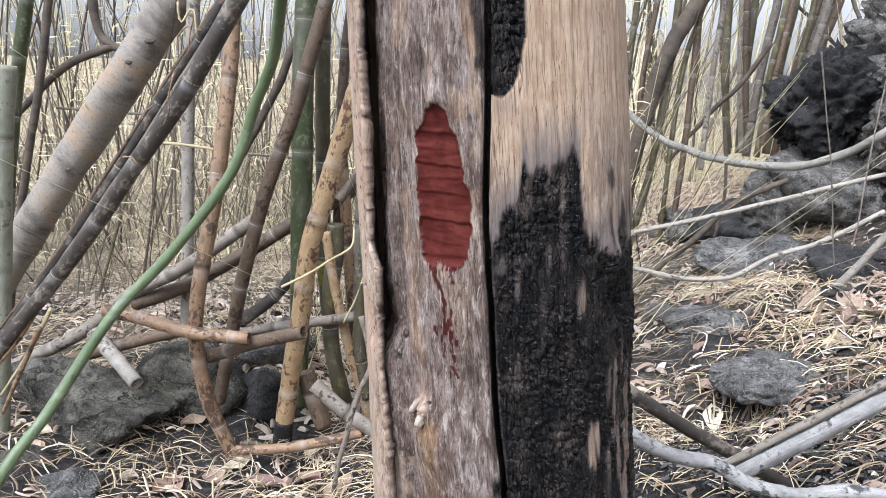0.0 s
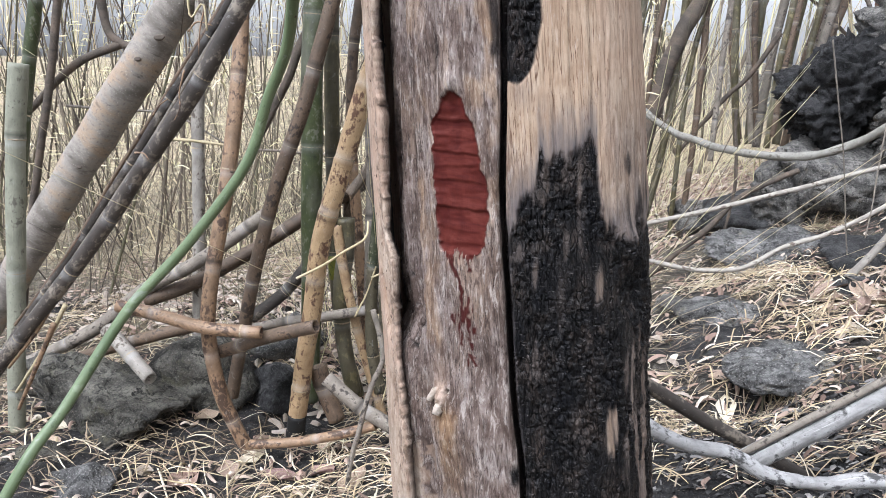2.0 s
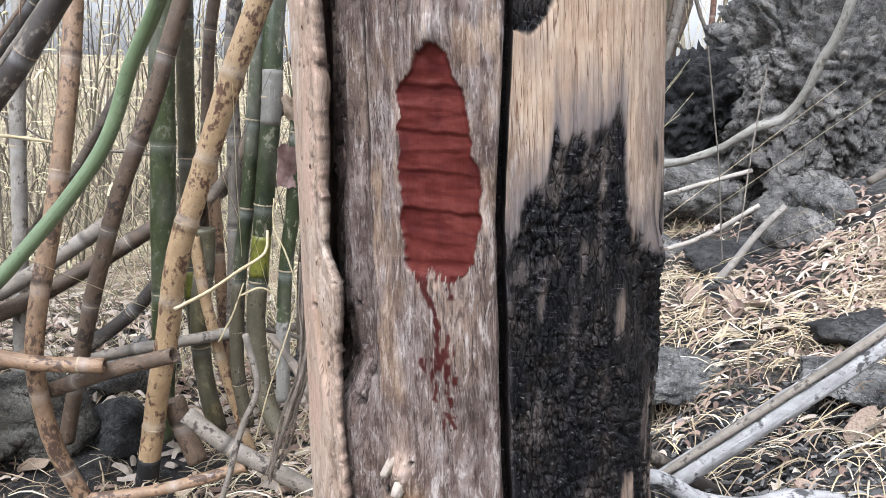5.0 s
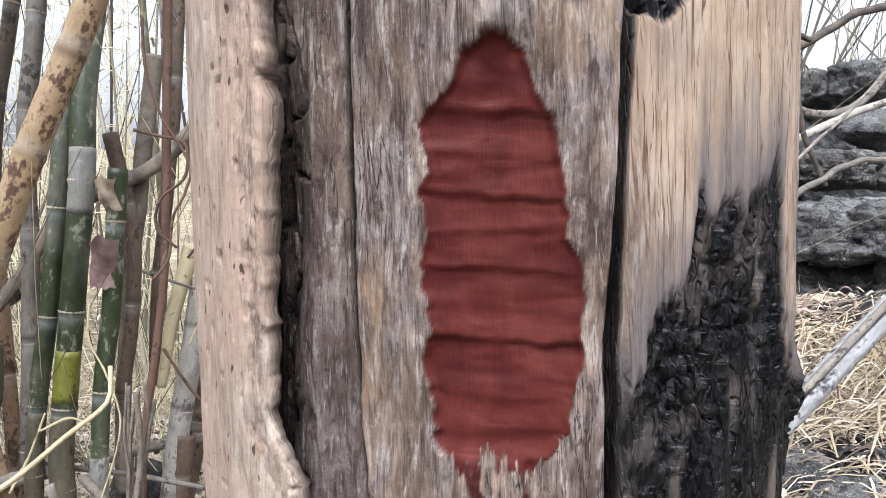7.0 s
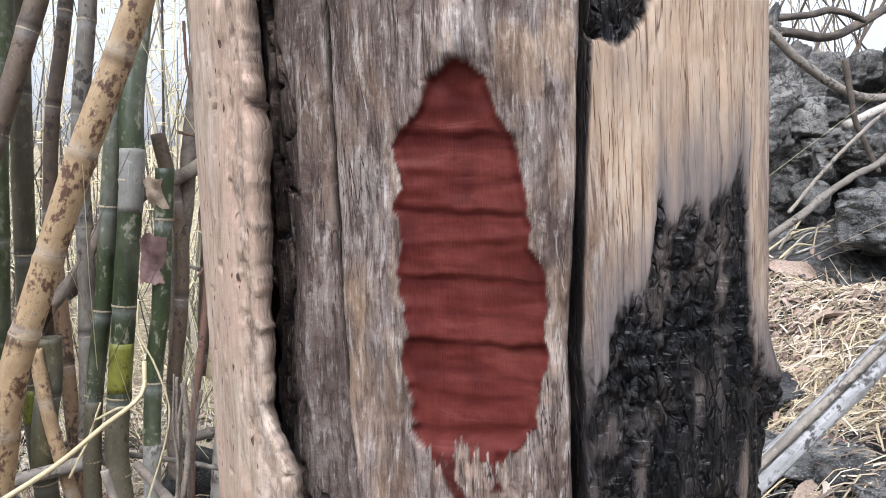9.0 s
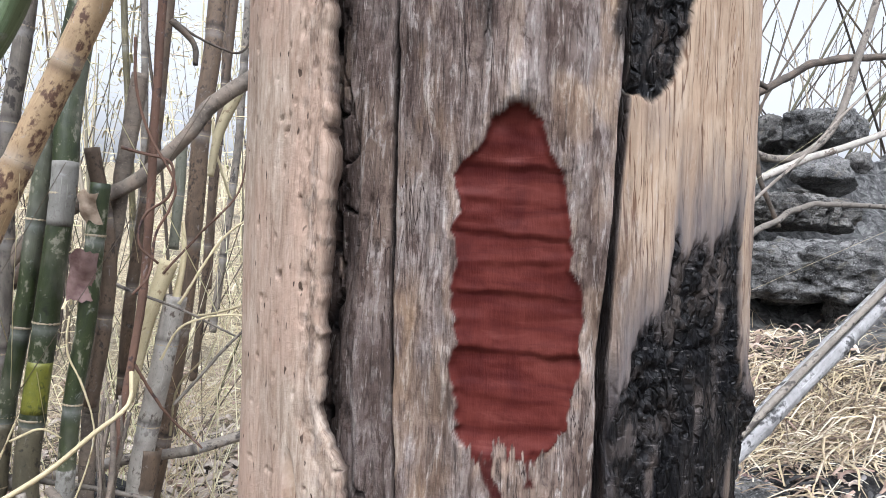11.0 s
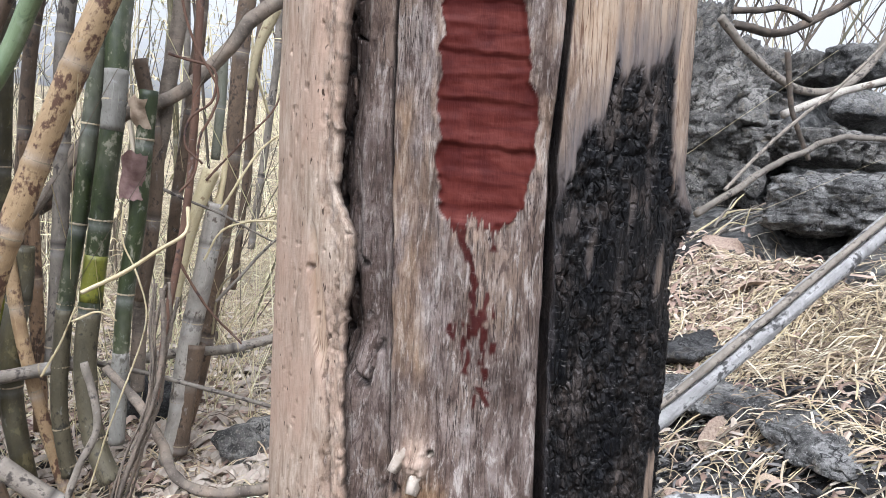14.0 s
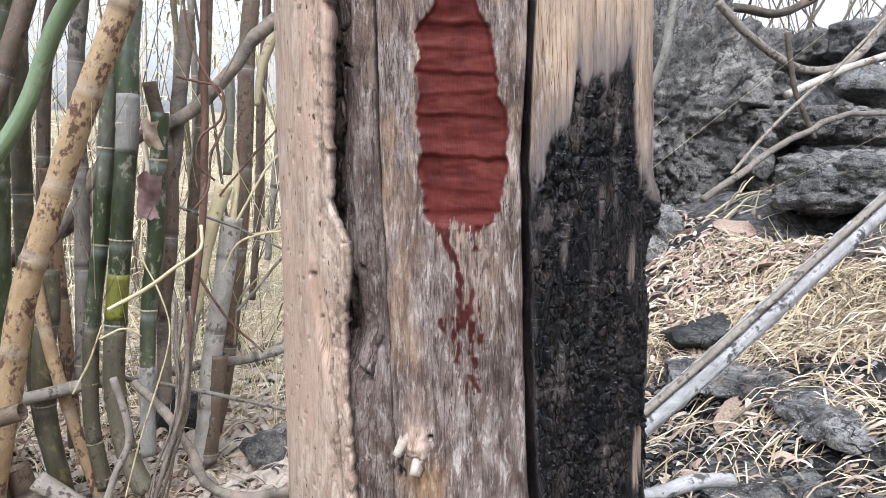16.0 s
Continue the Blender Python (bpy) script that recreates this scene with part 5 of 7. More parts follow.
branch("shrub_stem", [(-2.71, 3.80, 1.98), (-2.81, 3.80, 1.47), (-2.93, 3.80, 0.96), (-3.06, 3.80, 0.39), (-3.14, 3.80, -0.21)], 0.0226, M_BARKD, 0.004, "thin dark upright shrub stem", "stem", 0.9)
culm("bamboo_culm", [(-2.91, 4.20, 3.34), (-3.14, 4.20, 2.04), (-3.23, 4.20, 1.61), (-3.31, 4.20, 1.20), (-3.42, 4.20, 0.47), (-3.54, 4.20, -0.42)], 0.0424, M_GREEN, 0.4, "slender olive-green bamboo culm")
culm("bamboo_culm", [(-1.60, 3.35, 2.93), (-1.65, 3.35, 2.14), (-1.68, 3.35, 1.69), (-1.71, 3.35, 1.33), (-1.73, 3.35, 0.78), (-1.76, 3.35, 0.19), (-1.81, 3.35, -0.26)], 0.0325, M_PALE, 0.42, "pale grey dead bamboo culm standing upright")
culm("bamboo_culm", [(-1.25, 2.95, 2.74), (-1.29, 2.95, 1.99), (-1.29, 2.90, 1.57), (-1.31, 2.85, 1.23), (-1.35, 2.80, 0.89), (-1.39, 2.75, 0.58), (-1.40, 2.75, 0.39), (-1.37, 2.77, 0.16), (-1.31, 2.80, -0.03), (-1.25, 2.82, -0.17)], 0.0338, M_TAN, 0.36, "tan dried bamboo culm bent towards its foot")
culm("bamboo_culm", [(-0.67, 3.00, 2.75), (-0.91, 3.00, 1.85), (-1.00, 3.00, 1.56), (-1.07, 3.00, 1.33), (-1.19, 3.00, 1.01), (-1.27, 3.00, 0.73), (-1.35, 3.00, 0.39), (-1.42, 3.00, 0.03)], 0.0329, M_BROWN, 0.33, "brown dried bamboo culm leaning upright")
branch("dead_branch", [(-1.15, 3.45, 1.79), (-1.22, 3.45, 1.66), (-1.33, 3.45, 1.42), (-1.45, 3.45, 1.20), (-1.63, 3.45, 0.91), (-1.82, 3.45, 0.67)], 0.0208, M_BARKD, 0.012, "dark knotty dead branch", "branch", 0.8)
culm("bamboo_culm", [(-1.07, 3.25, 2.44), (-1.08, 3.25, 1.98), (-1.10, 3.25, 1.60), (-1.11, 3.25, 1.09), (-1.12, 3.25, 0.39), (-1.14, 3.25, -0.07)], 0.0521, M_GREEN, 0.55, "thick dark green living bamboo culm")
culm("bamboo_culm", [(-1.07, 3.40, 2.94), (-1.06, 3.40, 2.44), (-1.06, 3.40, 1.96), (-1.06, 3.40, 1.35), (-1.05, 3.40, 0.75), (-1.04, 3.40, 0.47), (-1.00, 3.40, 0.18), (-0.93, 3.40, -0.09)], 0.0373, M_OLIVE, 0.5, "brown-green bamboo culm with a yellow band", band=(0.5, 0.64))
culm("bamboo_culm", [(-1.12, 2.97, -0.2), (-1.10, 2.96, -0.08), (-1.0, 2.88, 0.45), (-0.925, 2.80, 0.81), (-0.845, 2.77, 1.06), (-0.735, 2.73, 1.39), (-0.60, 2.69, 1.75), (-0.47, 2.65, 2.1), (-0.2, 2.6, 2.8)], 0.041, M_MOTTLE, 0.27, "mottled straw-coloured bamboo culm with a charred foot", foot=0.2)
pole("fallen_pole", [(-1.76, 2.68, 0.53), (-1.59, 2.67, 0.51), (-1.37, 2.66, 0.47), (-1.14, 2.68, 0.46)], 0.0274, M_TAN, 0.003, "tan fallen bamboo piece with a burnt end", "bamboo", 0.95)
pole("fallen_pole", [(-1.37, 2.80, 0.32), (-1.13, 2.72, 0.43), (-0.90, 2.66, 0.51)], 0.0289, M_BROWN, 0.003, "brown fallen bamboo piece with a burnt broken end", "bamboo", 0.95)
pole("fallen_pole", [(-1.30, 3.20, 0.87), (-1.67, 3.20, 0.61), (-1.96, 3.20, 0.45), (-2.24, 3.20, 0.23), (-2.67, 3.20, -0.00)], 0.0330, M_GREYW, 0.004, "grey fallen bamboo pole", "bamboo", 1)
pole("fallen_pole", [(-0.80, 3.70, 1.16), (-0.97, 3.60, 0.97), (-1.22, 3.45, 0.81), (-1.44, 3.40, 0.66), (-1.72, 3.30, 0.49), (-1.95, 3.20, 0.40)], 0.0352, M_BROWN, 0.004, "brown fallen bamboo pole lying aslant", "bamboo", 1)
pole("fallen_pole", [(-2.58, 3.05, -0.04), (-2.21, 3.05, 0.14), (-1.85, 3.05, 0.27), (-1.56, 3.05, 0.36)], 0.0292, M_BROWN, 0.004, "brown fallen bamboo pole", "bamboo", 1)
culm("cut_bamboo", [(-2.03, 3.00, 0.31), (-1.87, 2.92, 0.22), (-1.73, 2.84, 0.15)], 0.0346, M_PALE, 0.3, "short cut piece of bamboo with a hollow end")
pole("fallen_pole", [(-1.49, 3.15, 0.28), (-1.25, 3.15, 0.35), (-1.06, 3.15, 0.39), (-0.74, 3.15, 0.46)], 0.0237, M_GREYW, 0.003, "grey fallen bamboo pole", "bamboo", 1)
pole("fallen_pole", [(-1.51, 3.45, 0.27), (-1.34, 3.45, 0.41), (-1.22, 3.45, 0.55), (-1.13, 3.45, 0.66)], 0.0313, M_DARK, 0.006, "dark split bamboo piece", "bamboo", 1)
pole("fallen_pole", [(-0.89, 2.75, 0.26), (-0.75, 2.75, 0.15), (-0.59, 2.75, 0.06), (-0.43, 2.75, -0.03), (-0.26, 2.75, -0.13)], 0.0307, M_GREYW, 0.004, "thick grey fallen bamboo pole", "bamboo", 1)
pole("fallen_pole", [(-1.23, 2.75, -0.07), (-1.03, 2.75, -0.04), (-0.85, 2.75, 0.01), (-0.68, 2.75, 0.07)], 0.0213, M_TAN, 0.008, "flattened tan bamboo piece on the soil", "bamboo", 1)
culm("bamboo_culm", [(-1.01, 3.00, 0.21), (-0.97, 3.00, 0.09), (-0.92, 3.00, -0.04)], 0.0434, M_BROWN, 0.2, "short brown bamboo shoot stump")
culm("bamboo_culm", [(-0.98, 3.20, 0.82), (-0.93, 3.20, 0.54), (-0.87, 3.20, 0.30), (-0.81, 3.20, 0.08), (-0.75, 3.20, -0.10)], 0.0234, M_MOTTLE, 0.3, "thin mottled bamboo culm")
culm("bamboo_culm", [(-0.59, 3.20, 2.44), (-0.63, 3.15, 1.93), (-0.65, 3.10, 1.64), (-0.65, 3.08, 1.41), (-0.67, 3.08, 1.13), (-0.68, 3.08, 0.95), (-0.70, 3.08, 0.71), (-0.71, 3.08, 0.47), (-0.67, 3.05, 0.23), (-0.60, 3.00, 0.08)], 0.0399, M_GREEN2, 0.36, "green bamboo culm with grey bloom and a yellow-green band", nodes_z=(1.38, 0.985, 0.67, 0.42, 0.22, 0.08), band=(0.685, 0.86), zones=(((1.27, 1.50), M_ASHY, "ashy grey old sheath"), ((-0.2, 0.66), M_DRAB, "drab brown lower joints")))
culm("bamboo_culm", [(-0.59, 3.12, 2.47), (-0.64, 3.12, 2.01), (-0.70, 3.12, 1.63), (-0.73, 3.12, 1.27), (-0.75, 3.12, 0.98), (-0.78, 3.12, 0.72), (-0.79, 3.12, 0.54), (-0.79, 3.12, 0.29), (-0.75, 3.12, 0.06)], 0.0304, M_GREEN2, 0.34, "dark green bamboo culm with pale node rings", nodes_z=(1.62, 1.29, 0.95, 0.67, 0.46, 0.24, 0.1), zones=(((-0.2, 0.66), M_DRAB, "drab brown lower joints"),))
culm("bamboo_culm", [(-0.54, 3.00, 1.42), (-0.55, 3.00, 1.17), (-0.56, 3.00, 0.98), (-0.58, 3.00, 0.79), (-0.59, 3.00, 0.57), (-0.59, 3.00, 0.22)], 0.0289, M_GREEN2, 0.38, "green and grey bamboo culm with a dry sheath", nodes_z=(1.25, 0.74, 0.48, 0.2), zones=(((-0.2, 0.56), M_ASHY, "ashy grey lower joints"),))
culm("bamboo_culm", [(-0.95, 3.25, 0.85), (-0.95, 3.25, 0.70), (-0.97, 3.25, 0.51), (-0.96, 3.25, 0.26), (-0.91, 3.25, -0.01)], 0.0410, M_OLIVE, 0.35, "dark olive bamboo culm foot")
branch("dead_sapling", [(-0.46, 3.35, 1.83), (-0.49, 3.35, 1.58), (-0.51, 3.35, 1.41), (-0.53, 3.35, 1.15), (-0.55, 3.35, 0.85), (-0.56, 3.35, 0.58), (-0.56, 3.35, 0.30)], 0.0292, M_BARKM, 0.008, "grey-brown peeling dead stem", "stem", 0.9)
branch("woody_vine", [(-0.38, 2.75, 2.07), (-0.39, 2.75, 1.90), (-0.39, 2.75, 1.52), (-0.39, 2.75, 1.19), (-0.41, 2.75, 0.95), (-0.44, 2.75, 0.68), (-0.45, 2.75, 0.45)], 0.0124, M_VINE, 0.003, "straight reddish brown woody vine", "vine", 0.9)
culm("broken_bamboo", [(-0.30, 3.42, 1.04), (-0.34, 3.42, 0.75), (-0.39, 3.42, 0.38), (-0.41, 3.42, 0.14), (-0.44, 3.42, -0.03)], 0.0418, M_PALE, 0.3, "broken pale bamboo culm with a splintered top")
culm("bamboo_culm", [(-0.19, 3.75, 2.86), (-0.21, 3.75, 2.09), (-0.23, 3.75, 1.80), (-0.24, 3.75, 1.44), (-0.26, 3.75, 0.99), (-0.30, 3.75, 0.55), (-0.35, 3.75, 0.16), (-0.43, 3.75, -0.17)], 0.0380, M_BROWN, 0.4, "grey-brown dead bamboo culm")
branch("fallen_branch", [(-0.07, 3.30, 1.89), (-0.23, 3.30, 1.74), (-0.32, 3.30, 1.61), (-0.49, 3.30, 1.43), (-0.66, 3.30, 1.34), (-0.79, 3.30, 1.20), (-0.94, 3.30, 0.96)], 0.0274, M_BARKM, 0.014, "fallen dark branch caught in the bamboo", "branch", 0.8)
pole("fallen_pole", [(-0.72, 3.60, 0.32), (-0.43, 3.60, 0.38), (-0.22, 3.60, 0.40), (0.00, 3.60, 0.46), (0.33, 3.60, 0.54)], 0.0212, M_GREYW, 0.003, "thin grey fallen bamboo pole", "bamboo", 1)
branch("twig", [(-0.83, 3.15, 0.49), (-0.59, 3.15, 0.44), (-0.43, 3.15, 0.40), (-0.05, 3.15, 0.29), (0.17, 3.15, 0.24)], 0.0095, M_GREYW, 0.003, "thin pale straight twig", "twig", 0.8)
branch("curved_root", [(-0.63, 2.90, 0.52), (-0.53, 2.80, 0.45), (-0.44, 2.65, 0.37), (-0.38, 2.55, 0.28), (-0.27, 2.50, 0.25), (-0.08, 2.50, 0.27)], 0.0136, M_BARKM, 0.012, "curved grey woody root", "root", 1.2)
branch("green_cane", [(-0.31, 0.90, 1.64), (-0.37, 1.03, 1.61), (-0.42, 1.13, 1.55), (-0.46, 1.20, 1.47), (-0.51, 1.24, 1.39), (-0.56, 1.25, 1.27), (-0.67, 1.23, 1.12), (-0.77, 1.19, 1.00), (-0.85, 1.11, 0.84), (-0.89, 1.02, 0.74), (-1.00, 0.90, 0.45), (-1.15, 0.80, 0.00)], 0.0098, M_CANE, 0.0005, "smooth fresh green arching cane", "cane", 1.1)
branch("curled_strip", [(-0.46, 1.23, 1.07), (-0.42, 1.26, 1.09), (-0.39, 1.30, 1.11), (-0.36, 1.34, 1.13), (-0.36, 1.36, 1.16)], 0.0025, M_STRAW, 0.0005, "pale curled strip of bamboo sheath", "strip", 0.9)
branch("split_pole", [(0.26, 2.00, 0.64), (0.42, 2.10, 0.52), (0.64, 2.22, 0.37), (0.85, 2.30, 0.24), (1.01, 2.35, 0.15)], 0.0211, M_DARK, 0.004, "dark grey split bamboo pole on the ground", "bamboo", 1)
branch("gnarled_root", [(0.26, 1.85, 0.58), (0.36, 1.85, 0.53), (0.48, 1.85, 0.51), (0.58, 1.85, 0.46), (0.71, 1.85, 0.45), (0.82, 1.85, 0.47), (0.95, 1.85, 0.46)], 0.0199, M_LOG, 0.012, "gnarled pale grey root on the ground", "root", 0.9)
branch("arched_branch", [(0.40, 6.30, 1.54), (0.60, 6.10, 1.42), (0.83, 5.90, 1.25), (1.10, 5.50, 1.13), (1.36, 5.15, 1.10), (1.62, 4.95, 1.12), (1.82, 4.80, 1.22), (1.96, 4.65, 1.35), (2.16, 4.60, 1.46), (2.24, 4.40, 1.84), (2.27, 4.30, 2.16), (2.28, 4.25, 2.41)], 0.0265, M_ASHY, 0.012, "long pale arched dead branch", "branch", 1)
branch("dead_stick", [(0.36, 4.60, 0.62), (0.53, 4.60, 0.67), (0.99, 4.60, 0.80), (1.47, 4.60, 0.95), (1.97, 4.60, 1.11)], 0.0155, M_PALE, 0.003, "long thin pale stick", "stick", 0.9)
branch("dead_stick", [(0.51, 4.00, 0.58), (0.75, 4.00, 0.54), (1.01, 4.00, 0.56), (1.20, 4.00, 0.68), (1.42, 4.00, 0.77), (1.74, 4.00, 0.96)], 0.0135, M_PALE, 0.006, "thin bent pale stick", "stick", 0.9)
branch("dead_stick", [(1.47, 4.00, 0.44), (1.63, 4.00, 0.64), (1.76, 4.00, 0.83), (1.88, 4.00, 0.96)], 0.0219, M_PALE, 0.004, "pale brown dead stick", "stick", 0.8)
branch("dead_stick", [(0.61, 5.00, 0.22), (0.99, 5.00, 0.57), (1.21, 5.00, 0.83), (1.56, 5.00, 1.02)], 0.0224, M_BARKD, 0.008, "dark dead stick leaning aslant", "stick", 0.8)
branch("grass_stalk", [(1.16, 3.50, 1.70), (1.27, 3.50, 1.19), (1.34, 3.50, 0.75)], 0.0033, M_GREYW, 0.004, "thin dry upright grass stalk", "stalk", 0.9)
branch("grass_stalk", [(1.49, 3.60, 1.65), (1.46, 3.60, 1.14), (1.45, 3.60, 0.82)], 0.0034, M_GREYW, 0.004, "thin dry upright grass stalk", "stalk", 0.9)
branch("leaning_sapling", [(1.39, 6.50, 2.78), (1.21, 6.50, 2.43), (0.98, 6.50, 1.98), (0.84, 6.50, 1.51), (0.71, 6.50, 0.78), (0.66, 6.50, 0.28)], 0.0719, M_BARKD, 0.01, "dark leaning woody stem", "stem", 0.85)
branch("dead_branch", [(2.99, 4.10, 1.78), (3.37, 4.10, 1.95), (3.75, 4.10, 2.08), (4.18, 4.10, 2.24), (4.89, 4.10, 2.51)], 0.0243, M_PALE, 0.006, "pale bare dead branch on the rocks", "branch", 0.9)
branch("dead_branch", [(1.86, 3.30, 1.16), (2.16, 3.40, 1.30), (2.45, 3.50, 1.44), (2.73, 3.60, 1.53), (2.93, 3.70, 1.60), (3.22, 3.80, 1.66), (3.61, 3.90, 1.69), (4.18, 4.00, 1.71)], 0.0178, M_GREYW, 0.008, "crooked grey dead branch on the rocks", "branch", 0.9)
branch("dead_stick", [(2.83, 3.95, 2.12), (2.91, 3.95, 1.83), (3.00, 3.95, 1.66), (3.09, 3.95, 1.52)], 0.0172, M_BARKD, 0.006, "short dark stick leaning on the rocks", "stick", 0.8)
branch("twig", [(2.40, 3.80, 1.29), (2.67, 3.80, 1.58), (3.06, 3.80, 1.91), (3.43, 3.80, 2.26), (3.73, 3.80, 2.53)], 0.0100, M_GREYW, 0.006, "thin grey crooked dry twig", "twig", 0.8)
branch("hanging_vine", [(2.61, 4.30, 2.35), (2.82, 4.30, 2.18), (3.08, 4.30, 2.05), (3.33, 4.30, 1.98), (3.62, 4.30, 2.04), (3.85, 4.30, 2.25), (3.98, 4.30, 2.54), (4.06, 4.30, 2.82), (4.20, 4.30, 3.24)], 0.0269, M_GREYW, 0.008, "pale sagging woody vine", "vine", 0.9)
branch("dead_branch", [(3.72, 5.60, 2.68), (4.21, 5.60, 2.69), (4.69, 5.60, 2.93), (5.14, 5.60, 3.15), (5.97, 5.60, 3.32), (6.97, 5.60, 3.67)], 0.0363, M_BARKD, 0.02, "dark bare branch above the rocks", "branch", 0.8)
branch("dead_branch", [(3.33, 5.40, 2.73), (3.61, 5.40, 2.74), (4.01, 5.40, 2.82), (4.32, 5.40, 2.77)], 0.0284, M_BARKD, 0.015, "dark bare branch above the rocks", "branch", 0.8)
culm("bamboo_culm", [(1.60, 7.98, 4.90), (1.69, 7.98, 3.30), (1.72, 7.98, 2.61), (1.76, 7.98, 1.84), (1.86, 7.98, 1.03)], 0.0396, M_OLIVE, 0.4, "slender bamboo culm in a leaning clump", "leaning bamboo clump")
culm("bamboo_culm", [(1.65, 8.59, 5.17), (1.75, 8.59, 3.45), (1.78, 8.59, 2.71), (1.87, 8.59, 1.88), (2.02, 8.59, 1.07)], 0.0331, M_BROWN, 0.4, "slender bamboo culm in a leaning clump", "leaning bamboo clump")
culm("bamboo_culm", [(1.85, 8.59, 5.17), (1.96, 8.59, 3.45), (1.99, 8.59, 2.71), (2.05, 8.59, 1.88), (2.16, 8.59, 1.03)], 0.0428, M_GREYW, 0.4, "slender bamboo culm in a leaning clump", "leaning bamboo clump")
culm("bamboo_culm", [(1.98, 8.63, 5.18), (2.09, 8.63, 3.46), (2.13, 8.63, 2.72), (2.11, 8.63, 1.89), (2.13, 8.63, 1.02)], 0.0454, M_OLIVE, 0.4, "slender bamboo culm in a leaning clump", "leaning bamboo clump")
culm("bamboo_culm", [(1.87, 8.49, 5.12), (1.98, 8.49, 3.43), (2.01, 8.49, 2.69), (2.08, 8.49, 1.88), (2.19, 8.49, 1.02)], 0.0342, M_BROWN, 0.4, "slender bamboo culm in a leaning clump", "leaning bamboo clump")
culm("bamboo_culm", [(2.07, 8.11, 4.95), (2.18, 8.11, 3.34), (2.22, 8.11, 2.64), (2.13, 8.11, 1.86), (2.08, 8.11, 1.01)], 0.0457, M_GREYW, 0.4, "slender bamboo culm in a leaning clump", "leaning bamboo clump")
culm("bamboo_culm", [(2.13, 8.01, 4.90), (2.24, 8.01, 3.31), (2.28, 8.01, 2.63), (2.20, 8.01, 1.86), (2.16, 8.01, 1.01)], 0.0353, M_OLIVE, 0.4, "slender bamboo culm in a leaning clump", "leaning bamboo clump")
culm("bamboo_culm", [(2.08, 7.63, 4.73), (2.19, 7.63, 3.22), (2.23, 7.63, 2.57), (2.15, 7.63, 1.84), (2.10, 7.63, 1.14)], 0.0287, M_BROWN, 0.4, "slender bamboo culm in a leaning clump", "leaning bamboo clump")
culm("bamboo_culm", [(2.23, 8.31, 5.03), (2.35, 8.31, 3.39), (2.39, 8.31, 2.68), (2.35, 8.31, 1.88), (2.34, 8.31, 1.09)], 0.0381, M_GREYW, 0.4, "slender bamboo culm in a leaning clump", "leaning bamboo clump")
culm("bamboo_culm", [(2.26, 8.26, 5.01), (2.38, 8.26, 3.37), (2.43, 8.26, 2.67), (2.35, 8.26, 1.88), (2.32, 8.26, 1.04)], 0.0470, M_OLIVE, 0.4, "slender bamboo culm in a leaning clump", "leaning bamboo clump")
culm("bamboo_culm", [(2.59, 8.61, 5.16), (2.73, 8.61, 3.46), (2.77, 8.61, 2.73), (2.61, 8.61, 1.90), (2.50, 8.61, 0.95)], 0.0432, M_BROWN, 0.4, "slender bamboo culm in a leaning clump", "leaning bamboo clump")
culm("bamboo_culm", [(2.69, 8.75, 5.22), (2.83, 8.75, 3.49), (2.88, 8.75, 2.75), (2.69, 8.75, 1.91), (2.54, 8.75, 0.96)], 0.0413, M_GREYW, 0.4, "slender bamboo culm in a leaning clump", "leaning bamboo clump")
culm("bamboo_culm", [(2.54, 8.58, 5.14), (2.67, 8.58, 3.45), (2.72, 8.58, 2.72), (2.63, 8.58, 1.90), (2.58, 8.58, 1.03)], 0.0338, M_OLIVE, 0.4, "slender bamboo culm in a leaning clump", "leaning bamboo clump")
culm("bamboo_culm", [(2.85, 8.79, 5.23), (3.00, 8.79, 3.50), (3.05, 8.79, 2.76), (2.82, 8.79, 1.92), (2.61, 8.79, 1.12)], 0.0470, M_BROWN, 0.4, "slender bamboo culm in a leaning clump", "leaning bamboo clump")
culm("bamboo_culm", [(2.45, 7.88, 4.84), (2.58, 7.88, 3.28), (2.63, 7.88, 2.61), (2.51, 7.88, 1.86), (2.43, 7.88, 1.03)], 0.0439, M_GREYW, 0.4, "slender bamboo culm in a leaning clump", "leaning bamboo clump")
culm("bamboo_culm", [(1.05, 6.60, 4.30), (1.02, 6.60, 2.49), (0.98, 6.60, 1.66), (0.91, 6.60, 0.93), (0.78, 6.60, 0.22)], 0.0338, M_OLIVE, 0.4, "slender dry bamboo culm", "leaning bamboo clump")
culm("bamboo_culm", [(1.11, 6.60, 4.30), (1.18, 6.60, 2.49), (1.19, 6.60, 1.81), (1.17, 6.60, 0.94), (1.12, 6.60, 0.19)], 0.0287, M_BROWN, 0.4, "slender dry bamboo culm", "leaning bamboo clump")
culm("bamboo_culm", [(1.45, 6.60, 4.29), (1.39, 6.60, 2.49), (1.35, 6.60, 1.81), (1.33, 6.60, 0.95)], 0.0263, M_GREYW, 0.4, "slender dry bamboo culm", "leaning bamboo clump")
culm("bamboo_culm", [(0.70, 6.60, 4.31), (0.68, 6.60, 2.48), (0.65, 6.60, 1.79), (0.66, 6.60, 0.92), (0.65, 6.60, 0.16)], 0.0291, M_OLIVE, 0.4, "slender dry bamboo culm", "leaning bamboo clump")
culm("bamboo_culm", [(0.97, 6.60, 4.31), (0.86, 6.60, 2.53), (0.78, 6.60, 1.79), (0.77, 6.60, 1.22), (0.76, 6.60, 0.27)], 0.0242, M_BROWN, 0.4, "slender dry bamboo culm", "leaning bamboo clump")
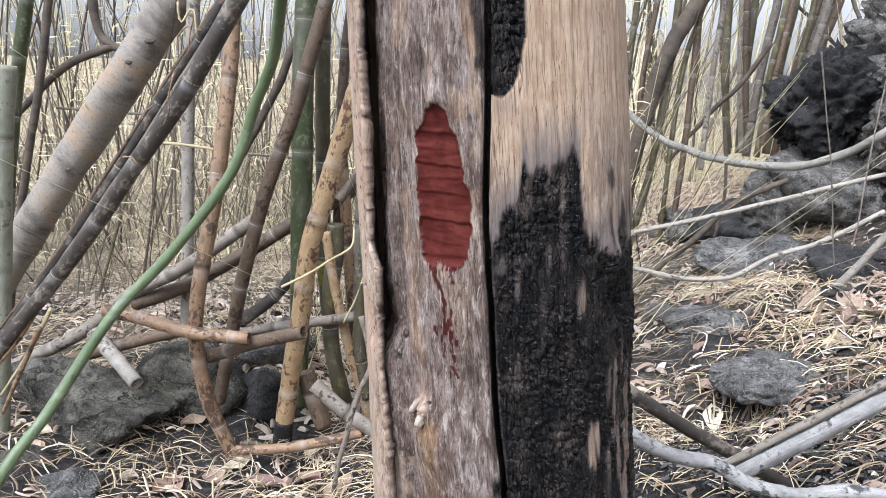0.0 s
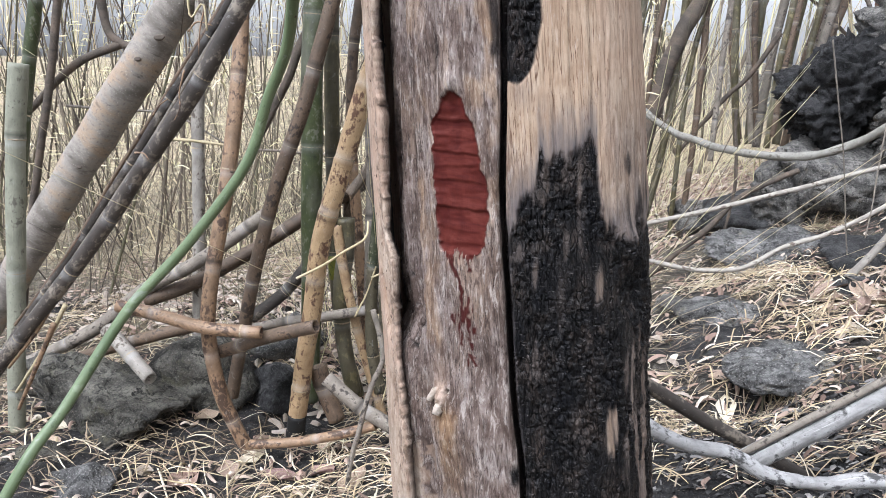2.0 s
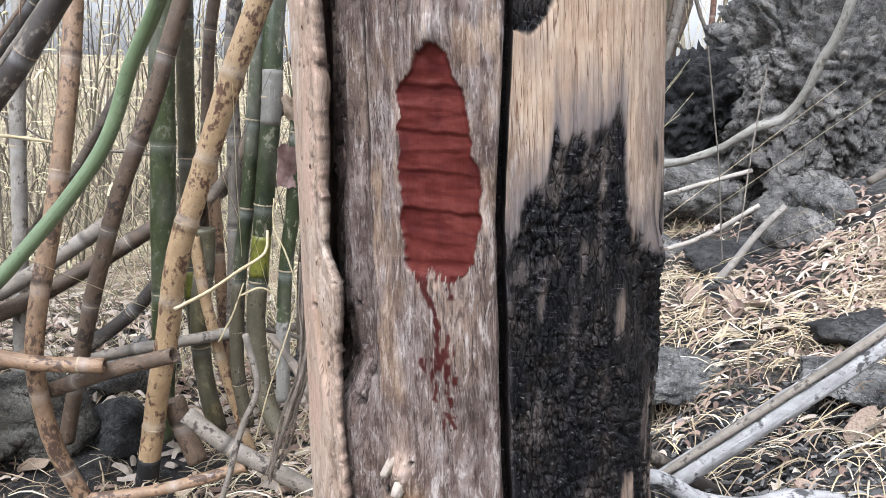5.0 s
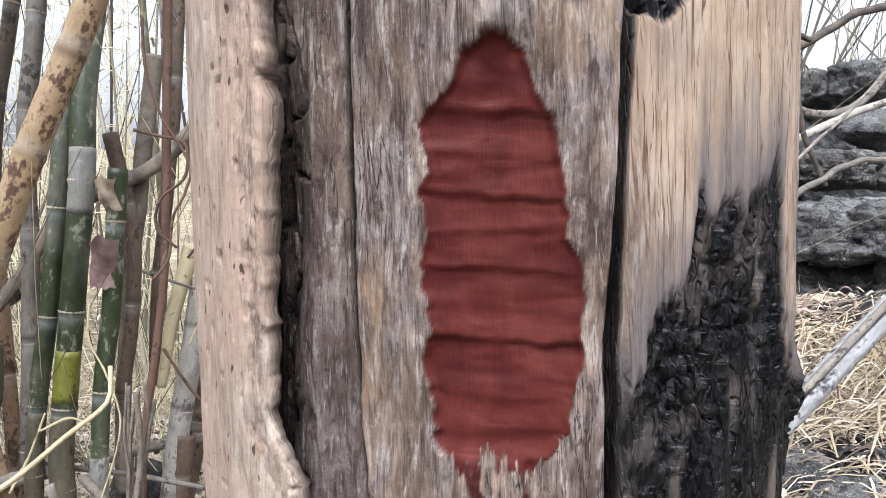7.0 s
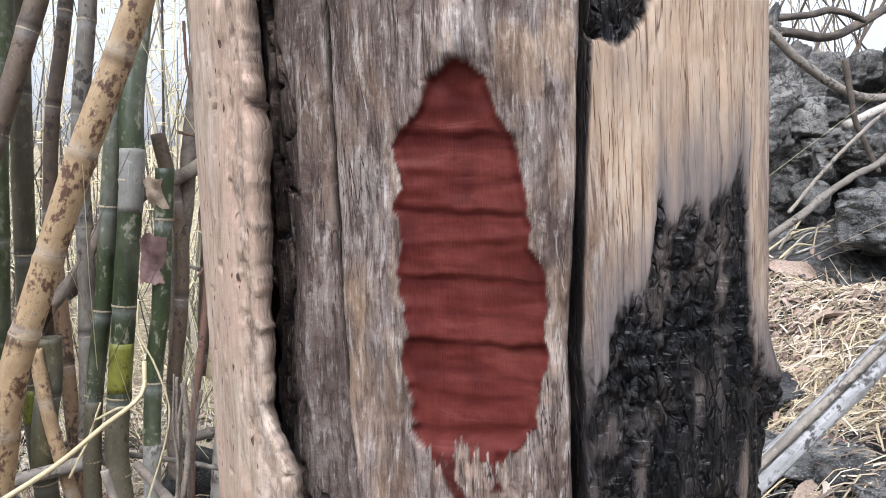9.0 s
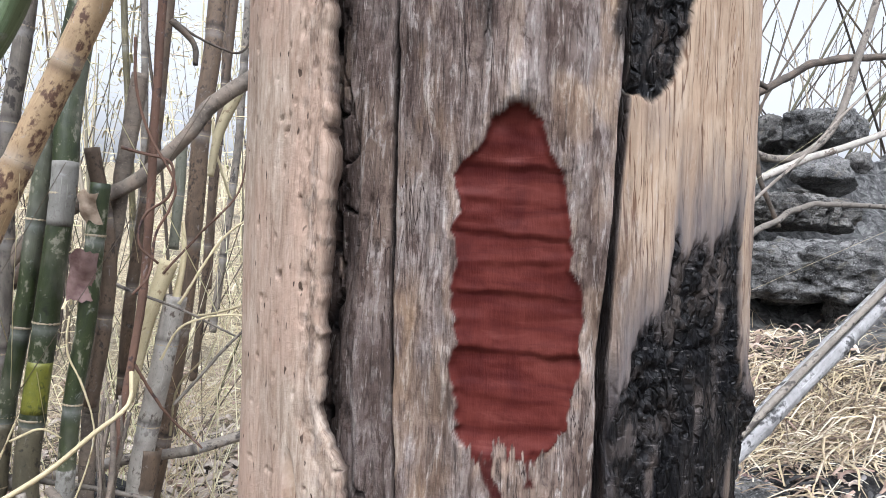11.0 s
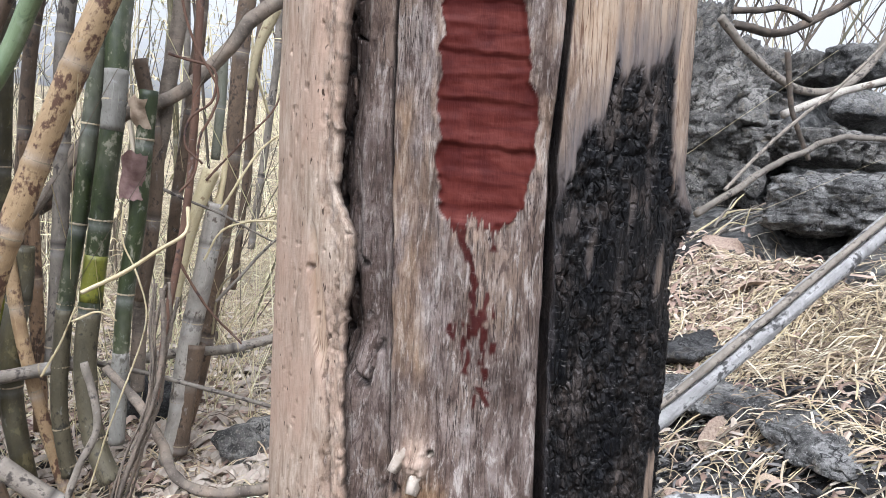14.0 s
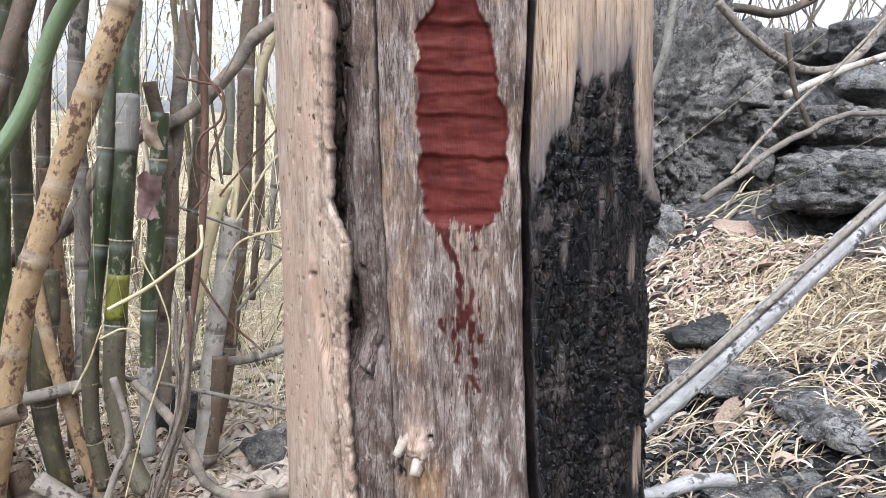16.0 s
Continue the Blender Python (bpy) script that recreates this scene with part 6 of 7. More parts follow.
culm("bamboo_culm", [(1.51, 6.60, 4.29), (1.25, 6.60, 2.49), (1.12, 6.60, 1.90), (1.07, 6.60, 1.33), (1.04, 6.60, 0.29)], 0.0239, M_OLIVE, 0.4, "slender dry bamboo culm", "leaning bamboo clump")
culm("bamboo_culm", [(3.16, 9.00, 5.31), (3.06, 9.00, 2.97), (3.00, 9.00, 2.36), (3.00, 9.00, 1.87), (2.90, 9.00, 1.23)], 0.0411, M_BROWN, 0.4, "slender dry bamboo culm", "leaning bamboo clump")
culm("bamboo_culm", [(3.33, 9.00, 5.31), (3.42, 9.00, 2.97), (3.43, 9.00, 2.49), (3.48, 9.00, 2.01)], 0.0376, M_VINE, 0.4, "slender dry bamboo culm", "leaning bamboo clump")
culm("bamboo_culm", [(2.31, 9.00, 5.34), (3.16, 9.00, 2.97), (3.34, 9.00, 2.55), (3.45, 9.00, 2.31)], 0.0251, M_GREYW, 0.4, "slender dry bamboo culm", "leaning bamboo clump")
branch("dead_stick", [(2.06, 7.60, 2.12), (1.82, 7.60, 1.72), (1.54, 7.60, 1.41), (1.20, 7.60, 0.93)], 0.0250, M_BARKD, 0.01, "thin dark fallen stick in the bamboo", "stick", 0.8)
branch("dead_stick", [(3.52, 9.20, 1.99), (3.00, 9.20, 2.45), (2.62, 9.20, 2.81)], 0.0226, M_BARKD, 0.01, "thin dark fallen stick in the bamboo", "stick", 0.8)
branch("dead_stick", [(1.27, 5.60, 1.39), (1.31, 5.60, 1.03), (1.31, 5.60, 0.74), (1.24, 5.60, 0.30)], 0.0125, M_BARKD, 0.008, "thin dark upright stick", "stick", 0.8)
culm("bamboo_culm", [(-0.37, 3.50, 2.70), (-0.40, 3.50, 1.87), (-0.41, 3.50, 1.61), (-0.43, 3.50, 1.32), (-0.46, 3.50, 1.00), (-0.47, 3.50, 0.64)], 0.0251, M_BROWN, 0.4, "brown dead bamboo culm")
culm("bamboo_culm", [(-0.31, 3.50, 1.62), (-0.31, 3.50, 1.46), (-0.32, 3.50, 1.21)], 0.0206, M_GREYGREEN, 0.3, "pale green-grey bamboo stub")
culm("bamboo_culm", [(-0.36, 3.42, 0.47), (-0.38, 3.42, 0.26), (-0.40, 3.42, 0.01)], 0.0432, M_BROWN, 0.3, "dark brown lower end of a broken culm")
culm("bamboo_culm", [(-0.07, 4.30, 3.15), (-0.12, 4.30, 2.08), (-0.15, 4.30, 1.63), (-0.16, 4.30, 1.05), (-0.19, 4.30, 0.54)], 0.0203, M_BROWN, 0.4, "slender brown dead culm")
culm("bamboo_culm", [(-0.56, 4.50, 3.14), (-0.50, 4.50, 2.07), (-0.48, 4.50, 1.61), (-0.49, 4.50, 1.17), (-0.50, 4.50, 0.72)], 0.0178, M_GREYW, 0.4, "slender grey dead culm")
culm("bamboo_culm", [(-0.18, 4.80, 3.98), (-0.12, 4.80, 2.67), (-0.10, 4.80, 2.07), (-0.12, 4.80, 1.49), (-0.12, 4.80, 0.95)], 0.0208, M_BROWN, 0.4, "slender brown dead culm")
culm("bamboo_culm", [(-0.73, 4.60, 3.69), (-0.63, 4.60, 2.52), (-0.58, 4.60, 1.97), (-0.53, 4.60, 1.45), (-0.50, 4.60, 1.01)], 0.0175, M_OLIVE, 0.4, "slender olive bamboo culm")
culm("bamboo_culm", [(-0.60, 3.30, 1.55), (-0.53, 3.30, 1.22), (-0.53, 3.30, 0.94), (-0.56, 3.30, 0.66)], 0.0261, M_BROWN, 0.35, "brown weathered dead culm")
culm("bamboo_culm", [(0.04, 5.20, 3.61), (0.03, 5.20, 2.29), (0.02, 5.20, 1.74), (-0.02, 5.20, 1.17), (-0.06, 5.20, 0.65)], 0.0251, M_GREYW, 0.4, "slender grey dead culm")
culm("bamboo_culm", [(-0.86, 3.60, 3.02), (-0.96, 3.60, 2.00), (-1.01, 3.60, 1.63), (-1.03, 3.60, 1.19), (-1.04, 3.60, 0.72)], 0.0278, M_BROWN, 0.35, "brown dead culm in the shade")
culm("bamboo_culm", [(-0.76, 3.30, 2.89), (-0.82, 3.30, 1.95), (-0.85, 3.30, 1.56), (-0.84, 3.30, 1.03), (-0.85, 3.30, 0.40)], 0.0306, M_GREYW, 0.35, "grey peeling dead culm")
culm("bamboo_culm", [(-1.00, 3.50, 1.22), (-0.96, 3.50, 0.74), (-0.93, 3.50, 0.33), (-0.92, 3.50, 0.09)], 0.0289, M_TAN, 0.35, "tan dead culm beside the green one")
branch("twig", [(-0.29, 3.20, 0.68), (-0.22, 3.20, 0.77), (-0.14, 3.20, 0.87), (-0.04, 3.20, 0.97)], 0.0065, M_GREYW, 0.006, "thin crooked dry twig in the bamboo", "twig", 0.7)
branch("twig", [(-0.50, 3.30, 1.09), (-0.41, 3.30, 1.05), (-0.25, 3.30, 0.99), (-0.09, 3.30, 0.91)], 0.0055, M_GREYW, 0.006, "thin crooked dry twig in the bamboo", "twig", 0.7)
branch("twig", [(-0.29, 3.60, 0.47), (-0.27, 3.60, 0.66), (-0.18, 3.60, 0.78)], 0.0049, M_STRAW, 0.006, "thin crooked dry twig in the bamboo", "twig", 0.7)
branch("twig", [(-0.24, 3.40, 0.97), (-0.13, 3.40, 0.99), (-0.02, 3.40, 1.03)], 0.0046, M_STRAW, 0.006, "thin crooked dry twig in the bamboo", "twig", 0.7)
branch("twig", [(-0.29, 3.30, 1.02), (-0.15, 3.30, 1.27), (-0.00, 3.30, 1.39)], 0.0055, M_STRAW, 0.006, "thin crooked dry twig in the bamboo", "twig", 0.7)
branch("twig", [(-0.11, 3.60, 1.42), (-0.18, 3.60, 1.60), (-0.20, 3.60, 1.74)], 0.0060, M_STRAW, 0.006, "thin crooked dry twig in the bamboo", "twig", 0.7)
branch("twig", [(-0.34, 3.20, 0.84), (-0.27, 3.20, 0.96), (-0.09, 3.20, 1.00), (0.07, 3.20, 0.93)], 0.0041, M_STRAW, 0.006, "thin crooked dry twig in the bamboo", "twig", 0.7)
branch("twig", [(-0.35, 3.30, 1.13), (-0.24, 3.30, 1.28), (-0.11, 3.30, 1.44), (-0.08, 3.30, 1.61)], 0.0042, M_VINE, 0.006, "thin crooked dry twig in the bamboo", "twig", 0.7)
branch("twig", [(-0.39, 3.60, 2.11), (-0.28, 3.60, 2.05), (-0.12, 3.60, 2.01), (-0.06, 3.60, 2.09)], 0.0058, M_BARKD, 0.006, "thin crooked dry twig in the bamboo", "twig", 0.7)
branch("twig", [(-0.37, 3.40, 2.05), (-0.29, 3.40, 1.98), (-0.28, 3.40, 1.90)], 0.0128, M_BARKD, 0.006, "thin crooked dry twig in the bamboo", "twig", 0.7)
branch("twig", [(-0.71, 2.80, 0.69), (-0.64, 2.80, 0.72), (-0.59, 2.80, 0.69)], 0.0036, M_STRAW, 0.006, "thin crooked dry twig in the bamboo", "twig", 0.7)
branch("twig", [(-0.43, 3.30, 0.81), (-0.32, 3.30, 0.64), (-0.18, 3.30, 0.50)], 0.0056, M_VINE, 0.006, "thin crooked dry twig in the bamboo", "twig", 0.7)
branch("twig", [(-0.81, 2.90, 0.48), (-0.76, 2.90, 0.59), (-0.72, 2.90, 0.71)], 0.0037, M_STRAW, 0.006, "thin crooked dry twig in the bamboo", "twig", 0.7)
branch("twig", [(-3.15, 4.40, 1.31), (-2.76, 4.40, 1.29), (-2.41, 4.40, 1.27), (-2.06, 4.40, 1.10)], 0.0089, M_GREYW, 0.006, "thin crooked dry twig in the bamboo", "twig", 0.7)
branch("twig", [(-1.76, 3.10, 1.20), (-1.60, 3.10, 1.19), (-1.41, 3.10, 1.17)], 0.0076, M_STRAW, 0.006, "thin crooked dry twig in the bamboo", "twig", 0.7)
branch("twig", [(-1.72, 4.00, 1.10), (-1.41, 4.00, 1.09), (-1.18, 4.00, 1.08)], 0.0080, M_GREYW, 0.006, "thin crooked dry twig in the bamboo", "twig", 0.7)
branch("twig", [(-1.15, 2.20, 1.69), (-1.14, 2.20, 1.63), (-1.10, 2.20, 1.67), (-1.09, 2.20, 1.59)], 0.0035, M_STRAW, 0.006, "thin crooked dry twig in the bamboo", "twig", 0.7)
branch("frayed_strip", [(-1.12, 2.26, 1.67), (-1.14, 2.26, 1.60), (-1.15, 2.26, 1.52)], 0.0031, M_TAN, 0.003, "curled pale strip frayed from the bamboo", "strip", 0.5)
branch("frayed_strip", [(-1.20, 2.26, 1.47), (-1.22, 2.26, 1.40), (-1.22, 2.26, 1.35), (-1.24, 2.26, 1.31)], 0.0032, M_TAN, 0.003, "curled pale strip frayed from the bamboo", "strip", 0.5)
branch("frayed_strip", [(-1.39, 2.26, 1.20), (-1.36, 2.26, 1.20), (-1.34, 2.26, 1.18)], 0.0033, M_TAN, 0.003, "curled pale strip frayed from the bamboo", "strip", 0.5)
branch("frayed_strip", [(-1.18, 2.26, 1.59), (-1.15, 2.26, 1.62), (-1.10, 2.26, 1.61)], 0.0031, M_TAN, 0.003, "curled pale strip frayed from the bamboo", "strip", 0.5)
branch("frayed_strip", [(-1.32, 2.26, 1.32), (-1.29, 2.26, 1.36), (-1.26, 2.26, 1.38)], 0.0032, M_TAN, 0.003, "curled pale strip frayed from the bamboo", "strip", 0.5)
branch("split_strip", [(-1.00, 2.26, 1.70), (-1.20, 2.29, 1.44), (-1.42, 2.34, 1.17), (-1.69, 2.39, 0.85), (-1.98, 2.42, 0.50), (-2.18, 2.43, 0.26)], 0.0092, M_GREYW, 0.003, "grey split slat between the dark culms", "bamboo", 0.9)
branch("split_strip", [(-1.04, 2.30, 1.74), (-1.25, 2.33, 1.47), (-1.48, 2.36, 1.18), (-1.74, 2.40, 0.84), (-2.04, 2.44, 0.50)], 0.0078, M_BROWN, 0.003, "brown split slat of the dark culm", "bamboo", 0.9)
branch("splinter", [(-0.33, 3.40, 1.17), (-0.39, 3.40, 0.96), (-0.44, 3.40, 0.65)], 0.0338, M_STRAW, 0.002, "pale torn splinter of broken bamboo", "splinter", 0.5)
branch("splinter", [(-0.30, 3.42, 1.01), (-0.28, 3.42, 1.19), (-0.29, 3.42, 1.32)], 0.0159, M_STRAW, 0.002, "long pale torn bamboo splinter", "splinter", 0.4)
branch("splinter", [(-0.12, 3.50, 1.84), (-0.18, 3.50, 1.66), (-0.20, 3.50, 1.50)], 0.0253, M_STRAW, 0.002, "pale torn strip of bamboo", "splinter", 0.5)
branch("thin_vine", [(-0.47, 2.70, 1.51), (-0.42, 2.70, 1.50), (-0.34, 2.70, 1.48), (-0.34, 2.70, 1.39), (-0.40, 2.70, 1.33), (-0.41, 2.70, 1.25), (-0.36, 2.70, 1.20)], 0.0043, M_VINE, 0.003, "thin brown curling dry vine", "vine", 0.9)
branch("thin_vine", [(-0.56, 2.60, 1.06), (-0.56, 2.60, 0.97), (-0.52, 2.60, 0.88), (-0.49, 2.60, 0.77), (-0.50, 2.60, 0.67), (-0.54, 2.60, 0.53), (-0.58, 2.60, 0.39), (-0.62, 2.60, 0.23)], 0.0025, M_STRAW, 0.003, "thin pale hanging dry vine", "vine", 0.9)
branch("thin_vine", [(-0.45, 2.55, 0.84), (-0.43, 2.55, 0.68), (-0.45, 2.55, 0.53), (-0.51, 2.55, 0.34), (-0.56, 2.55, 0.15)], 0.0075, M_BARKM, 0.007, "grey peeling woody vine", "vine", 0.9)
branch("thin_vine", [(-0.40, 2.58, 0.81), (-0.43, 2.58, 0.65), (-0.44, 2.58, 0.50), (-0.49, 2.58, 0.34), (-0.54, 2.58, 0.15)], 0.0051, M_BARKM, 0.007, "grey peeling woody vine", "vine", 0.9)
branch("thin_vine", [(-0.45, 2.70, 1.81), (-0.44, 2.70, 1.67), (-0.40, 2.70, 1.55), (-0.33, 2.70, 1.43), (-0.34, 2.70, 1.35), (-0.37, 2.70, 1.28), (-0.38, 2.70, 1.17), (-0.42, 2.70, 1.11)], 0.0041, M_VINE, 0.003, "thin brown curling dry vine", "vine", 0.9)
branch("thin_vine", [(-0.63, 2.50, 0.64), (-0.59, 2.50, 0.47), (-0.64, 2.50, 0.33), (-0.70, 2.50, 0.10), (-0.73, 2.50, -0.09)], 0.0105, M_GREYW, 0.005, "grey crooked woody vine", "vine", 0.9)
branch("frayed_strip", [(-1.84, 2.42, 0.63), (-1.95, 2.42, 0.47), (-2.07, 2.42, 0.33)], 0.0097, M_TAN, 0.003, "frayed tan strip of split bamboo", "strip", 0.6)
branch("frayed_strip", [(-1.79, 2.40, 0.61), (-1.91, 2.40, 0.41), (-2.03, 2.40, 0.24)], 0.0086, M_STRAW, 0.003, "frayed pale strip of split bamboo", "strip", 0.6)
branch("frayed_strip", [(-1.83, 2.38, 0.54), (-1.91, 2.38, 0.38), (-2.01, 2.38, 0.18)], 0.0107, M_TAN, 0.003, "frayed tan strip of split bamboo", "strip", 0.6)
branch("thin_vine", [(-0.47, 2.54, 0.87), (-0.47, 2.54, 0.73), (-0.46, 2.54, 0.62), (-0.48, 2.54, 0.48), (-0.52, 2.54, 0.36), (-0.54, 2.54, 0.25), (-0.56, 2.54, 0.11)], 0.0026, M_BARKM, 0.004, "thin peeling strand of the woody vine", "vine", 0.8)
branch("thin_vine", [(-0.43, 2.62, 0.85), (-0.42, 2.62, 0.72), (-0.45, 2.62, 0.59), (-0.47, 2.62, 0.48), (-0.48, 2.62, 0.35), (-0.51, 2.62, 0.20), (-0.57, 2.62, 0.09)], 0.0041, M_BARKM, 0.004, "thin peeling strand of the woody vine", "vine", 0.8)
branch("thin_vine", [(-0.44, 2.56, 0.85), (-0.46, 2.56, 0.73), (-0.45, 2.56, 0.61), (-0.45, 2.56, 0.49), (-0.49, 2.56, 0.36), (-0.54, 2.56, 0.23), (-0.56, 2.56, 0.11)], 0.0037, M_BARKM, 0.004, "thin peeling strand of the woody vine", "vine", 0.8)
branch("thin_vine", [(-0.44, 2.58, 0.83), (-0.46, 2.58, 0.73), (-0.47, 2.58, 0.60), (-0.47, 2.58, 0.50), (-0.49, 2.58, 0.36), (-0.54, 2.58, 0.23), (-0.58, 2.58, 0.12)], 0.0036, M_BARKM, 0.004, "thin peeling strand of the woody vine", "vine", 0.8)
branch("thin_vine", [(-0.47, 2.59, 0.85), (-0.47, 2.59, 0.72), (-0.46, 2.59, 0.61), (-0.48, 2.59, 0.47), (-0.52, 2.59, 0.35), (-0.55, 2.59, 0.24), (-0.57, 2.59, 0.11)], 0.0041, M_BARKM, 0.004, "thin peeling strand of the woody vine", "vine", 0.8)
branch("thin_vine", [(-0.44, 2.55, 0.85), (-0.46, 2.55, 0.74), (-0.46, 2.55, 0.62), (-0.46, 2.55, 0.50), (-0.50, 2.55, 0.37), (-0.54, 2.55, 0.24), (-0.56, 2.55, 0.13)], 0.0038, M_BARKM, 0.004, "thin peeling strand of the woody vine", "vine", 0.8)
branch("thin_vine", [(-0.47, 2.59, 0.84), (-0.48, 2.59, 0.73), (-0.47, 2.59, 0.61), (-0.48, 2.59, 0.47), (-0.52, 2.59, 0.36), (-0.55, 2.59, 0.24), (-0.57, 2.59, 0.10)], 0.0027, M_BARKM, 0.004, "thin peeling strand of the woody vine", "vine", 0.8)


tangle = random.Random(33)
for k in range(16):
    bx, by = 2.62 + 0.5 * tangle.random(), 4.15 + 0.55 * tangle.random()
    a, length, rise = tangle.uniform(-0.5, 1.1), tangle.uniform(0.25, 0.7), tangle.uniform(0.05, 0.45)
    bz = float(ground_z(bx, by)) + 0.01
    ex, ey = bx + length * math.cos(a), by + 0.5 * length * math.sin(a)
    ez = max(bz + rise * length, float(ground_z(ex, ey)) + 0.02)
    branch("dead_stick", [(bx, by, bz), ((bx + ex) / 2, (by + ey) / 2, (bz + ez) / 2 + tangle.uniform(0.0, 0.06)), (ex, ey, ez)], tangle.uniform(0.004, 0.010), tangle.choice([M_PALE, M_GREYW, M_STRAW, M_BARKM]), 0.006, "thin dry stick tangled at the foot of the rocks", "stick", 0.6)


# ---- the pale split log on the slope ----
def split_log():
    pts = [(0.60, 2.10, 0.372), (1.05, 2.155, 0.662), (1.6, 2.25, 1.015), (2.4, 2.40, 1.515)]
    line, at = curve_points(pts, 200)
    sides = 110
    th = np.linspace(0, 2 * np.pi, sides, endpoint=False)
    off = th[None] - 0.55 - 0.10 * vnoise(at * 3, 0.5)[:, None]
    groove = np.exp(-((off / 0.22) ** 4))
    flat = step(0.5, 0.05, np.abs(off + 0.45))
    rad = 0.037 * (1 + 0.05 * vnoise(at[:, None] * 9, np.cos(th)[None] * 2, np.sin(th)[None] * 2) + 0.02 * vnoise(at[:, None] * 6, th[None] * 9) - 0.62 * groove - 0.10 * flat)
    for q in (0.42, 0.86, 1.27, 1.7):
        rad = rad * (1 + 0.10 * np.exp(-(((at - q) / 0.018) ** 2)))[:, None]
    v, f, uv = tube(line, rad, sides, at, hollow=True)
    log = tagged(mesh_object("split_log", v, f, M_LOG, uv=uv), "pale grey split bamboo log with a loose slat along it", "log")
    # the loose slat above the dark split, reaching past the log's end
    slat, along = curve_points([(x - 0.06 * (k == 0) - 0.016, y - 0.028, z + 0.044 - 0.045 * (k == 0)) for k, (x, y, z) in enumerate(pts)], 120)
    width = 0.0115 * (1 - 0.7 * step(0.12, 0.0, along))[:, None] * (1 + 0.12 * vnoise(along[:, None] * 7, np.cos(np.linspace(0, 6.28, 12, endpoint=False))[None] * 2))
    v, f, uv = tube(slat, width, 12, along)
    mesh_object("split_slat", v, f, M_GREYW, log, uv=uv)["label"] = "loose grey slat split from the log"
    return log


split_log()


# ---- far bamboo ----
def thicket(name, seed, count, region, rmin, rmax, hmin, hmax, label, keep, mat=None, spread=0.16):
    rng = np.random.default_rng(seed)
    verts, faces = [], []
    made = 0
    while made < count:
        x, y = rng.uniform(region[0], region[1]), rng.uniform(region[2], region[3])
        if not keep(x, y):
            continue
        made += 1
        z0 = float(ground_z(x, y)) - 0.1
        r, h = rng.uniform(rmin, rmax), rng.uniform(hmin, hmax)
        lean = rng.normal(0, spread, 2) + np.array([0.08 if x > 0.5 else 0.0, 0])
        bend = rng.normal(0, 0.05, 2)
        steps, sides = 6, 6
        s = np.linspace(0, 1, steps)
        px, py, pz = x + h * (lean[0] * s + bend[0] * s**2), y + h * (lean[1] * s + bend[1] * s**2), z0 + h * s
        base = len(verts)
        for i in range(steps):
            rr = r * (1 - 0.5 * s[i])
            for j in range(sides):
                a = 2 * math.pi * j / sides
                verts.append((px[i] + rr * math.cos(a), py[i] + rr * math.sin(a), pz[i]))
        for i in range(steps - 1):
            for j in range(sides):
                k = (j + 1) % sides
                faces.append((base + i * sides + j, base + i * sides + k, base + (i + 1) * sides + k, base + (i + 1) * sides + j))
    return tagged(mesh_object(name, verts, faces, mat or M_THICKET), label, "bamboo", kind="stuff")


def open_left(x, y):
    return vnoise(x * 0.55, y * 0.55, 0, 5) > -0.15 and x < 0.7 + 0.13 * (y - 4.5)


thicket("bamboo_thicket", 1, 150, (-9, 3, 5.0, 13), 0.005, 0.018, 2.5, 6, "dense thicket of thin dry bamboo", open_left)
thicket("bamboo_thicket", 2, 220, (-22, 16, 13, 32), 0.010, 0.03, 4, 9, "far thicket of dry bamboo, haze put into its pale colour", lambda x, y: True, M_FAR_HAZED)
# added out of view behind the camera to keep off light from the low sky
thicket("bamboo_thicket", 6, 260, (-14, 10, -16, -2.2), 0.012, 0.04, 4, 9, "unseen bamboo thicket added behind the camera to block low sky", lambda x, y: True)
thicket("shrub_thicket", 3, 650, (-9, 2.8, 4.6, 13), 0.002, 0.006, 0.8, 3.4, "bare thin shrub twigs among the bamboo", open_left, None, 0.45)
thicket("bamboo_thicket", 4, 40, (1.0, 9, 11, 16), 0.015, 0.04, 4, 8, "leaning bamboo behind the slope", lambda x, y: True)
thicket("bank_saplings", 5, 160, (2.5, 16, 6.5, 16), 0.006, 0.025, 2.5, 6, "bare saplings on top of the rocky bank", lambda x, y: x > 3.6 + 0.30 * (y - 4), None, 0.4)
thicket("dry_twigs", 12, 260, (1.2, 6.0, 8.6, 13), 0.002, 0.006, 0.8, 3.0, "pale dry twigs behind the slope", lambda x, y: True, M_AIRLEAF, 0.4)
thicket("dry_twigs", 9, 190, (-1.5, 0.4, 3.7, 4.9), 0.0012, 0.003, 0.5, 1.9, "thin dry twigs tangled behind the bamboo", lambda x, y: True, M_AIRLEAF, 0.55)
thicket("dry_twigs", 10, 120, (-3.6, -0.8, 3.7, 4.9), 0.0012, 0.003, 0.5, 1.9, "thin dry twigs tangled behind the bamboo", lambda x, y: True, M_THICKET, 0.5)


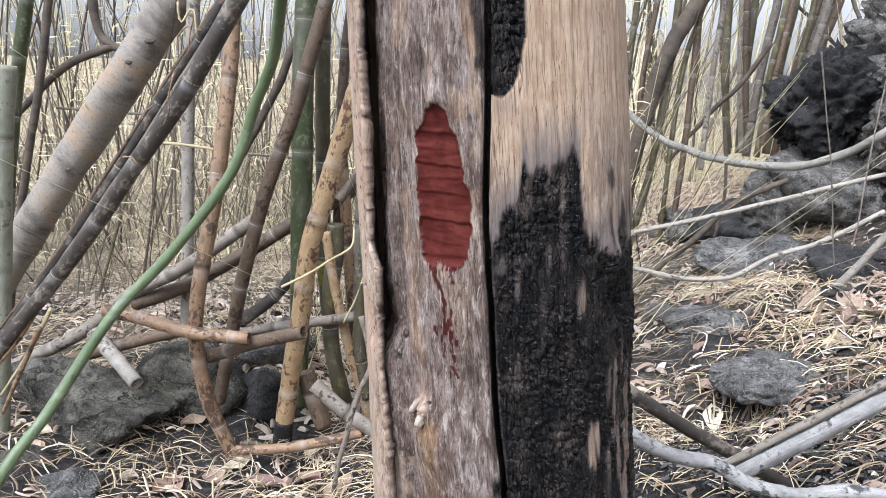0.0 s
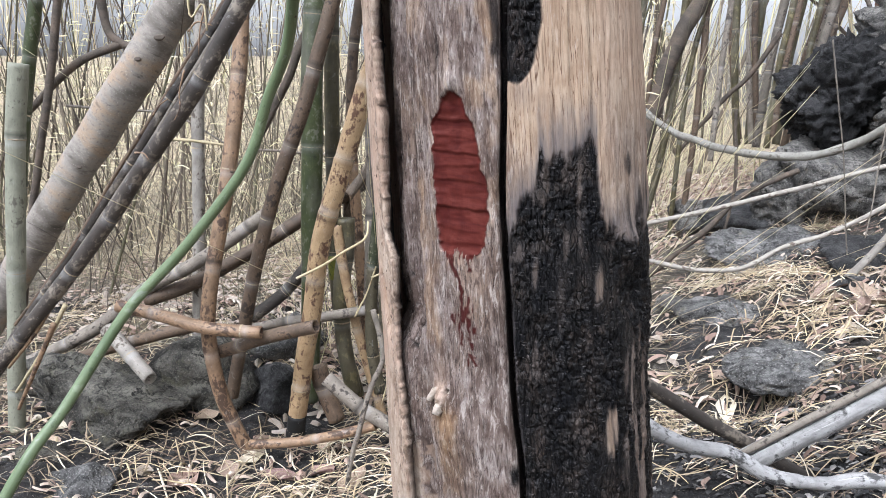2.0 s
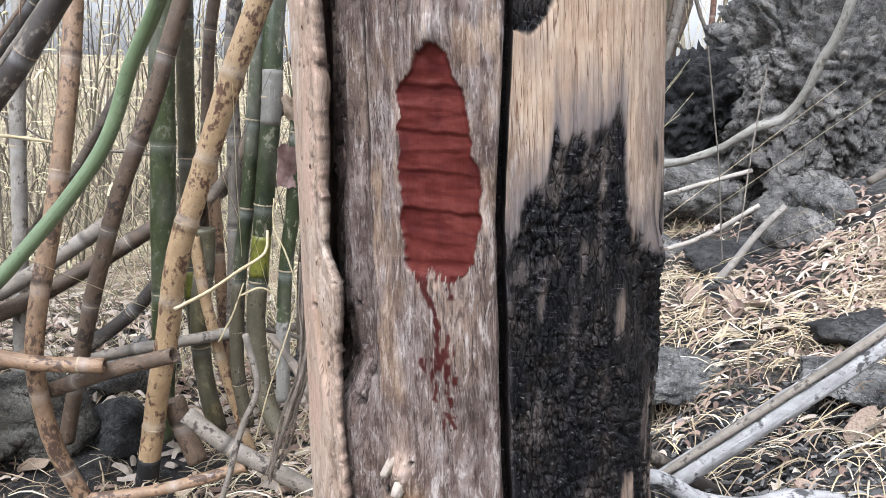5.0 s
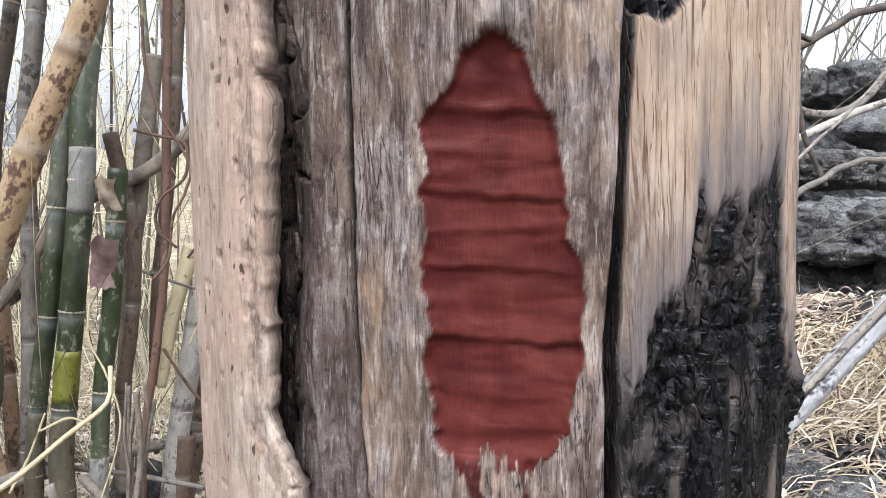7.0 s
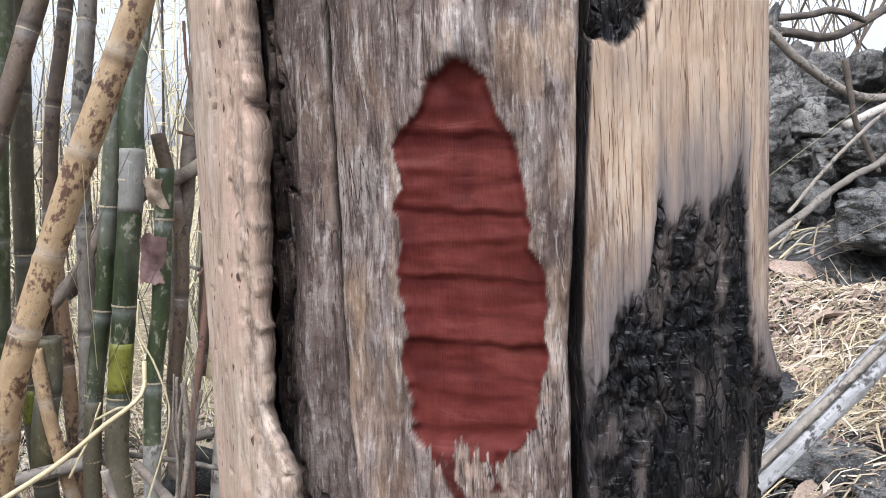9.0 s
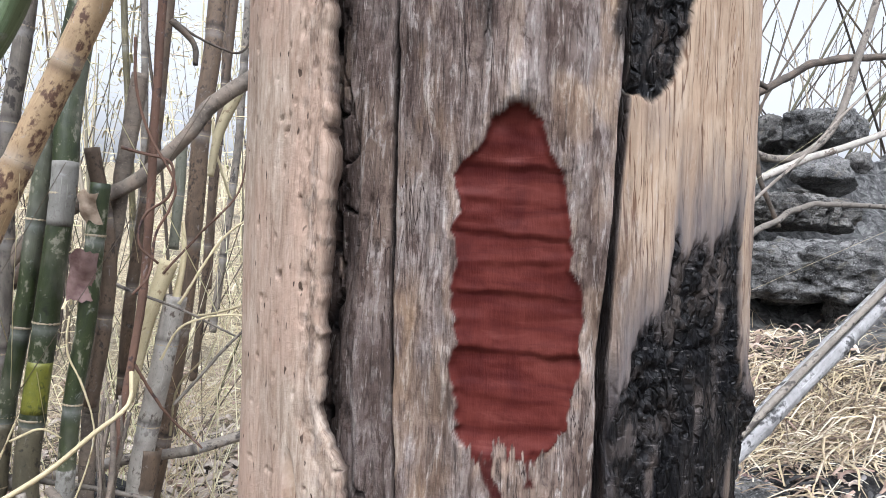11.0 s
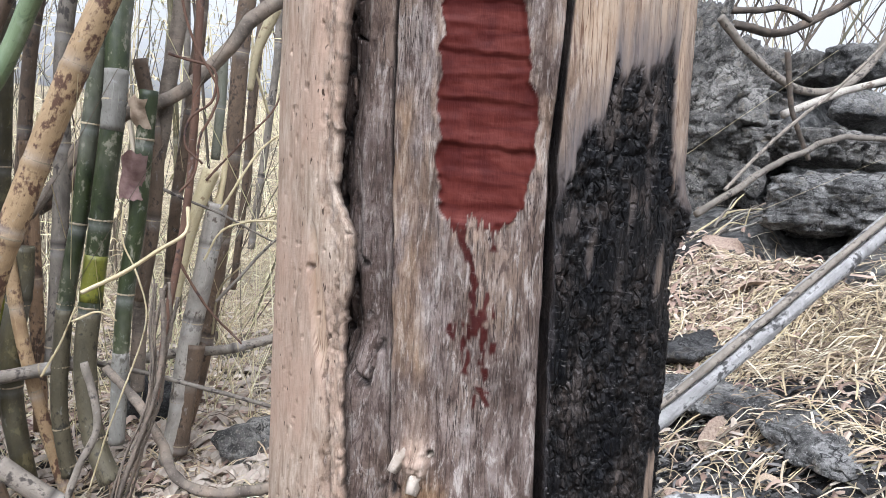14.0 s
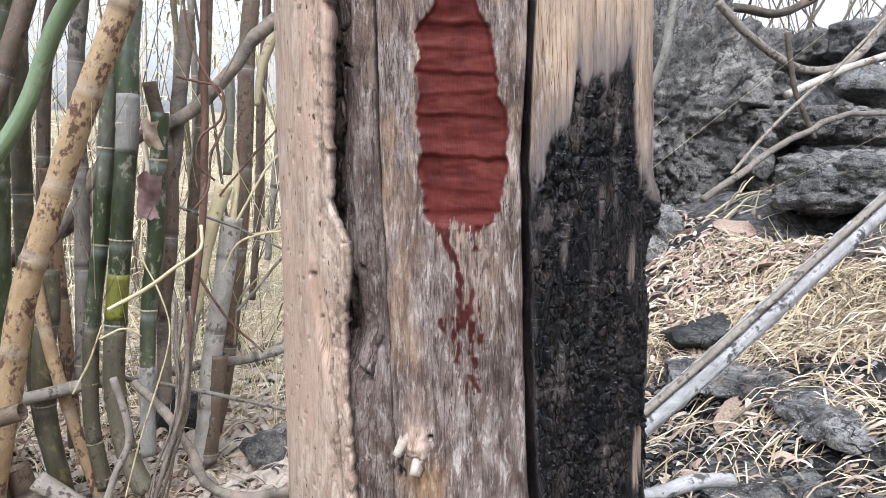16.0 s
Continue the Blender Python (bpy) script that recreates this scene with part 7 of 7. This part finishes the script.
# ---- litter ----
def strands(name, seed, count, place, length, width, lift, mat, label, category):
    """Loose dry blades, each a thin three-sided bent prism."""
    rng = np.random.default_rng(seed)
    x, y, z = place(rng, count)
    l, w = length * rng.uniform(0.35, 1.35, count), width * rng.uniform(0.5, 1.5, count)
    a = rng.uniform(0, 2 * np.pi, count)
    dx, dy = np.cos(a), np.sin(a)
    up, curl = np.maximum(rng.uniform(-0.3, 0.6, count), 0) * lift, rng.normal(0, 0.28, count) * l
    rest = rng.uniform(0.004, 0.03, count)
    rows = []
    for s in (0.0, 0.25, 0.5, 0.75, 1.0):
        cx = x + dx * l * (s - 0.5) - dy * curl * (s - 0.5) ** 2
        cy = y + dy * l * (s - 0.5) + dx * curl * (s - 0.5) ** 2
        cz = (ground_z(cx, cy) if z is None else z) + rest + up * l * math.sin(s * 3.0)
        ww = w * (1 - 0.75 * abs(s - 0.4))
        rows += [(cx + dy * ww, cy - dx * ww, cz), (cx - dy * ww, cy + dx * ww, cz), (cx, cy, cz + ww * 0.8)]
    verts = np.array(rows).transpose(2, 0, 1).reshape(-1, 3)
    one = []
    for i in range(4):
        b = 3 * i
        one += [(b, b + 1, b + 4, b + 3), (b + 1, b + 2, b + 5, b + 4), (b + 2, b, b + 3, b + 5)]
    faces = (np.array(one)[None] + 15 * np.arange(count)[:, None, None]).reshape(-1, 4)
    return tagged(mesh_object(name, verts, faces.tolist(), mat, smooth=False), label, category, kind="stuff")


def patches(x0, x1, y0, y1, seed, level):
    def place(rng, count):
        x, y = rng.uniform(x0, x1, count * 4), rng.uniform(y0, y1, count * 4)
        edge = np.minimum(np.minimum(x - x0, x1 - x), np.minimum(y - y0, y1 - y)) - rng.uniform(0, 0.8, count * 4) - 0.25 * vnoise(x * 2.1, y * 2.1, 0, seed + 2)
        ok = np.nonzero((edge > 0) & (vnoise(x * 1.6, y * 1.6, 0, seed) + 0.3 * vnoise(x * 5, y * 5, 0, seed + 1) > level + 0.38 * step(2.75, 2.35, y) * step(0.1, 0.6, x) + 0.28 * step(1.9, 1.2, x) * step(-0.2, 0.4, x) * step(4.8, 4.2, y) + 0.6 * step(2.2, 2.9, x - 0.13 * np.clip(y - 4.3, 0, 12))))[0][:count]
        return np.resize(x[ok], count), np.resize(y[ok], count), None

    return place


def heaps(*spots):
    """Round heaps: centre, spread along x and y, share."""
    def place(rng, count):
        share = np.array([q[4] for q in spots], float)
        k = rng.choice(len(spots), count, p=share / share.sum())
        c = np.array([q[:4] for q in spots])[k]
        return c[:, 0] + c[:, 2] * rng.normal(0, 1, count), c[:, 1] + c[:, 3] * rng.normal(0, 1, count), None

    return place


strands("straw_litter", 81, 2100, heaps((2.06, 2.84, 0.20, 0.26, 3), (2.02, 2.5, 0.12, 0.14, 1), (1.3, 3.6, 0.26, 0.3, 0.8), (1.45, 4.2, 0.2, 0.25, 0.4), (1.5, 2.25, 0.12, 0.08, 0.4)), 0.2, 0.0034, 0.55, M_LITTER, "matted pale yellow straw on the slope", "litter")
strands("leaf_litter", 82, 800, heaps((2.3, 3.8, 0.26, 0.4, 3), (1.85, 3.2, 0.2, 0.2, 1), (1.6, 3.9, 0.2, 0.2, 0.6)), 0.075, 0.010, 0.7, M_BITS, "curled dry leaves lying among the straw", "litter")
ashy = heaps((0.75, 2.5, 0.25, 0.25, 2), (1.05, 2.2, 0.25, 0.25, 2), (1.5, 2.35, 0.3, 0.25, 2), (1.2, 1.75, 0.25, 0.2, 1), (0.9, 2.9, 0.25, 0.2, 1))
strands("straw_litter", 85, 520, ashy, 0.15, 0.0026, 0.6, M_LITTER, "sparse pale straw on the ashy soil", "litter")
strands("charcoal_bits", 86, 2600, ashy, 0.035, 0.007, 0.4, M_CHARBITS, "bits of charcoal and ash on the soil", "litter")
strands("leaf_litter", 87, 150, ashy, 0.05, 0.008, 0.8, M_BITS, "scraps of dry leaf on the ashy soil", "litter")
strands("leaf_litter", 83, 900, heaps((-0.2, 3.5, 0.35, 0.4, 2), (-0.5, 4.2, 0.5, 0.4, 2), (-1.6, 4.2, 0.6, 0.5, 2)), 0.085, 0.014, 0.6, M_BITS, "pale dry leaves lying between the bamboo feet", "litter")
strands("leaf_litter", 88, 1500, heaps((-0.15, 3.3, 0.25, 0.3, 2), (-0.1, 4.0, 0.3, 0.35, 2), (-0.3, 4.8, 0.4, 0.4, 1.5), (-2.2, 4.7, 0.7, 0.5, 2), (-1.3, 5.0, 0.6, 0.5, 1.5), (-1.1, 3.6, 0.4, 0.25, 1)), 0.10, 0.017, 0.6, M_LEAFW, "bleached dry leaves piled under the bamboo", "litter")
strands("straw_litter", 84, 1500, heaps((-0.2, 3.5, 0.35, 0.4, 2), (-0.5, 4.2, 0.5, 0.4, 2), (-1.8, 4.2, 0.6, 0.5, 2), (-1.0, 2.6, 0.5, 0.25, 1), (-1.7, 2.55, 0.4, 0.2, 0.6)), 0.18, 0.0034, 0.6, M_LITTER, "pale dry straw lying between the bamboo feet", "litter")
strands("straw_litter", 61, 5200, patches(-0.3, 3.4, -1.6, 7.1, 51, 0.08), 0.17, 0.0026, 0.45, M_LITTER, "pale dry bamboo straw lying on the slope", "litter")
strands("straw_litter", 68, 500, patches(1.6, 3.0, 4.4, 5.9, 60, 0.2), 0.22, 0.003, 0.8, M_LITTER, "tufts of pale dry straw on the ledge", "litter")
strands("leaf_litter", 75, 2600, patches(0.6, 4.0, 5.6, 11.5, 63, -0.9), 0.10, 0.014, 0.6, M_BITS, "fallen dry leaves under the far bamboo", "litter")
strands("straw_litter", 76, 800, patches(0.6, 4.0, 5.6, 11.5, 64, -0.9), 0.3, 0.005, 0.6, M_LITTER, "pale dry straw under the far bamboo", "litter")
strands("straw_litter", 69, 380, patches(0.5, 2.9, 1.0, 3.3, 62, -0.1), 0.2, 0.003, 0.5, M_LITTER, "pale dry straw over the flat stones", "litter")
strands("straw_litter", 67, 1100, patches(2.3, 3.9, 3.2, 5.4, 59, 0.75), 0.2, 0.003, 0.5, M_LITTER, "pale dry straw caught on the rocks", "litter")
strands("straw_litter", 62, 6500, patches(-4.0, 0.9, -1.6, 7.1, 53, 0.0), 0.16, 0.0028, 0.45, M_LITTER, "pale dry straw and twigs among the bamboo", "litter")
strands("leaf_litter", 64, 7000, patches(-4.2, 3.5, -1.6, 8.0, 54, -0.4), 0.06, 0.008, 0.5, M_BITS, "small broken dry leaves on the soil", "litter")
strands("straw_litter", 66, 10500, patches(-4.0, 3.5, -1.6, 7.2, 56, -0.3), 0.12, 0.002, 0.4, M_LITTER, "short dry straw and splinters on the soil", "litter")
strands("twig_litter", 65, 1300, patches(-4.0, 3.2, -1.6, 7.2, 55, -0.3), 0.3, 0.004, 0.3, M_THICKET, "thin dark broken twigs on the soil", "litter")


def in_air(rng, count):
    y = rng.uniform(4.8, 13, count)
    x = rng.uniform(-8, 0.6 + 0.16 * (y - 4.8))
    return x, y, ground_z(x, y) + rng.uniform(0.05, 4.2, count)


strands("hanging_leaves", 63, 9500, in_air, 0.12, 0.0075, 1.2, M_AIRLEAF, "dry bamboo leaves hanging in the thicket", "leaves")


def leaf_mesh(name, seed, mat):
    rng = np.random.default_rng(seed)
    nu, nv = 9, 7
    verts, faces = [], []
    for side in (0, 1):
        for i in range(nu):
            u = i / (nu - 1)
            w = 0.30 * math.sin(math.pi * min(1, u * 0.98 + 0.01)) ** 0.75 * (1 + 0.12 * math.sin(9 * u + seed))
            for j in range(nv):
                v = j / (nv - 1) * 2 - 1
                z = 0.10 * v * v + 0.08 * math.sin(3.2 * u + seed) + 0.05 * math.sin(5 * u * (1 + 0.3 * v) + seed * 2) - 0.012 * side
                verts.append((u - 0.5, w * v, z))
    n = nu * nv
    for i in range(nu - 1):
        for j in range(nv - 1):
            a = i * nv + j
            faces.append((a, a + nv, a + nv + 1, a + 1))
            faces.append((n + a, n + a + 1, n + a + nv + 1, n + a + nv))
    me = bpy.data.meshes.new(name)
    me.from_pydata(verts, [], faces)
    me.polygons.foreach_set("use_smooth", np.ones(len(faces), bool))
    me.materials.append(mat)
    return me


LEAVES = [leaf_mesh("dry_leaf", s, m) for s, m in ((1, M_LEAF), (2, M_LEAF), (3, M_LEAFP), (4, M_LEAFW), (5, M_LEAFW), (6, M_LEAF))]
LEAF_LABELS = ["dry brown curled leaf on the ground", "dry brown leaf on the ground", "dry pinkish brown leaf on the ground", "bleached pale leaf on the ground", "bleached pale leaf on the ground", "dry brown leaf on the ground"]


def put_leaf(k, x, y, size, turn, tilt, z=None):
    ob = new("dry_leaf", LEAVES[k])
    e = 0.04
    nrm = Vector((-(float(ground_z(x + e, y)) - float(ground_z(x - e, y))) / (2 * e), -(float(ground_z(x, y + e)) - float(ground_z(x, y - e))) / (2 * e), 1)).normalized()
    q = nrm.to_track_quat("Z", "Y") @ Euler((radians(tilt), radians(tilt * 0.6), radians(turn))).to_quaternion()
    ob.matrix_world = Matrix.LocRotScale((x, y, (float(ground_z(x, y)) if z is None else z) + 0.014), q, (size, size, size))
    return tagged(ob, LEAF_LABELS[k], "leaf", "dry leaves")


def scatter_leaves(seed, count, region, size, keep):
    rng = random.Random(seed)
    made = 0
    while made < count:
        x, y = rng.uniform(*region[:2]), rng.uniform(*region[2:])
        if not keep(x, y):
            continue
        made += 1
        put_leaf(rng.randrange(6), x, y, size * rng.uniform(0.55, 1.25), rng.uniform(0, 360), rng.uniform(-22, 22))


scatter_leaves(71, 75, (0.3, 2.6, 1.3, 5.5), 0.085, lambda x, y: vnoise(x * 1.3, y * 1.3, 0, 57) > -0.2)
scatter_leaves(72, 120, (-2.6, 0.3, 1.9, 5.2), 0.12, lambda x, y: vnoise(x * 1.3, y * 1.3, 0, 58) > -0.2)
scatter_leaves(73, 50, (-0.75, 0.3, 2.9, 4.6), 0.11, lambda x, y: vnoise(x * 1.7, y * 1.7, 0, 61) > -0.3)
# leaves that lie apart
put_leaf(0, -1.90, 2.80, 0.189, 304, 5)
put_leaf(1, -1.57, 3.04, 0.134, 345, -11)
put_leaf(3, -1.22, 2.73, 0.135, 24, 2)
put_leaf(2, -1.03, 2.62, 0.173, 166, -2)
put_leaf(2, -0.88, 2.66, 0.159, 251, 3)
put_leaf(5, -0.93, 2.92, 0.158, 200, -13)
put_leaf(3, -1.57, 2.49, 0.113, 186, -4)
put_leaf(2, -1.41, 2.50, 0.169, 343, 1)
put_leaf(1, -0.72, 2.54, 0.166, 330, -4)
put_leaf(1, -1.27, 2.62, 0.146, 170, -7)
put_leaf(3, 1.34, 3.35, 0.190, 328, 8)
put_leaf(1, 1.41, 3.87, 0.182, 204, -1)
put_leaf(0, 1.58, 3.83, 0.196, 334, 7)
put_leaf(4, 1.11, 3.22, 0.108, 210, -15)
put_leaf(4, 0.78, 3.08, 0.137, 278, 7)
put_leaf(2, 1.35, 5.25, 0.198, 40, 14)
put_leaf(1, 1.58, 3.63, 0.203, 220, 6)
put_leaf(5, 1.45, 3.91, 0.183, 250, 9)
put_leaf(0, 1.34, 2.34, 0.218, 300, -11)
put_leaf(2, 1.59, 2.54, 0.160, 346, 1)
put_leaf(2, 2.53, 4.51, 0.375, 355, -13)
put_leaf(0, 2.72, 4.15, 0.264, 0, 4)
put_leaf(3, 2.26, 3.81, 0.199, 180, 6)
put_leaf(5, 2.25, 3.34, 0.213, 235, 13)
put_leaf(3, 2.30, 2.87, 0.141, 250, 8)
put_leaf(4, 2.13, 4.04, 0.187, 40, -12)
put_leaf(2, -0.18, 3.68, 0.179, 116, 10)
put_leaf(2, -0.13, 3.34, 0.148, 80, 6)
put_leaf(4, -0.24, 3.97, 0.140, 190, 13)
put_leaf(4, -0.35, 3.98, 0.156, 300, 4)
put_leaf(2, 0.02, 5.08, 0.184, 20, -10)
put_leaf(1, -0.30, 2.94, 0.178, 200, -7)
put_leaf(0, -0.45, 3.02, 0.154, 0, 6)
put_leaf(4, 1.14, 3.10, 0.089, 290, -5)
put_leaf(2, 2.77, 4.91, 0.372, 315, -3)
put_leaf(2, 2.73, 5.23, 0.297, 270, -1)
put_leaf(1, 1.45, 3.54, 0.202, 340, 14)
put_leaf(3, 1.42, 3.94, 0.187, 120, 6)
put_leaf(4, 1.53, 3.27, 0.155, 270, 1)


def sheath(place, turn, w, h, seed, mat, label):
    """A torn dry culm sheath, curled round like paper bark."""
    rows, cols = 12, 9
    v = []
    for side in (0.0, 0.002):
        for i in range(rows):
            for j in range(cols):
                s, t = j / (cols - 1) - 0.5, i / (rows - 1)
                hh = h * (1 + 0.12 * vnoise(s * 5, seed, 0, 3))
                a = s * 2.2
                rad = w * 0.5 + 0.012 * vnoise(s * 3, t * 3, seed) + side
                v.append((rad * math.sin(a), -rad * math.cos(a) + 0.02 * math.sin(t * 3 + seed), hh * t + 0.008 * float(vnoise(s * 8, 1.0, seed))))
    f = []
    n = rows * cols
    for i in range(rows - 1):
        for j in range(cols - 1):
            a = i * cols + j
            f += [(a, a + 1, a + cols + 1, a + cols), (n + a, n + a + cols, n + a + cols + 1, n + a + 1)]
    ob = mesh_object("dry_sheath", v, f, mat)
    ob.matrix_world = pose(*place, 0, 0, turn)
    return tagged(ob, label, "sheath")


sheath((-0.575, 2.99, 1.06), 10, 0.085, 0.15, 1.0, M_LEAFP, "torn reddish dry sheath on a bamboo culm")
sheath((-0.555, 2.99, 1.30), -30, 0.07, 0.09, 2.0, M_LEAF, "torn brown dry sheath on a bamboo culm")


def knot(thing, place, r, mat, label):
    """A small scar or bud on a stem."""
    bm = bmesh.new()
    bmesh.ops.create_icosphere(bm, subdivisions=2, radius=r)
    for v in bm.verts:
        v.co = Vector((v.co.x * 1.2, v.co.y * 0.6, v.co.z * 0.7)) * (1 + 0.15 * float(vnoise(v.co.x * 90, v.co.y * 90, v.co.z * 90)))
        v.co += Vector(place)
    me = bpy.data.meshes.new("knot")
    bm.to_mesh(me)
    bm.free()
    me.materials.append(mat)
    ob = new("knot", me)
    ob.parent = thing
    ob["label"] = label
    return ob


for spot, r in [((-1.871, 3.31, 1.656), 0.022), ((-1.986, 3.31, 1.555), 0.016), ((-2.329, 3.31, 1.031), 0.014)]:
    knot(bpy.data.objects["leaning_tree"], spot, r, M_BARKD, "dark branch scar")
for spot, r in [((-0.429, 1.155, 1.518), 0.0035), ((-0.584, 1.245, 1.257), 0.0035)]:
    knot(bpy.data.objects["green_cane"], spot, r, M_BARKD, "small dark bud scar")
